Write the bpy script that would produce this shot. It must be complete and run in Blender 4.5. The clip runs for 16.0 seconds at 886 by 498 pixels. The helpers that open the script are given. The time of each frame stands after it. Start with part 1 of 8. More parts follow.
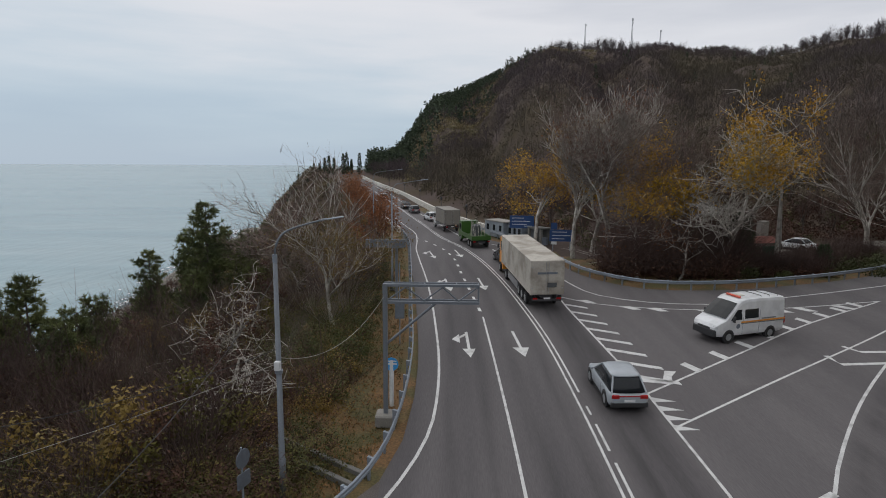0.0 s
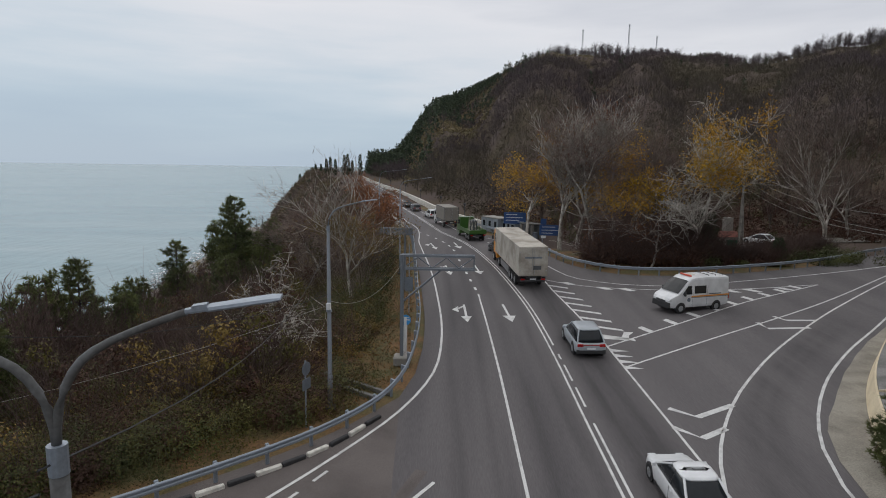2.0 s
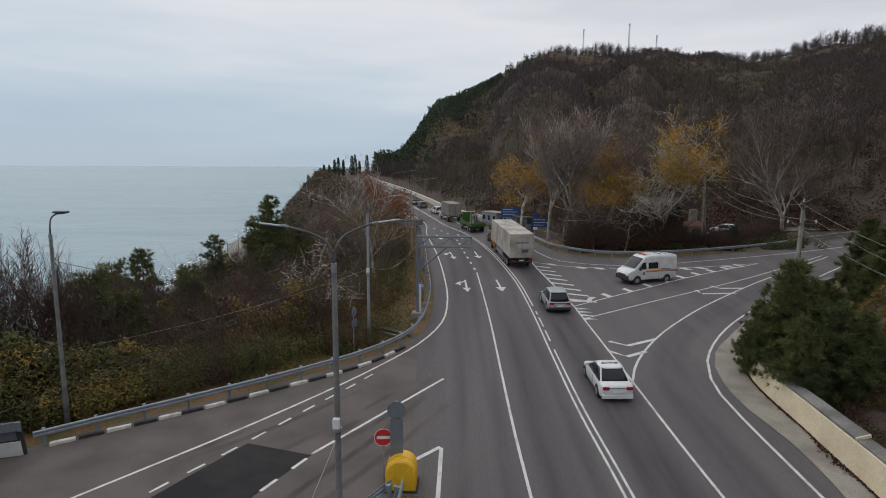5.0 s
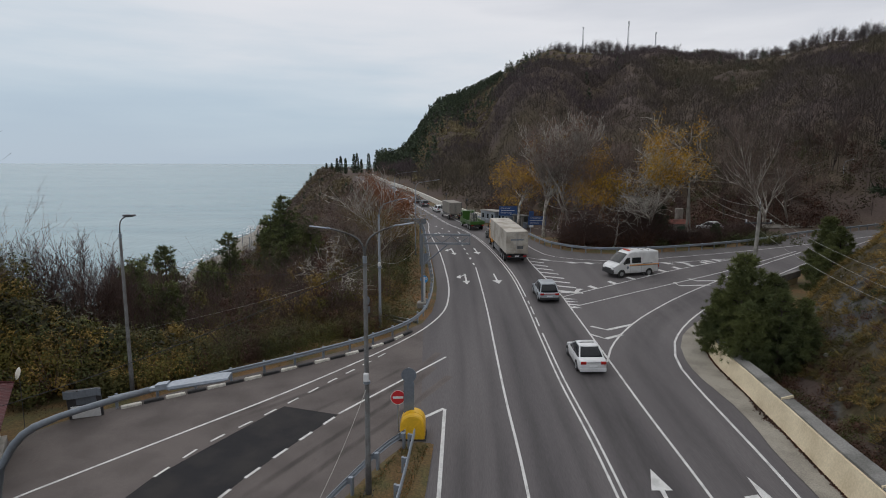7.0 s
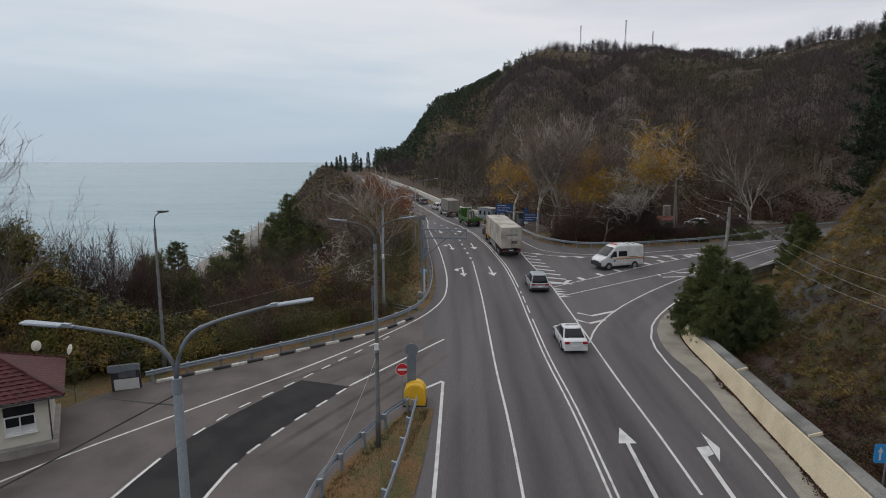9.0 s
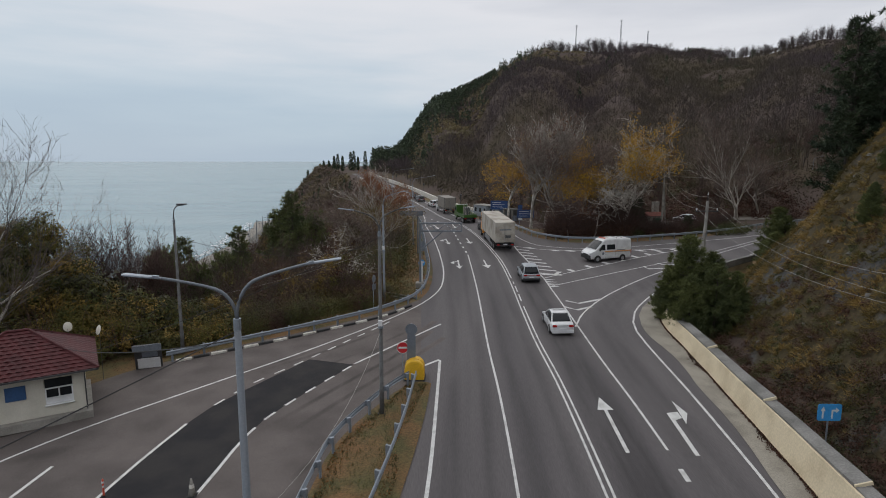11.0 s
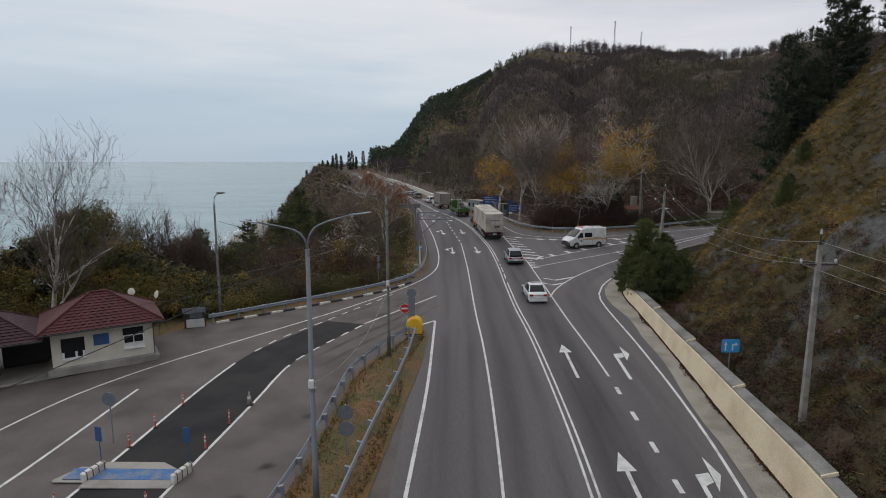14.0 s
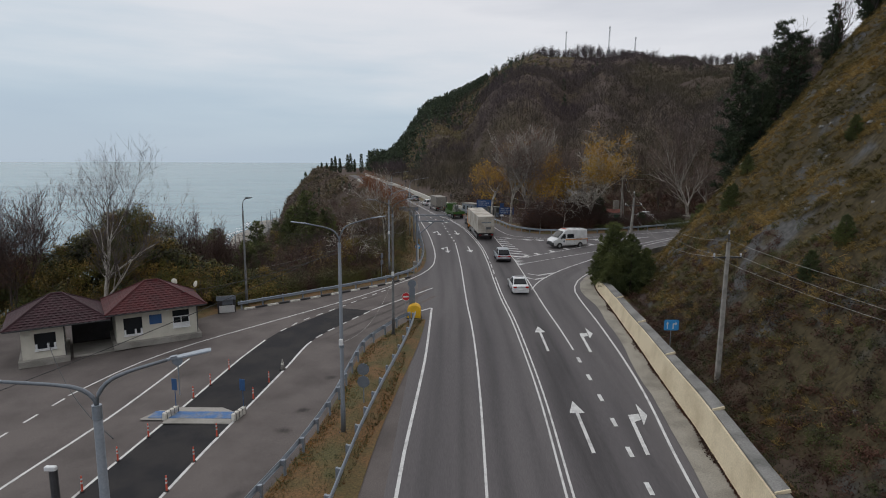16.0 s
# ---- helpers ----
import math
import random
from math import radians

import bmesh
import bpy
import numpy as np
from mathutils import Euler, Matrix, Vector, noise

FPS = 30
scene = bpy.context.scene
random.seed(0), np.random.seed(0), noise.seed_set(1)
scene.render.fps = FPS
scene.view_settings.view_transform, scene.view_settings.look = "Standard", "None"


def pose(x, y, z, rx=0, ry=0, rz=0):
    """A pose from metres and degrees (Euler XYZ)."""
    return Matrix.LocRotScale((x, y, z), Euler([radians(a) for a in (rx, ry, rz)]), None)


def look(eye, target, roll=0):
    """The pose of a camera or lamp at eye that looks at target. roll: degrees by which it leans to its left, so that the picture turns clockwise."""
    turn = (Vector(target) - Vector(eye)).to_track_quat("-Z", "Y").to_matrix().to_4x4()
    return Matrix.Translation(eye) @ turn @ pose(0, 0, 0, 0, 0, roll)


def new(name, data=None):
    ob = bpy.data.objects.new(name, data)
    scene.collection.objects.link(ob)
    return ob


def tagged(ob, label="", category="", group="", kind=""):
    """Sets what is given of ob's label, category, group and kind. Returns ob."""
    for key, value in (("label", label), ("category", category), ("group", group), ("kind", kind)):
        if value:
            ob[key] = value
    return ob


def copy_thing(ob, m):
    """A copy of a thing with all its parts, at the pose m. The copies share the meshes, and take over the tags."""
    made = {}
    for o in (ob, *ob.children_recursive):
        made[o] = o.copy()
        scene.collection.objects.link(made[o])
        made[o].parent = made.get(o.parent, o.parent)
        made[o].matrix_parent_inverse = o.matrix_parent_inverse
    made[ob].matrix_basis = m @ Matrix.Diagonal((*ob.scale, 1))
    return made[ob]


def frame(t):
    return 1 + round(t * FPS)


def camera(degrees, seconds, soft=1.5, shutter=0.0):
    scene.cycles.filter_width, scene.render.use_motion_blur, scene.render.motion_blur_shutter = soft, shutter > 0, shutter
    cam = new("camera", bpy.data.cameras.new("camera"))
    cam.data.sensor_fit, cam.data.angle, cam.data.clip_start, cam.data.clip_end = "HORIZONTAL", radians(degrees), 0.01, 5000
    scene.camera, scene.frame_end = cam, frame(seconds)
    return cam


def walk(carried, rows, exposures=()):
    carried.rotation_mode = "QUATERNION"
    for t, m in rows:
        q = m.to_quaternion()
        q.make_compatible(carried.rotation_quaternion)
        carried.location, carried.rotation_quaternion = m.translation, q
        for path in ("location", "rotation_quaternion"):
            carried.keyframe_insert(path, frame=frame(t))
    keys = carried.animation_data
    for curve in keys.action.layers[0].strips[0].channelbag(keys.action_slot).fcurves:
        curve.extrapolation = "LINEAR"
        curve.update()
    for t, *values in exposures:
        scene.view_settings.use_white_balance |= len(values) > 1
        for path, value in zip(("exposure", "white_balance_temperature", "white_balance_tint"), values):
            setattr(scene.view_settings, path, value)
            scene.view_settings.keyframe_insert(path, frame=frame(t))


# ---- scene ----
cam = camera(75.0, 16.0, soft=1.0)
PATH = [
    (0, (-0.178, -2.055, 12.035), (-0.22, -0.076, 11.744), 0.4),
    (0.5, (-0.292, -3.585, 12.011), (-0.326, -1.607, 11.715), 0.7),
    (1, (-0.342, -5.4, 11.945), (-0.373, -3.422, 11.654), 0.7),
    (1.5, (-0.333, -7.406, 11.909), (-0.363, -5.427, 11.623), 0.5),
    (2, (-0.377, -9.639, 11.829), (-0.41, -7.659, 11.546), 0.9),
    (2.5, (-0.317, -11.723, 11.843), (-0.355, -9.742, 11.566), 0.5),
    (3, (-0.256, -13.745, 11.921), (-0.295, -11.764, 11.645), 0.4),
    (3.5, (-0.343, -15.724, 12.0), (-0.381, -13.745, 11.716), 0.6),
    (4, (-0.236, -17.617, 11.986), (-0.281, -15.637, 11.705), 0.4),
    (6.5, (-0.182, -25.056, 12.861), (-0.234, -23.079, 12.562), 0.3),
    (7, (-0.178, -26.227, 12.958), (-0.229, -24.25, 12.66), 0.2),
    (7.5, (-0.207, -27.286, 12.968), (-0.256, -25.309, 12.67), 0.2),
    (8, (-0.169, -28.34, 13.009), (-0.219, -26.363, 12.712), 0.1),
    (8.5, (-0.097, -29.325, 13.073), (-0.146, -27.348, 12.773), 0.1),
    (9, (-0.036, -30.255, 13.155), (-0.083, -28.279, 12.851), 0.1),
    (11.5, (0.071, -34.238, 12.952), (0.038, -32.262, 12.645), 0.1),
    (12, (0.136, -35.244, 12.908), (0.102, -33.268, 12.602), 0.2),
    (12.5, (0.221, -36.53, 12.82), (0.189, -34.554, 12.515), 0.1),
    (13, (0.375, -38.011, 12.724), (0.341, -36.034, 12.419), -0.0),
    (13.5, (0.338, -39.71, 12.668), (0.311, -37.733, 12.362), 0.1),
    (14, (0.359, -41.488, 12.685), (0.335, -39.512, 12.378), 0.0),
    (14.5, (0.351, -43.288, 12.73), (0.333, -41.312, 12.421), 0.0),
    (15, (0.337, -45.065, 12.833), (0.323, -43.089, 12.522), 0.1),
    (15.5, (0.355, -46.959, 13.087), (0.346, -44.983, 12.774), 0.1),
    (16, (0.498, -49.194, 13.502), (0.487, -47.217, 13.201), 0.3),
]
walk(cam, [(t, look(eye, target, roll)) for t, eye, target, roll in PATH])

# ---- light ----
world = bpy.data.worlds.new("overcast_sky")
scene.world = world
world.use_nodes = True
wn, wl = world.node_tree.nodes, world.node_tree.links
wn.clear()
w_out = wn.new("ShaderNodeOutputWorld")
w_bg = wn.new("ShaderNodeBackground")
w_sky = wn.new("ShaderNodeTexSky")
w_sky.sky_type, w_sky.sun_disc = "NISHITA", False
w_sky.sun_elevation, w_sky.sun_rotation = radians(38), radians(-35)
w_co = wn.new("ShaderNodeTexCoord")
w_sep = wn.new("ShaderNodeSeparateXYZ")
wl.new(w_co.outputs["Generated"], w_sep.inputs[0])
w_map = wn.new("ShaderNodeMapping")
w_map.inputs["Scale"].default_value = (1.6, 1.6, 11.0)
wl.new(w_co.outputs["Generated"], w_map.inputs[0])
w_no = wn.new("ShaderNodeTexNoise")
w_no.inputs["Scale"].default_value, w_no.inputs["Detail"].default_value = 1.5, 7.0
w_no.inputs["Roughness"].default_value = 0.52
wl.new(w_map.outputs[0], w_no.inputs["Vector"])
w_add = wn.new("ShaderNodeMath")
w_add.operation = "MULTIPLY_ADD"
w_add.inputs[1].default_value, w_add.inputs[2].default_value = 0.22, -0.09
wl.new(w_no.outputs["Fac"], w_add.inputs[0])
w_el = wn.new("ShaderNodeMath")
w_el.operation = "ADD"
w_side = wn.new("ShaderNodeMath")
w_side.operation = "MULTIPLY_ADD"
w_side.inputs[1].default_value = 0.10
wl.new(w_sep.outputs["X"], w_side.inputs[0])
wl.new(w_sep.outputs["Z"], w_side.inputs[2])
wl.new(w_side.outputs[0], w_el.inputs[0])
wl.new(w_add.outputs[0], w_el.inputs[1])
w_ramp = wn.new("ShaderNodeValToRGB")
wl.new(w_el.outputs[0], w_ramp.inputs[0])
el = w_ramp.color_ramp.elements
el[0].position, el[0].color = 0.0, (0.415, 0.515, 0.625, 1)
el[1].position, el[1].color = 1.0, (0.98, 0.99, 1.02, 1)
for pos, col in ((0.06, (0.455, 0.555, 0.655)), (0.125, (0.55, 0.63, 0.71)), (0.185, (0.69, 0.72, 0.77)),
                 (0.235, (0.745, 0.755, 0.795)), (0.30, (0.615, 0.635, 0.69)), (0.42, (0.78, 0.795, 0.84))):
    e = el.new(pos)
    e.color = (*col, 1)
w_mix = wn.new("ShaderNodeMix")
w_mix.data_type = "RGBA"
w_mix.inputs["Factor"].default_value = 0.96
w_dim = wn.new("ShaderNodeVectorMath")
w_dim.operation = "SCALE"
w_dim.inputs["Scale"].default_value = 0.10
wl.new(w_sky.outputs[0], w_dim.inputs[0])
wl.new(w_dim.outputs[0], w_mix.inputs["A"])
wl.new(w_ramp.outputs[0], w_mix.inputs["B"])
wl.new(w_mix.outputs["Result"], w_bg.inputs["Color"])
w_bg.inputs["Strength"].default_value = 1.0
wl.new(w_bg.outputs[0], w_out.inputs[0])
sun = new("sun", bpy.data.lights.new("sun", "SUN"))
sun.data.energy, sun.data.angle, sun.data.color = 0.55, radians(50), (1.0, 0.97, 0.93)
sun.matrix_world = look((-60, 80, 90), (0, 0, 0))


# ---- materials ----
def mat(name, color, rough=0.8, metal=0.0, vary=0.25, scale=1.0, grain=30.0, bump=0.0, second=None, obj=0.0, island=0.0,
        patch=(0.42, 0.62), stretch=(1, 1, 1), spec=0.5):
    """A procedural surface: base colour with a large patchy change towards second, a fine grain, and bump."""
    m = bpy.data.materials.new(name)
    m.use_nodes = True
    n, l = m.node_tree.nodes, m.node_tree.links
    b = n["Principled BSDF"]
    b.inputs["Roughness"].default_value, b.inputs["Metallic"].default_value = rough, metal
    b.inputs["Specular IOR Level"].default_value = spec
    co = n.new("ShaderNodeTexCoord")
    mp = n.new("ShaderNodeMapping")
    mp.inputs["Scale"].default_value = stretch
    geo = n.new("ShaderNodeNewGeometry")
    l.new(geo.outputs["Position"], mp.inputs[0])
    big = n.new("ShaderNodeTexNoise")
    big.inputs["Scale"].default_value, big.inputs["Detail"].default_value = scale, 4.0
    l.new(mp.outputs[0], big.inputs["Vector"])
    fine = n.new("ShaderNodeTexNoise")
    fine.inputs["Scale"].default_value, fine.inputs["Detail"].default_value = grain, 3.0
    l.new(mp.outputs[0], fine.inputs["Vector"])
    rng = n.new("ShaderNodeMapRange")
    rng.inputs["From Min"].default_value, rng.inputs["From Max"].default_value = patch
    l.new(big.outputs["Fac"], rng.inputs[0])
    mix = n.new("ShaderNodeMix")
    mix.data_type = "RGBA"
    mix.inputs["A"].default_value = (*color, 1)
    mix.inputs["B"].default_value = (*(second or [c * (1 - vary) for c in color]), 1)
    l.new(rng.outputs[0], mix.inputs["Factor"])
    val = n.new("ShaderNodeMapRange")
    val.inputs["From Min"].default_value, val.inputs["From Max"].default_value = 0.3, 0.7
    val.inputs["To Min"].default_value, val.inputs["To Max"].default_value = 1 - vary, 1 + vary
    l.new(fine.outputs["Fac"], val.inputs[0])
    last = val.outputs[0]
    for amount, source in ((obj, "obj"), (island, "island")):
        if amount:
            src = n.new("ShaderNodeObjectInfo").outputs["Random"] if source == "obj" else geo.outputs["Random Per Island"]
            r2 = n.new("ShaderNodeMapRange")
            r2.inputs["To Min"].default_value, r2.inputs["To Max"].default_value = 1 - amount, 1 + amount
            l.new(src, r2.inputs[0])
            mu = n.new("ShaderNodeMath")
            mu.operation = "MULTIPLY"
            l.new(last, mu.inputs[0])
            l.new(r2.outputs[0], mu.inputs[1])
            last = mu.outputs[0]
    sc = n.new("ShaderNodeVectorMath")
    sc.operation = "SCALE"
    l.new(mix.outputs["Result"], sc.inputs[0])
    l.new(last, sc.inputs["Scale"])
    l.new(sc.outputs[0], b.inputs["Base Color"])
    if bump:
        bp = n.new("ShaderNodeBump")
        bp.inputs["Strength"].default_value, bp.inputs["Distance"].default_value = min(1.0, bump), 0.03
        l.new(fine.outputs["Fac"], bp.inputs["Height"])
        l.new(bp.outputs[0], b.inputs["Normal"])
    return m


M_ASPHALT = mat("asphalt", (0.124, 0.114, 0.116), 0.86, 0, 0.14, 0.42, 40, 0.25, (0.088, 0.081, 0.084), stretch=(1, 0.05, 1), spec=0.25, patch=(0.36, 0.66))
M_ASPHALT_OLD = mat("worn_asphalt", (0.128, 0.111, 0.105), 0.9, 0, 0.22, 0.40, 30, 0.3, (0.090, 0.078, 0.074), spec=0.2, patch=(0.38, 0.66))
M_ASPHALT_NEW = mat("fresh_asphalt", (0.024, 0.0235, 0.026), 0.85, 0, 0.18, 0.5, 40, 0.3, (0.036, 0.034, 0.034), spec=0.12)
M_PAINT = mat("road_paint", (0.56, 0.56, 0.55), 0.7, 0, 0.14, 1.7, 25, 0.1, (0.36, 0.355, 0.35), patch=(0.48, 0.72))
M_CONCRETE = mat("concrete", (0.30, 0.285, 0.26), 0.9, 0, 0.15, 0.8, 20, 0.3, (0.21, 0.20, 0.18))
M_CONCRETE_DARK = mat("stained_concrete", (0.16, 0.155, 0.145), 0.92, 0, 0.2, 0.9, 18, 0.35, (0.10, 0.098, 0.09))
M_STONE = mat("wall_coping", (0.20, 0.195, 0.185), 0.9, 0, 0.2, 0.7, 14, 0.4, (0.12, 0.118, 0.11))
M_CREAM = mat("cream_plaster", (0.65, 0.555, 0.39), 0.85, 0, 0.10, 0.6, 12, 0.15, (0.52, 0.43, 0.29), patch=(0.45, 0.68))
M_SIDING = mat("cream_siding", (0.60, 0.575, 0.50), 0.6, 0, 0.05, 0.8, 15, 0.05, (0.52, 0.50, 0.43))
M_TILE = mat("red_brown_roof_sheet", (0.074, 0.017, 0.019), 0.6, 0, 0.16, 1.2, 18, 0.1, (0.054, 0.014, 0.016), spec=0.22)
M_TILE_DARK = mat("purple_brown_roof_sheet", (0.042, 0.017, 0.022), 0.6, 0, 0.16, 1.2, 18, 0.1, (0.032, 0.014, 0.018), spec=0.22)
M_GALV = mat("galvanised_steel", (0.25, 0.285, 0.33), 0.5, 0.35, 0.12, 1.5, 25, 0.05, (0.24, 0.27, 0.31))
M_GREYPAINT = mat("grey_painted_steel", (0.155, 0.172, 0.195), 0.55, 0.2, 0.12, 1.5, 22, 0.05, (0.15, 0.17, 0.195))
M_DARKSTEEL = mat("dark_steel", (0.065, 0.065, 0.07), 0.6, 0.3, 0.2, 2, 20, 0.05)
M_POLE_DARK = mat("weathered_dark_pole", (0.115, 0.118, 0.12), 0.8, 0, 0.2, 2.0, 20, 0.1, (0.075, 0.072, 0.07))
M_POLE_CONC = mat("concrete_pole", (0.30, 0.285, 0.26), 0.9, 0, 0.15, 2.0, 20, 0.15, (0.20, 0.19, 0.175))
M_WHITE = mat("white_paint", (0.72, 0.73, 0.74), 0.4, 0, 0.05, 1.5, 10, 0, (0.62, 0.63, 0.64))
M_KERB_BLACK = mat("black_kerb_paint", (0.035, 0.035, 0.037), 0.8, 0, 0.3, 3, 20, 0.2)
M_KERB_WHITE = mat("white_kerb_paint", (0.66, 0.64, 0.58), 0.8, 0, 0.12, 3, 20, 0.2, (0.46, 0.44, 0.40))
M_BOARD = mat("deep_blue_sign_face", (0.014, 0.060, 0.190), 0.5, 0, 0.1, 1.5, 10)
M_YELLOW = mat("yellow_plastic", (0.72, 0.42, 0.02), 0.5, 0, 0.08, 2, 10)
M_DULLRED = mat("dull_red_paint", (0.20, 0.018, 0.022), 0.6, 0, 0.15, 2, 10)
M_RED = mat("red_sign_sheet", (0.52, 0.02, 0.03), 0.45, 0, 0.05, 2, 10)
M_ORANGE = mat("orange_plastic", (0.60, 0.09, 0.05), 0.5, 0, 0.1, 2, 10)
M_BLUE = mat("blue_sign_sheet", (0.045, 0.30, 0.66), 0.45, 0, 0.08, 2, 10)
M_BLUE_DARK = mat("dark_blue_sheet", (0.03, 0.09, 0.22), 0.5, 0, 0.1, 2, 10)
M_BLUEPAINT = mat("blue_road_paint", (0.035, 0.12, 0.30), 0.7, 0, 0.25, 1.6, 12, 0.1, (0.14, 0.17, 0.22))
M_SIGNBACK = mat("grey_sign_back", (0.17, 0.195, 0.23), 0.5, 0.3, 0.1, 2, 10)
M_RUBBER = mat("tyre_rubber", (0.022, 0.022, 0.023), 0.85, 0, 0.2, 3, 30)
M_GLASS = mat("tinted_glass", (0.016, 0.019, 0.022), 0.1, 0, 0.1, 2, 5, spec=0.22)
M_LAMP_RED = mat("red_lamp_glass", (0.35, 0.012, 0.012), 0.2, 0, 0.05, 2, 5)
M_LAMP_CLEAR = mat("clear_lamp_glass", (0.55, 0.56, 0.57), 0.15, 0, 0.05, 2, 5)
M_WIRE = mat("black_cable", (0.03, 0.03, 0.032), 0.7, 0, 0.1, 2, 5)
M_WIRE_PALE = mat("pale_cable", (0.35, 0.34, 0.32), 0.7, 0, 0.1, 2, 5)
M_TRACK = mat("damp_gravel", (0.165, 0.152, 0.130), 0.95, 0, 0.25, 0.5, 8, 0.5, (0.115, 0.105, 0.088))
M_GRAVEL = mat("gravel", (0.25, 0.23, 0.20), 0.95, 0, 0.25, 0.5, 8, 0.5, (0.17, 0.16, 0.14))


def leafy(name, color, second, rough=0.75, island=0.16, scale=0.35, obj=0.0):
    m = mat(name, color, rough, 0, 0.15, scale, 5.0, 0, second, island=island, patch=(0.38, 0.62), obj=obj, spec=0.25)
    return m


M_PINE = leafy("pine_needles", (0.118, 0.132, 0.044), (0.066, 0.082, 0.034))
M_PINE_DARK = leafy("dark_conifer", (0.058, 0.076, 0.040), (0.035, 0.050, 0.031))
M_RIDGE = mat("grey_ridge_twigs", (0.120, 0.105, 0.108), 0.9, 0, 0.15, 0.05, 5, 0, (0.095, 0.082, 0.084), spec=0.1)
M_GOLD = leafy("golden_leaves", (0.50, 0.305, 0.028), (0.38, 0.205, 0.028), island=0.3)
M_OLIVE = leafy("olive_leaves", (0.100, 0.086, 0.016), (0.050, 0.048, 0.013))
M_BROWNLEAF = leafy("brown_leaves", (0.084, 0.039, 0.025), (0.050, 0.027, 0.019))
M_OCHRE = leafy("ochre_leaves", (0.215, 0.142, 0.034), (0.126, 0.092, 0.028))
# dark leaf colour: holds the thicket's inner shade, and serves the cutting's dark weeds
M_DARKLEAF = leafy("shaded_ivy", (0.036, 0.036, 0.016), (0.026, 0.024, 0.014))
M_TWIG_RED = mat("red_brown_twigs", (0.200, 0.136, 0.116), 0.9, 0, 0.15, 0.2, 5, 0, (0.145, 0.100, 0.088), island=0.25, spec=0.2)
M_HEDGE = leafy("yellow_green_leaves", (0.140, 0.118, 0.027), (0.080, 0.076, 0.022))
M_LITTER = leafy("dull_fallen_leaves", (0.240, 0.118, 0.036), (0.140, 0.072, 0.030))
M_COAST = leafy("coastal_scrub_leaves", (0.112, 0.083, 0.070), (0.122, 0.096, 0.048), 0.9, 0.12, 0.03)
M_HILLGRASS = leafy("hill_grass_tufts", (0.180, 0.142, 0.072), (0.130, 0.112, 0.060), scale=0.03)
M_RUST = leafy("rust_leaves", (0.24, 0.092, 0.032), (0.16, 0.066, 0.030))
M_FERN = leafy("green_scrub", (0.076, 0.084, 0.024), (0.044, 0.052, 0.018))
M_BARK_PALE = mat("pale_plane_bark", (0.46, 0.43, 0.385), 0.85, 0, 0.2, 1.5, 9, 0.2, (0.25, 0.225, 0.195))
M_BARK = mat("brown_bark", (0.070, 0.056, 0.046), 0.9, 0, 0.25, 1.5, 12, 0.3, (0.045, 0.037, 0.032))
M_TWIG = mat("bare_twigs", (0.098, 0.066, 0.058), 0.9, 0, 0.15, 0.2, 5, 0, (0.070, 0.049, 0.044), island=0.25, spec=0.2)
M_TWIG_GREY = mat("grey_twigs", (0.135, 0.112, 0.102), 0.9, 0, 0.15, 0.2, 5, 0, (0.095, 0.080, 0.074), island=0.25, spec=0.2)
M_TWIG_PALE = mat("pale_plane_twigs", (0.215, 0.178, 0.152), 0.9, 0, 0.2, 0.2, 5, 0, (0.150, 0.124, 0.108), island=0.3, spec=0.2)
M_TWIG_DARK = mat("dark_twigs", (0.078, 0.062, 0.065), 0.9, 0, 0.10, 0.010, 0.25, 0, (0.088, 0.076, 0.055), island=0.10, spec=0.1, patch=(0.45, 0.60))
M_HILLBRUSH = leafy("hill_brush_leaves", (0.072, 0.054, 0.050), (0.088, 0.076, 0.044), 0.9, 0.08, 0.010)
M_DRYGRASS = leafy("dry_grass", (0.300, 0.200, 0.068), (0.105, 0.088, 0.034), 0.9, 0.20, 0.30)


def ground_material():
    """Leaf litter and scrub soil."""
    m = mat("hillside_soil", (0.082, 0.062, 0.054), 0.95, 0, 0.2, 0.03, 3.0, 0.6, (0.078, 0.061, 0.039), patch=(0.45, 0.62), spec=0.1)
    return m


M_SOIL = ground_material()
M_PAVE = mat("dirty_concrete", (0.265, 0.245, 0.205), 0.92, 0, 0.2, 0.7, 16, 0.3, (0.175, 0.158, 0.132), patch=(0.42, 0.68))
M_SHALE = mat("shale_and_dry_grass", (0.060, 0.048, 0.027), 0.95, 0, 0.35, 0.28, 4.0, 1.0, (0.080, 0.079, 0.077), patch=(0.55, 0.63), stretch=(1, 1, 0.6), spec=0.15)
M_VERGE = mat("leaf_strewn_grass", (0.078, 0.068, 0.024), 0.95, 0, 0.35, 0.5, 9.0, 0.5, (0.138, 0.076, 0.030), patch=(0.38, 0.60))


# ---- building helpers ----
def smooth(a, b, v):
    t = min(1.0, max(0.0, (v - a) / (b - a)))
    return t * t * (3 - 2 * t)


def lerp_list(pts, v):
    """Piecewise linear through pairs (v, value)."""
    return float(np.interp(v, [p[0] for p in pts], [p[1] for p in pts]))


def G(x, y):
    """Height of the paved plane, which climbs gently to the north."""
    return 0.0525 + 0.0164 * x + 0.025 * min(y, 330.0)


def P(x, y, h=0.0):
    return Vector((x, y, G(x, y) + h))


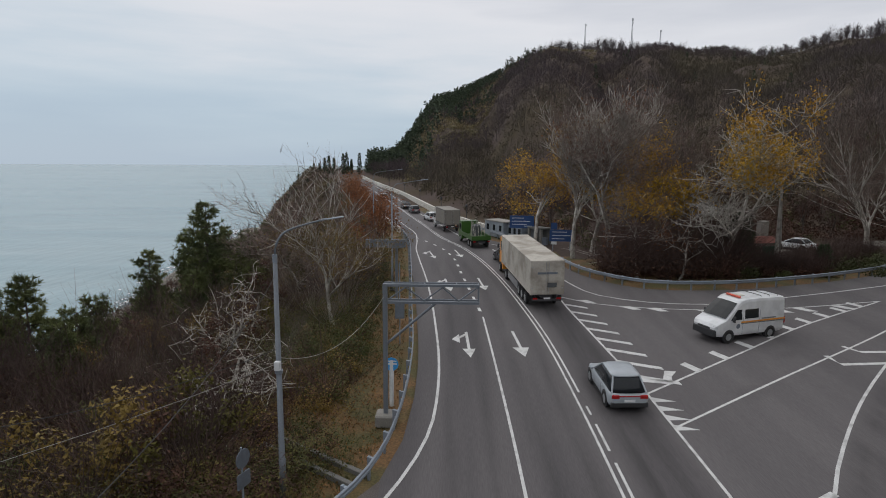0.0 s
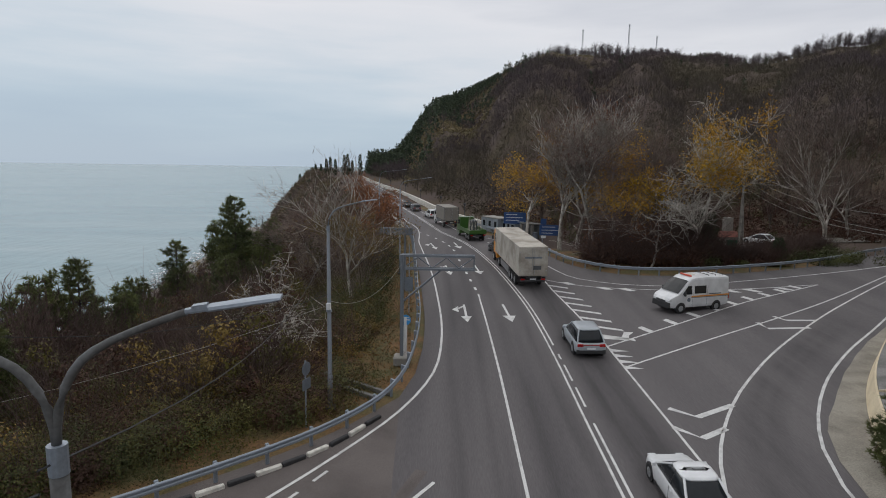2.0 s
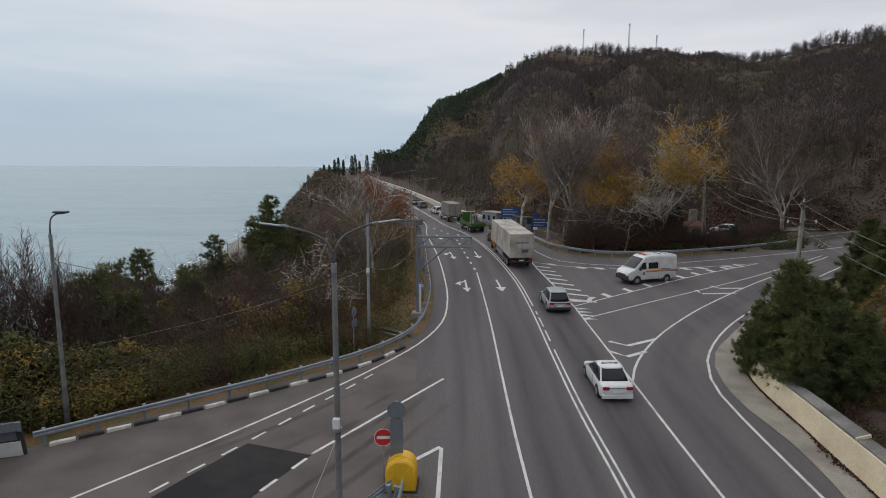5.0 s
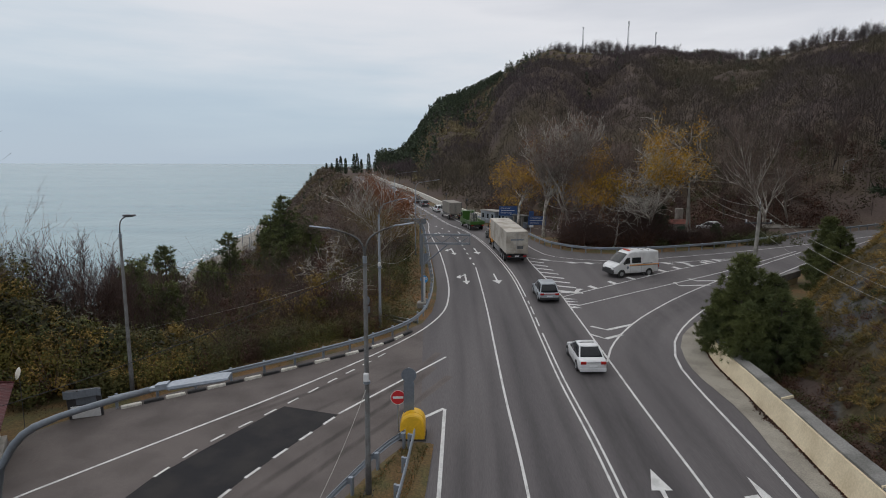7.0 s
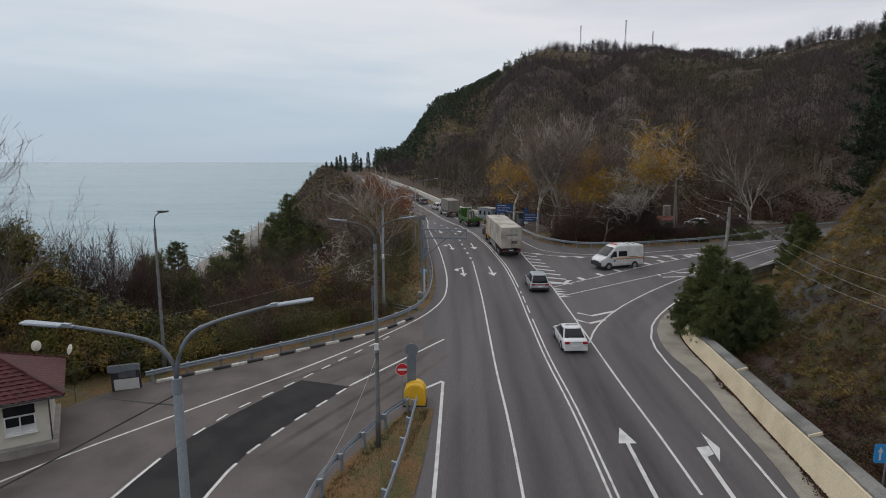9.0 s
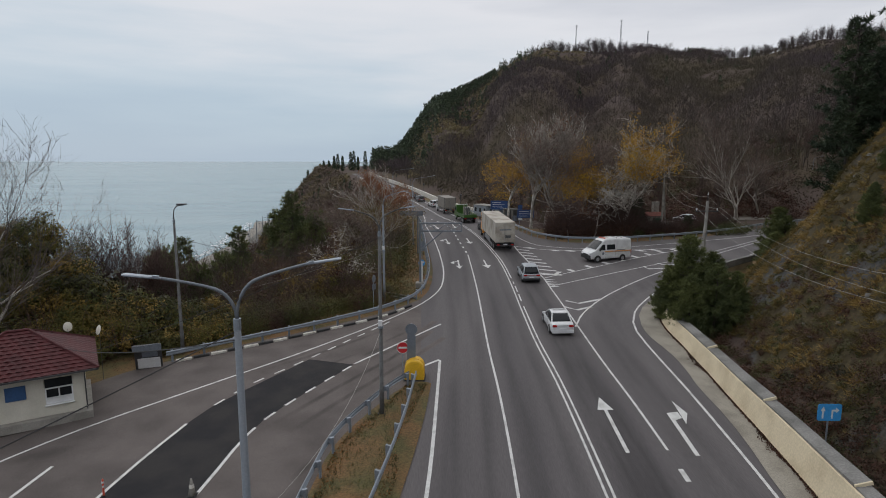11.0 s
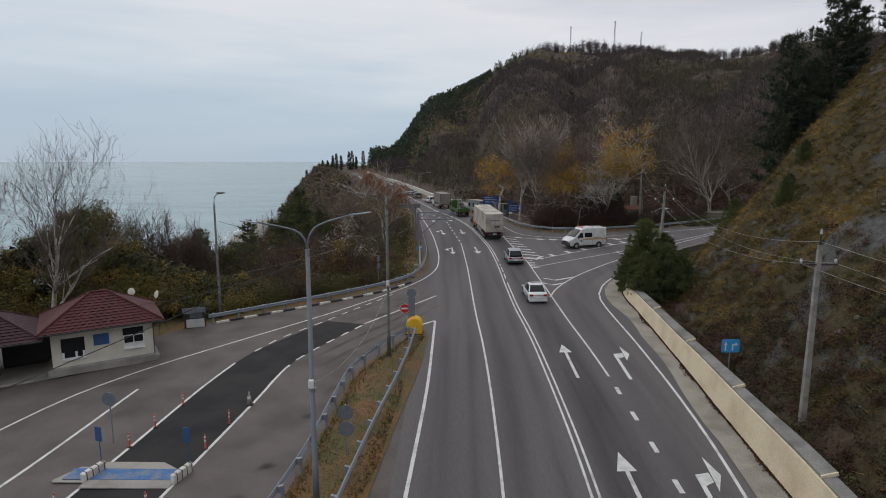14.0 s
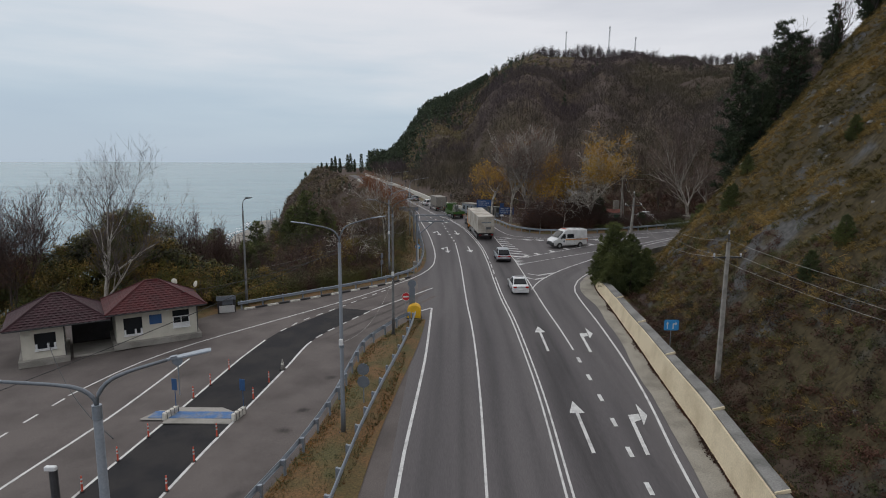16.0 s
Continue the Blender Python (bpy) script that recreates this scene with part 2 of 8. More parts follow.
class Geo:
    """Collects faces of one mesh."""

    def __init__(self):
        self.v, self.f = [], []

    def poly(self, pts):
        n = len(self.v)
        self.v += [tuple(p) for p in pts]
        self.f.append(tuple(range(n, n + len(pts))))
        return self

    def box(self, c, s, m=None, b=0.0):
        """A box with centre c and size s; b chamfers its upright edges and its top."""
        x, y, z = (k / 2 for k in s)
        m = m or Matrix.Identity(4)
        c = Vector(c)
        if b:
            ring = [(-x + b, -y), (x - b, -y), (x, -y + b), (x, y - b), (x - b, y), (-x + b, y), (-x, y - b), (-x, -y + b)]
            rings = [([(p, q, -z) for p, q in ring]), ([(p, q, z - b) for p, q in ring]),
                     ([(p * (1 - b / x), q * (1 - b / y), z) for p, q in ring])]
            self.loft([[m @ (c + Vector(p)) for p in r] for r in rings], caps=True)
            return self
        q = [m @ (c + Vector((i * x, j * y, k * z))) for k in (-1, 1) for i, j in ((-1, -1), (1, -1), (1, 1), (-1, 1))]
        n = len(self.v)
        self.v += [tuple(p) for p in q]
        self.f += [tuple(n + i for i in f) for f in ((3, 2, 1, 0), (4, 5, 6, 7), (0, 1, 5, 4), (1, 2, 6, 5), (2, 3, 7, 6), (3, 0, 4, 7))]
        return self

    def loft(self, rings, caps=True, closed=True):
        n, k = len(self.v), len(rings[0])
        for r in rings:
            self.v += [tuple(p) for p in r]
        for i in range(len(rings) - 1):
            for j in range(k if closed else k - 1):
                a, b2 = n + i * k + j, n + i * k + (j + 1) % k
                self.f.append((a, b2, b2 + k, a + k))
        if caps:
            self.f.append(tuple(n + j for j in reversed(range(k))))
            self.f.append(tuple(n + (len(rings) - 1) * k + j for j in range(k)))
        return self

    def tube(self, pts, radii, sides=8, caps=True):
        """A round bar along points."""
        pts = [Vector(p) for p in pts]
        if not hasattr(radii, "__len__"):
            radii = [radii] * len(pts)
        rings = []
        for i, p in enumerate(pts):
            d = (pts[min(i + 1, len(pts) - 1)] - pts[max(i - 1, 0)]).normalized()
            u = d.cross(Vector((0, 0, 1)) if abs(d.z) < 0.95 else Vector((0, 1, 0))).normalized()
            w = u.cross(d)
            rings.append([p + radii[i] * (math.cos(a) * u + math.sin(a) * w) for a in (2 * math.pi * j / sides for j in range(sides))])
        return self.loft(rings, caps)

    def sweep(self, pts, section, up=Vector((0, 0, 1)), caps=True, closed=True):
        """A section of (across, up) pairs carried along a line; across is to the right of the way."""
        pts = [Vector(p) for p in pts]
        rings = []
        for i, p in enumerate(pts):
            d = (pts[min(i + 1, len(pts) - 1)] - pts[max(i - 1, 0)])
            d.z = 0
            d.normalize()
            r = d.cross(up)
            rings.append([p + r * a + up * b for a, b in section])
        return self.loft(rings, caps, closed)

    def disc(self, c, r, n=Vector((0, -1, 0)), sides=20):
        n = Vector(n).normalized()
        u = n.cross(Vector((0, 0, 1)) if abs(n.z) < 0.9 else Vector((1, 0, 0))).normalized()
        w = n.cross(u)
        return self.poly([Vector(c) + r * (math.cos(a) * u + math.sin(a) * w) for a in (2 * math.pi * j / sides for j in range(sides))])

    def mesh(self, name, material, smooth_shade=False):
        me = bpy.data.meshes.new(name)
        me.from_pydata(self.v, [], self.f)
        me.materials.append(material)
        if smooth_shade:
            me.shade_smooth()
        me.update()
        return me


def thing(name, at=None, label="", category="", group="", kind=""):
    """An empty at the base of a thing, which carries its parts."""
    ob = new(name)
    if at is not None:
        ob.matrix_world = at if isinstance(at, Matrix) else Matrix.Translation(at)
    return tagged(ob, label, category, group, kind)


def part(name, geo, material, parent=None, label="", soft=False):
    ob = new(name, geo.mesh(name, material, soft) if isinstance(geo, Geo) else geo)
    ob.parent = parent
    if label:
        tagged(ob, label)
    return ob


def solo(name, geo, material, label="", category="", group="", kind="", soft=False, at=None):
    """A thing or a piece of the setting that is one mesh."""
    ob = new(name, geo.mesh(name, material, soft) if isinstance(geo, Geo) else geo)
    if at is not None:
        ob.matrix_world = at
    return tagged(ob, label, category, group, kind)


def big_mesh(name, verts, faces, material, soft=False):
    """A mesh from numpy arrays of triangles or quads."""
    me = bpy.data.meshes.new(name)
    verts, faces = np.asarray(verts, np.float32), np.asarray(faces, np.int32)
    k = faces.shape[1]
    me.vertices.add(len(verts))
    me.vertices.foreach_set("co", verts.ravel())
    me.loops.add(faces.size)
    me.loops.foreach_set("vertex_index", faces.ravel())
    me.polygons.add(len(faces))
    me.polygons.foreach_set("loop_start", np.arange(0, faces.size, k, dtype=np.int32))
    me.update(calc_edges=True)
    me.materials.append(material)
    if soft:
        me.shade_smooth()
    return me


def curve(pts, step=1.5):
    """Points of a smooth line through plan points, with tangents weighed by the distances between them."""
    p = [Vector((*q[:2], 0)) for q in pts]
    n = len(p)
    seg = [(p[k + 1] - p[k]).length for k in range(n - 1)]
    sl = [(p[k + 1] - p[k]) / seg[k] for k in range(n - 1)]
    tan = [sl[0]] + [(sl[k - 1] * seg[k] + sl[k] * seg[k - 1]) / (seg[k - 1] + seg[k]) for k in range(1, n - 1)] + [sl[-1]]
    out = []
    for k in range(n - 1):
        m = max(1, int(seg[k] / step))
        for j in range(m):
            t = j / m
            a, b = 2 * t ** 3 - 3 * t * t + 1, t ** 3 - 2 * t * t + t
            out.append(p[k] * a + tan[k] * seg[k] * b + p[k + 1] * (1 - a) + tan[k + 1] * seg[k] * (t ** 3 - t * t))
    out.append(p[-1])
    return [(q.x, q.y) for q in out]


def offset(line, d):
    """A plan line shifted d metres to the right of its way."""
    out = []
    for i, (x, y) in enumerate(line):
        a, b = line[max(i - 1, 0)], line[min(i + 1, len(line) - 1)]
        dx, dy = b[0] - a[0], b[1] - a[1]
        k = math.hypot(dx, dy) or 1
        out.append((x + d * dy / k, y - d * dx / k))
    return out


# ---- the land ----
SEA = -37.0
# left rim of the paved ground, as x by y; and its right rim
RIM_LEFT = ((-90, -50), (-6, -50), (-1, -34), (2.0, -21), (5.6, -16.5), (9.3, -11.5), (14.5, -6.5), (18, -4.4), (25, -3.8), (40, -4.6), (55, -6.0),
            (73, -8.0), (92, -12.5), (112, -17), (141, -24), (212, -42), (260, -56), (330, -80))
RIM_RIGHT = ((-90, 11.5), (-45, 11.8), (-27, 13.2), (-9, 14.8), (2, 15.8), (9, 17), (14, 19), (20, 64), (55, 64), (62, 11), (72, 7.5), (84, 3.2), (108, -4.3), (127, -9), (152, -15), (200, -27),
             (241, -37), (330, -60))
RIDGE_EL = ((-12, 0.0), (-8.7, -0.4), (-7, 0.1), (-4.8, 2.3), (-1.5, 4.7), (1.2, 6.0), (3.9, 7.4), (6.5, 9.0), (9.1, 10.1), (12.2, 10.25), (16.7, 10.0),
            (20.1, 9.45), (22.4, 9.1), (25.5, 8.9), (28.8, 8.95), (30.8, 9.55), (32.6, 9.9), (36, 9.6), (60, 9.0))
RIDGE_R = ((-12, 420), (-7, 450), (-1.5, 560), (4, 640), (9, 700), (30, 700), (36, 620), (60, 500))


def spur_height(x, y):
    """The steep cutting that stands between the retaining wall and the side road."""
    dw = x - lerp_list(((-90, 13.0), (-27, 14.0), (-9, 15.4), (2, 16.6), (10, 17.8), (30, 21)), y) - 2.2
    ds = (x - 21.9) * 0.656 - (y - 21.6) * 0.755 - 5.0
    if dw <= 0 or ds <= 0:
        return -9.0
    a = 1.15 * dw + 0.35 * (1 - math.exp(-dw / 2)) * 2
    b = 1.53 * ds + 0.034 * ds * ds
    h = -math.log(math.exp(-0.35 * min(a, 90)) + math.exp(-0.35 * min(b, 90))) / 0.35
    if h > 42:
        h = 42 + 12 * (1 - math.exp(-(h - 42) / 12))
    rough = noise.noise(Vector((x * 0.16, y * 0.16, 3.1))) * 1.3 + noise.noise(Vector((x * 0.8 + y * 0.25, y * 0.12, 5.0))) * 0.35 + noise.noise(Vector((x * 0.5, y * 0.5, 7.7))) * 0.5
    return G(x, y) + max(0.0, h) + rough * smooth(0, 4, min(dw, ds))


def land(x, y):
    z = G(x, y)
    left, right = lerp_list(RIM_LEFT, y), lerp_list(RIM_RIGHT, y)
    n1 = noise.noise(Vector((x * 0.03, y * 0.03, 0.5)))
    n2 = noise.noise(Vector((x * 0.11, y * 0.11, 1.5)))
    if x < left:
        shore = -75 - 0.18 * y if y < 430 else -152 + (y - 430) * 1.0
        shore = min(shore, left - 25) if y < 430 else shore
        verge = lerp_list(((-10, 3), (-2, 6), (2, 18), (8, 20), (14, 11), (22, 4.5)), y)
        u = (left - verge - x) / max(12.0, left - verge - shore)
        if u <= 0:
            return z - 0.10
        cliff = smooth(300, 400, y)
        slope = u ** 1.1 if u < 1 else 1.0 + 0.1 * (u - 1)
        table = 0.48 * u + 0.52 * smooth(0.72, 1.0, u)
        bowl = smooth(90, 170, y) * (1 - cliff)
        slope = slope * (1 - bowl) + (1 - max(0.0, 1 - u) ** 2) * bowl if u < 1 else slope
        k = slope * (1 - cliff) + table * cliff
        head = smooth(130, 220, y)
        bluff = 1.12 * min(u, 0.40) + 0.462 * smooth(0.36, 0.56, u) + 0.09 * smooth(0.56, 1.0, u)
        k = k * (1 - head) + (bluff if u < 1 else 1.0 + 0.1 * (u - 1)) * head
        z = z + (SEA - 1.0 - z) * min(k, 1.25) + (n1 * 3 + n2 * 0.8) * min(1, u * 4) * (1 - smooth(0.85, 1.1, u))
        return z if u < 1.15 else max(z - (u - 1.15) * 8, SEA - 14)
    if x > right:
        d, az = math.hypot(x, y), math.degrees(math.atan2(x, y))
        dr = x - right
        r = lerp_list(RIDGE_R, az)
        top = 12.0 + r * math.tan(math.radians(lerp_list(RIDGE_EL, az)))
        near = 92.0
        q = (d - near) / (r - near)
        h = 0.0
        if q > 0 and y > -40:
            h = (top - 2 - 2.5 * smooth(4, 9, az)) * (q ** 0.92 if q < 1 else 1 - 0.35 * smooth(1.0, 2.2, q)) * smooth(-2, 45, dr)
            h += (n1 * 6 + n2 * 1.5 + 16 * noise.noise(Vector((az * 0.22 + d * 0.002, d * 0.004, 2.7)))) * min(1, q * 4) * (1 - smooth(0.8, 1.0, q)) * smooth(0, 40, dr)
        base = z * (1 - smooth(0, 0.6, q)) + 6 * smooth(0, 0.6, q)
        return max(base - 0.10 + max(h, 0.0) + 0.25 * n2 * smooth(0, 8, dr) * (y > 46), spur_height(x, y))
    return z - 0.10


def warp(n, lo, hi, mid, a):
    u = np.linspace(-1, 1, n)
    s = np.sinh(a * u) / math.sinh(a)
    return np.where(s < 0, mid + s * (mid - lo), mid + s * (hi - mid))


def build_ground():
    xs, ys = warp(330, -900, 1300, 4.0, 4.3), warp(360, -420, 1500, 22.0, 4.0)
    verts = np.array([(x, y, land(float(x), float(y))) for y in ys for x in xs])
    nx = len(xs)
    i, j = np.meshgrid(np.arange(len(ys) - 1), np.arange(nx - 1), indexing="ij")
    a = (i * nx + j).ravel()
    faces = np.stack([a, a + 1, a + nx + 1, a + nx], 1)
    me = big_mesh("ground", verts, faces, M_SOIL, True)
    me.materials.append(M_SHALE)
    me.materials.append(M_VERGE)
    cx, cy = xs[:-1] + np.diff(xs) / 2, ys[:-1] + np.diff(ys) / 2
    kinds = np.zeros((len(cy), len(cx)), np.int32)
    for r, y in enumerate(cy):
        le, ri = lerp_list(RIM_LEFT, float(y)), lerp_list(RIM_RIGHT, float(y))
        for c, x in enumerate(cx):
            if -90 < y < 120:
                if le - 6.5 < x < ri + 2:
                    kinds[r, c] = 2
                elif x > 13 and y < 60 and spur_height(float(x), float(y)) > 0.4 + G(x, y):
                    kinds[r, c] = 1
    me.polygons.foreach_set("material_index", kinds.ravel())
    return solo("ground", me, M_SOIL, "wooded hillside falling from the road to the sea", "ground", kind="structure")


build_ground()


def sea_material():
    m = mat("sea_water", (0.150, 0.240, 0.268), 0.25, 0, 0.07, 0.012, 0.07, 0, (0.185, 0.270, 0.292), spec=0.5, stretch=(0.35, 1, 1), patch=(0.40, 0.60))
    n, l = m.node_tree.nodes, m.node_tree.links
    b = n["Principled BSDF"]
    b.inputs["IOR"].default_value = 1.33
    geo = n.new("ShaderNodeNewGeometry")
    mp = n.new("ShaderNodeMapping")
    mp.inputs["Scale"].default_value, mp.inputs["Rotation"].default_value = (0.5, 0.16, 1), (0, 0, radians(25))
    no = n.new("ShaderNodeTexNoise")
    no.inputs["Scale"].default_value, no.inputs["Detail"].default_value = 0.35, 5
    bp = n.new("ShaderNodeBump")
    bp.inputs["Strength"].default_value, bp.inputs["Distance"].default_value = 0.7, 0.8
    l.new(geo.outputs["Position"], mp.inputs[0])
    l.new(mp.outputs[0], no.inputs["Vector"])
    l.new(no.outputs["Fac"], bp.inputs["Height"])
    l.new(bp.outputs[0], b.inputs["Normal"])
    return m


M_SEA = sea_material()
sea_geo = Geo()
sea_rows = [[(r * math.cos(a), r * math.sin(a), SEA + 31.0 * smooth(2300, 4850, r) ** 1.3) for a in (2 * math.pi * k / 72 for k in range(72))] for r in (1, 400, 1200, 2300, 2800, 3300, 3800, 4300, 4850)]
sea_geo.loft(sea_rows, caps=False)
solo("water", sea_geo, M_SEA, "calm grey-green sea under an overcast sky", "sea", kind="structure")

# ---- roads ----
KERB_LEFT = curve([(-19.6, 2.0), (-15.3, 5.6), (-10.5, 9.3), (-5.0, 14.5), (-2.9, 17.7)])
EDGE_LEFT = curve([(-2.3, 20.8), (-2.12, 25), (-2.2, 29), (-2.85, 38), (-4.05, 51), (-5.4, 62), (-6.2, 70), (-7.4, 80), (-9.4, 90), (-14.6, 112), (-21, 141), (-38.6, 212), (-52, 262)], 3)
EDGE_RIGHT = curve([(8.0, 69.5), (4.4, 75), (0.6, 83), (-3.0, 96.3), (-6.2, 109), (-10.0, 125), (-13.6, 141), (-31, 212), (-44.5, 262)], 3)
RAIL_NORTH = curve([(66, 66), (48.3, 57.6), (39.1, 52.0), (29.8, 48.3), (21.0, 46.5), (16.2, 47.2), (12.9, 50.9), (10.6, 59), (8.5, 68), (7.0, 72.5), (3.2, 83), (-1.6, 97), (-4.9, 109),
                    (-9.2, 127), (-15.8, 152), (-30, 205)], 2)
RAIL_NORTH_ROAD = [p for p in RAIL_NORTH if p[1] < 72 or p[0] > 9]
KERB_RIGHT = curve([(6.0, -85), (11.7, -26.6), (12.15, -22.6), (12.65, -18), (12.9, -15), (13.35, -11), (13.65, -8.7), (13.95, -5), (14.12, -1.5), (14.45, 3.0), (14.28, 6.3), (14.42, 9.5), (15.1, 11.9), (16.15, 14.4), (18.2, 17.2), (22.5, 22.5), (26.4, 26.6), (34, 33.4), (66, 58)])
WALL_LINE = curve([(7.6, -85), (11.2, -40), (12.65, -27), (13.35, -21), (13.75, -16), (14.1, -12), (14.42, -8.8), (14.68, -5.5), (14.92, -2.5), (15.15, 0), (15.3, 2.2), (15.5, 5), (15.62, 7.5), (15.92, 9.9), (16.55, 11.9), (17.8, 14.4), (20.2, 18.3), (23.75, 22.75), (28, 27.2), (33, 31.4)], 1.0)


def sheet(name, line, material, h, label, cat="road"):
    g = Geo()
    me = None
    bm = bmesh.new()
    face = bm.faces.new([bm.verts.new(P(x, y, h)) for x, y in line])
    bmesh.ops.triangulate(bm, faces=[face])
    bmesh.ops.recalc_face_normals(bm, faces=bm.faces)
    if sum(f.normal.z for f in bm.faces) < 0:
        bmesh.ops.reverse_faces(bm, faces=bm.faces)
    me = bpy.data.meshes.new(name)
    bm.to_mesh(me)
    bm.free()
    me.materials.append(material)
    return solo(name, me, material, label, cat, kind="structure")


main_outline = ([(-5.6, -85), (-2.2, -27), (-1.95, -1.0), (-2.9, 17.7)] + EDGE_LEFT + EDGE_RIGHT[::-1] +
                [(x, y) for x, y in RAIL_NORTH_ROAD[::-1]] + KERB_RIGHT[::-1])
sheet("road", main_outline, M_ASPHALT, 0.0, "grey asphalt coastal highway with a side-road junction")
plaza = [(-5.5, -85), (-2.1, -27), (-1.85, -1.0), (-2.85, 17.7)] + KERB_LEFT[::-1] + [(-20.6, 0.8), (-22, -1.5), (-30, 2.5), (-48, -4), (-48, -85)]
sheet("checkpoint_road", plaza, M_ASPHALT_OLD, 0.004, "worn brownish asphalt of a roadside checkpoint")
LANE_L = curve([(-20.5, -85), (-15.5, -27), (-14.95, -21), (-14.55, -16.5), (-14.3, -13), (-13.8, -8), (-13.0, -4), (-11.7, -1.4), (-9.4, 2.9)])
LANE_R = curve([(-13.2, -85), (-11.7, -27), (-11.3, -22), (-10.9, -18), (-10.3, -11.8), (-9.65, -5.6), (-8.4, -2.5), (-6.3, 1.9)])


def wear_material(name, clean, dark):
    """A road surface that darkens where the mesh's wear value is high, unevenly along the way."""
    m = clean.copy()
    m.name = name
    n, l = m.node_tree.nodes, m.node_tree.links
    b = n["Principled BSDF"]
    src = b.inputs["Base Color"].links[0].from_socket
    att = n.new("ShaderNodeAttribute")
    att.attribute_name = "wear"
    geo = n.new("ShaderNodeNewGeometry")
    mp = n.new("ShaderNodeMapping")
    mp.inputs["Scale"].default_value = (1.6, 0.12, 1)
    no = n.new("ShaderNodeTexNoise")
    no.inputs["Scale"].default_value, no.inputs["Detail"].default_value = 1.0, 5.0
    l.new(geo.outputs["Position"], mp.inputs[0])
    l.new(mp.outputs[0], no.inputs["Vector"])
    rg = n.new("ShaderNodeMapRange")
    rg.inputs["From Min"].default_value, rg.inputs["From Max"].default_value = 0.30, 0.62
    rg.inputs["To Min"].default_value, rg.inputs["To Max"].default_value = 0.35, 1.0
    l.new(no.outputs["Fac"], rg.inputs[0])
    mu = n.new("ShaderNodeMath")
    mu.operation = "MULTIPLY"
    l.new(att.outputs["Fac"], mu.inputs[0])
    l.new(rg.outputs[0], mu.inputs[1])
    mix = n.new("ShaderNodeMix")
    mix.data_type = "RGBA"
    mix.inputs["B"].default_value = (*dark, 1)
    l.new(mu.outputs[0], mix.inputs["Factor"])
    l.new(src, mix.inputs["A"])
    l.new(mix.outputs["Result"], b.inputs["Base Color"])
    return m


M_WORN = wear_material("tyre_darkened_asphalt", M_ASPHALT, (0.030, 0.028, 0.029))
M_STAINED = wear_material("oil_stained_asphalt", M_ASPHALT_OLD, (0.022, 0.020, 0.019))


def wear_strip(line, width, profile, h=0.0075, name="tyre_track", label="band of asphalt darkened by tyres", material=None):
    """A strip whose wear value follows a profile across its width."""
    k = len(profile)
    lanes = [offset(line, -width / 2 + width * j / (k - 1)) for j in range(k)]
    verts = [P(lanes[j][i][0], lanes[j][i][1], h) for i in range(len(line)) for j in range(k)]
    faces = [(i * k + j, i * k + j + 1, (i + 1) * k + j + 1, (i + 1) * k + j) for i in range(len(line) - 1) for j in range(k - 1)]
    me = bpy.data.meshes.new(name)
    me.from_pydata(verts, [], faces)
    me.materials.append(material or M_WORN)
    at = me.attributes.new("wear", "FLOAT", "POINT")
    n = len(line)
    for i in range(n):
        end = min(1.0, i / 3, (n - 1 - i) / 3)
        for j in range(k):
            at.data[i * k + j].value = profile[j] * end
    return solo(name, me, material or M_WORN, label, "road wear", kind="structure")


def stain(x, y, rx, ry, strength, turn=0.0, plaza_side=True, h=0.0075):
    """A dark oil stain with a ragged, fading edge."""
    rr = random.Random(int(x * 31 + y * 57))
    verts, faces, wear = [P(x, y, h)], [], [strength]
    n, c, s = 14, math.cos(radians(turn)), math.sin(radians(turn))
    for q, wv in ((0.35, 0.9), (0.7, 0.4), (1.0, 0.0)):
        for i in range(n):
            a = 2 * math.pi * i / n
            k = q * rr.uniform(0.75, 1.2)
            u, v = rx * k * math.cos(a), ry * k * math.sin(a)
            verts.append(P(x + u * c - v * s, y + u * s + v * c, h))
            wear.append(strength * wv)
    faces += [(0, 1 + i, 1 + (i + 1) % n) for i in range(n)]
    for q in range(2):
        faces += [(1 + q * n + i, 1 + (q + 1) * n + i, 1 + (q + 1) * n + (i + 1) % n, 1 + q * n + (i + 1) % n) for i in range(n)]
    me = bpy.data.meshes.new("oil_stain")
    me.from_pydata(verts, [], faces)
    m = M_STAINED if plaza_side else M_WORN
    me.materials.append(m)
    at = me.attributes.new("wear", "FLOAT", "POINT")
    for i, v in enumerate(wear):
        at.data[i].value = v
    return solo("oil_stain", me, m, "dark oil stain on the asphalt", "road wear", "oil stains", "structure")


wear_strip(curve([(7.0, -70), (7.75, -26), (8.0, -9), (7.9, 6), (7.8, 20), (7.45, 36), (6.6, 48), (4.8, 62)]), 3.0, (0, 0.35, 0.62, 0.55, 0.6, 0.62, 0.3, 0))
wear_strip(curve([(8.6, -70), (10.6, -26), (11.2, -9), (11.3, 4), (12.3, 12), (15.0, 17.5), (21, 24.5), (29, 32.5)]), 2.4, (0, 0.25, 0.4, 0.3, 0.4, 0.25, 0))
wear_strip(curve([(2.0, -70), (4.1, -26), (4.5, -9), (4.35, 6), (4.2, 20), (3.9, 36), (2.6, 52), (1.0, 63)]), 2.9, (0, 0.3, 0.42, 0.14, 0.14, 0.14, 0.42, 0.3, 0))
wear_strip(curve([(-1.8, -70), (0.5, -26), (0.9, -9), (0.9, 6), (0.6, 20), (0.4, 36), (-0.7, 52), (-2.3, 63)]), 2.9, (0, 0.25, 0.38, 0.12, 0.12, 0.12, 0.38, 0.25, 0))
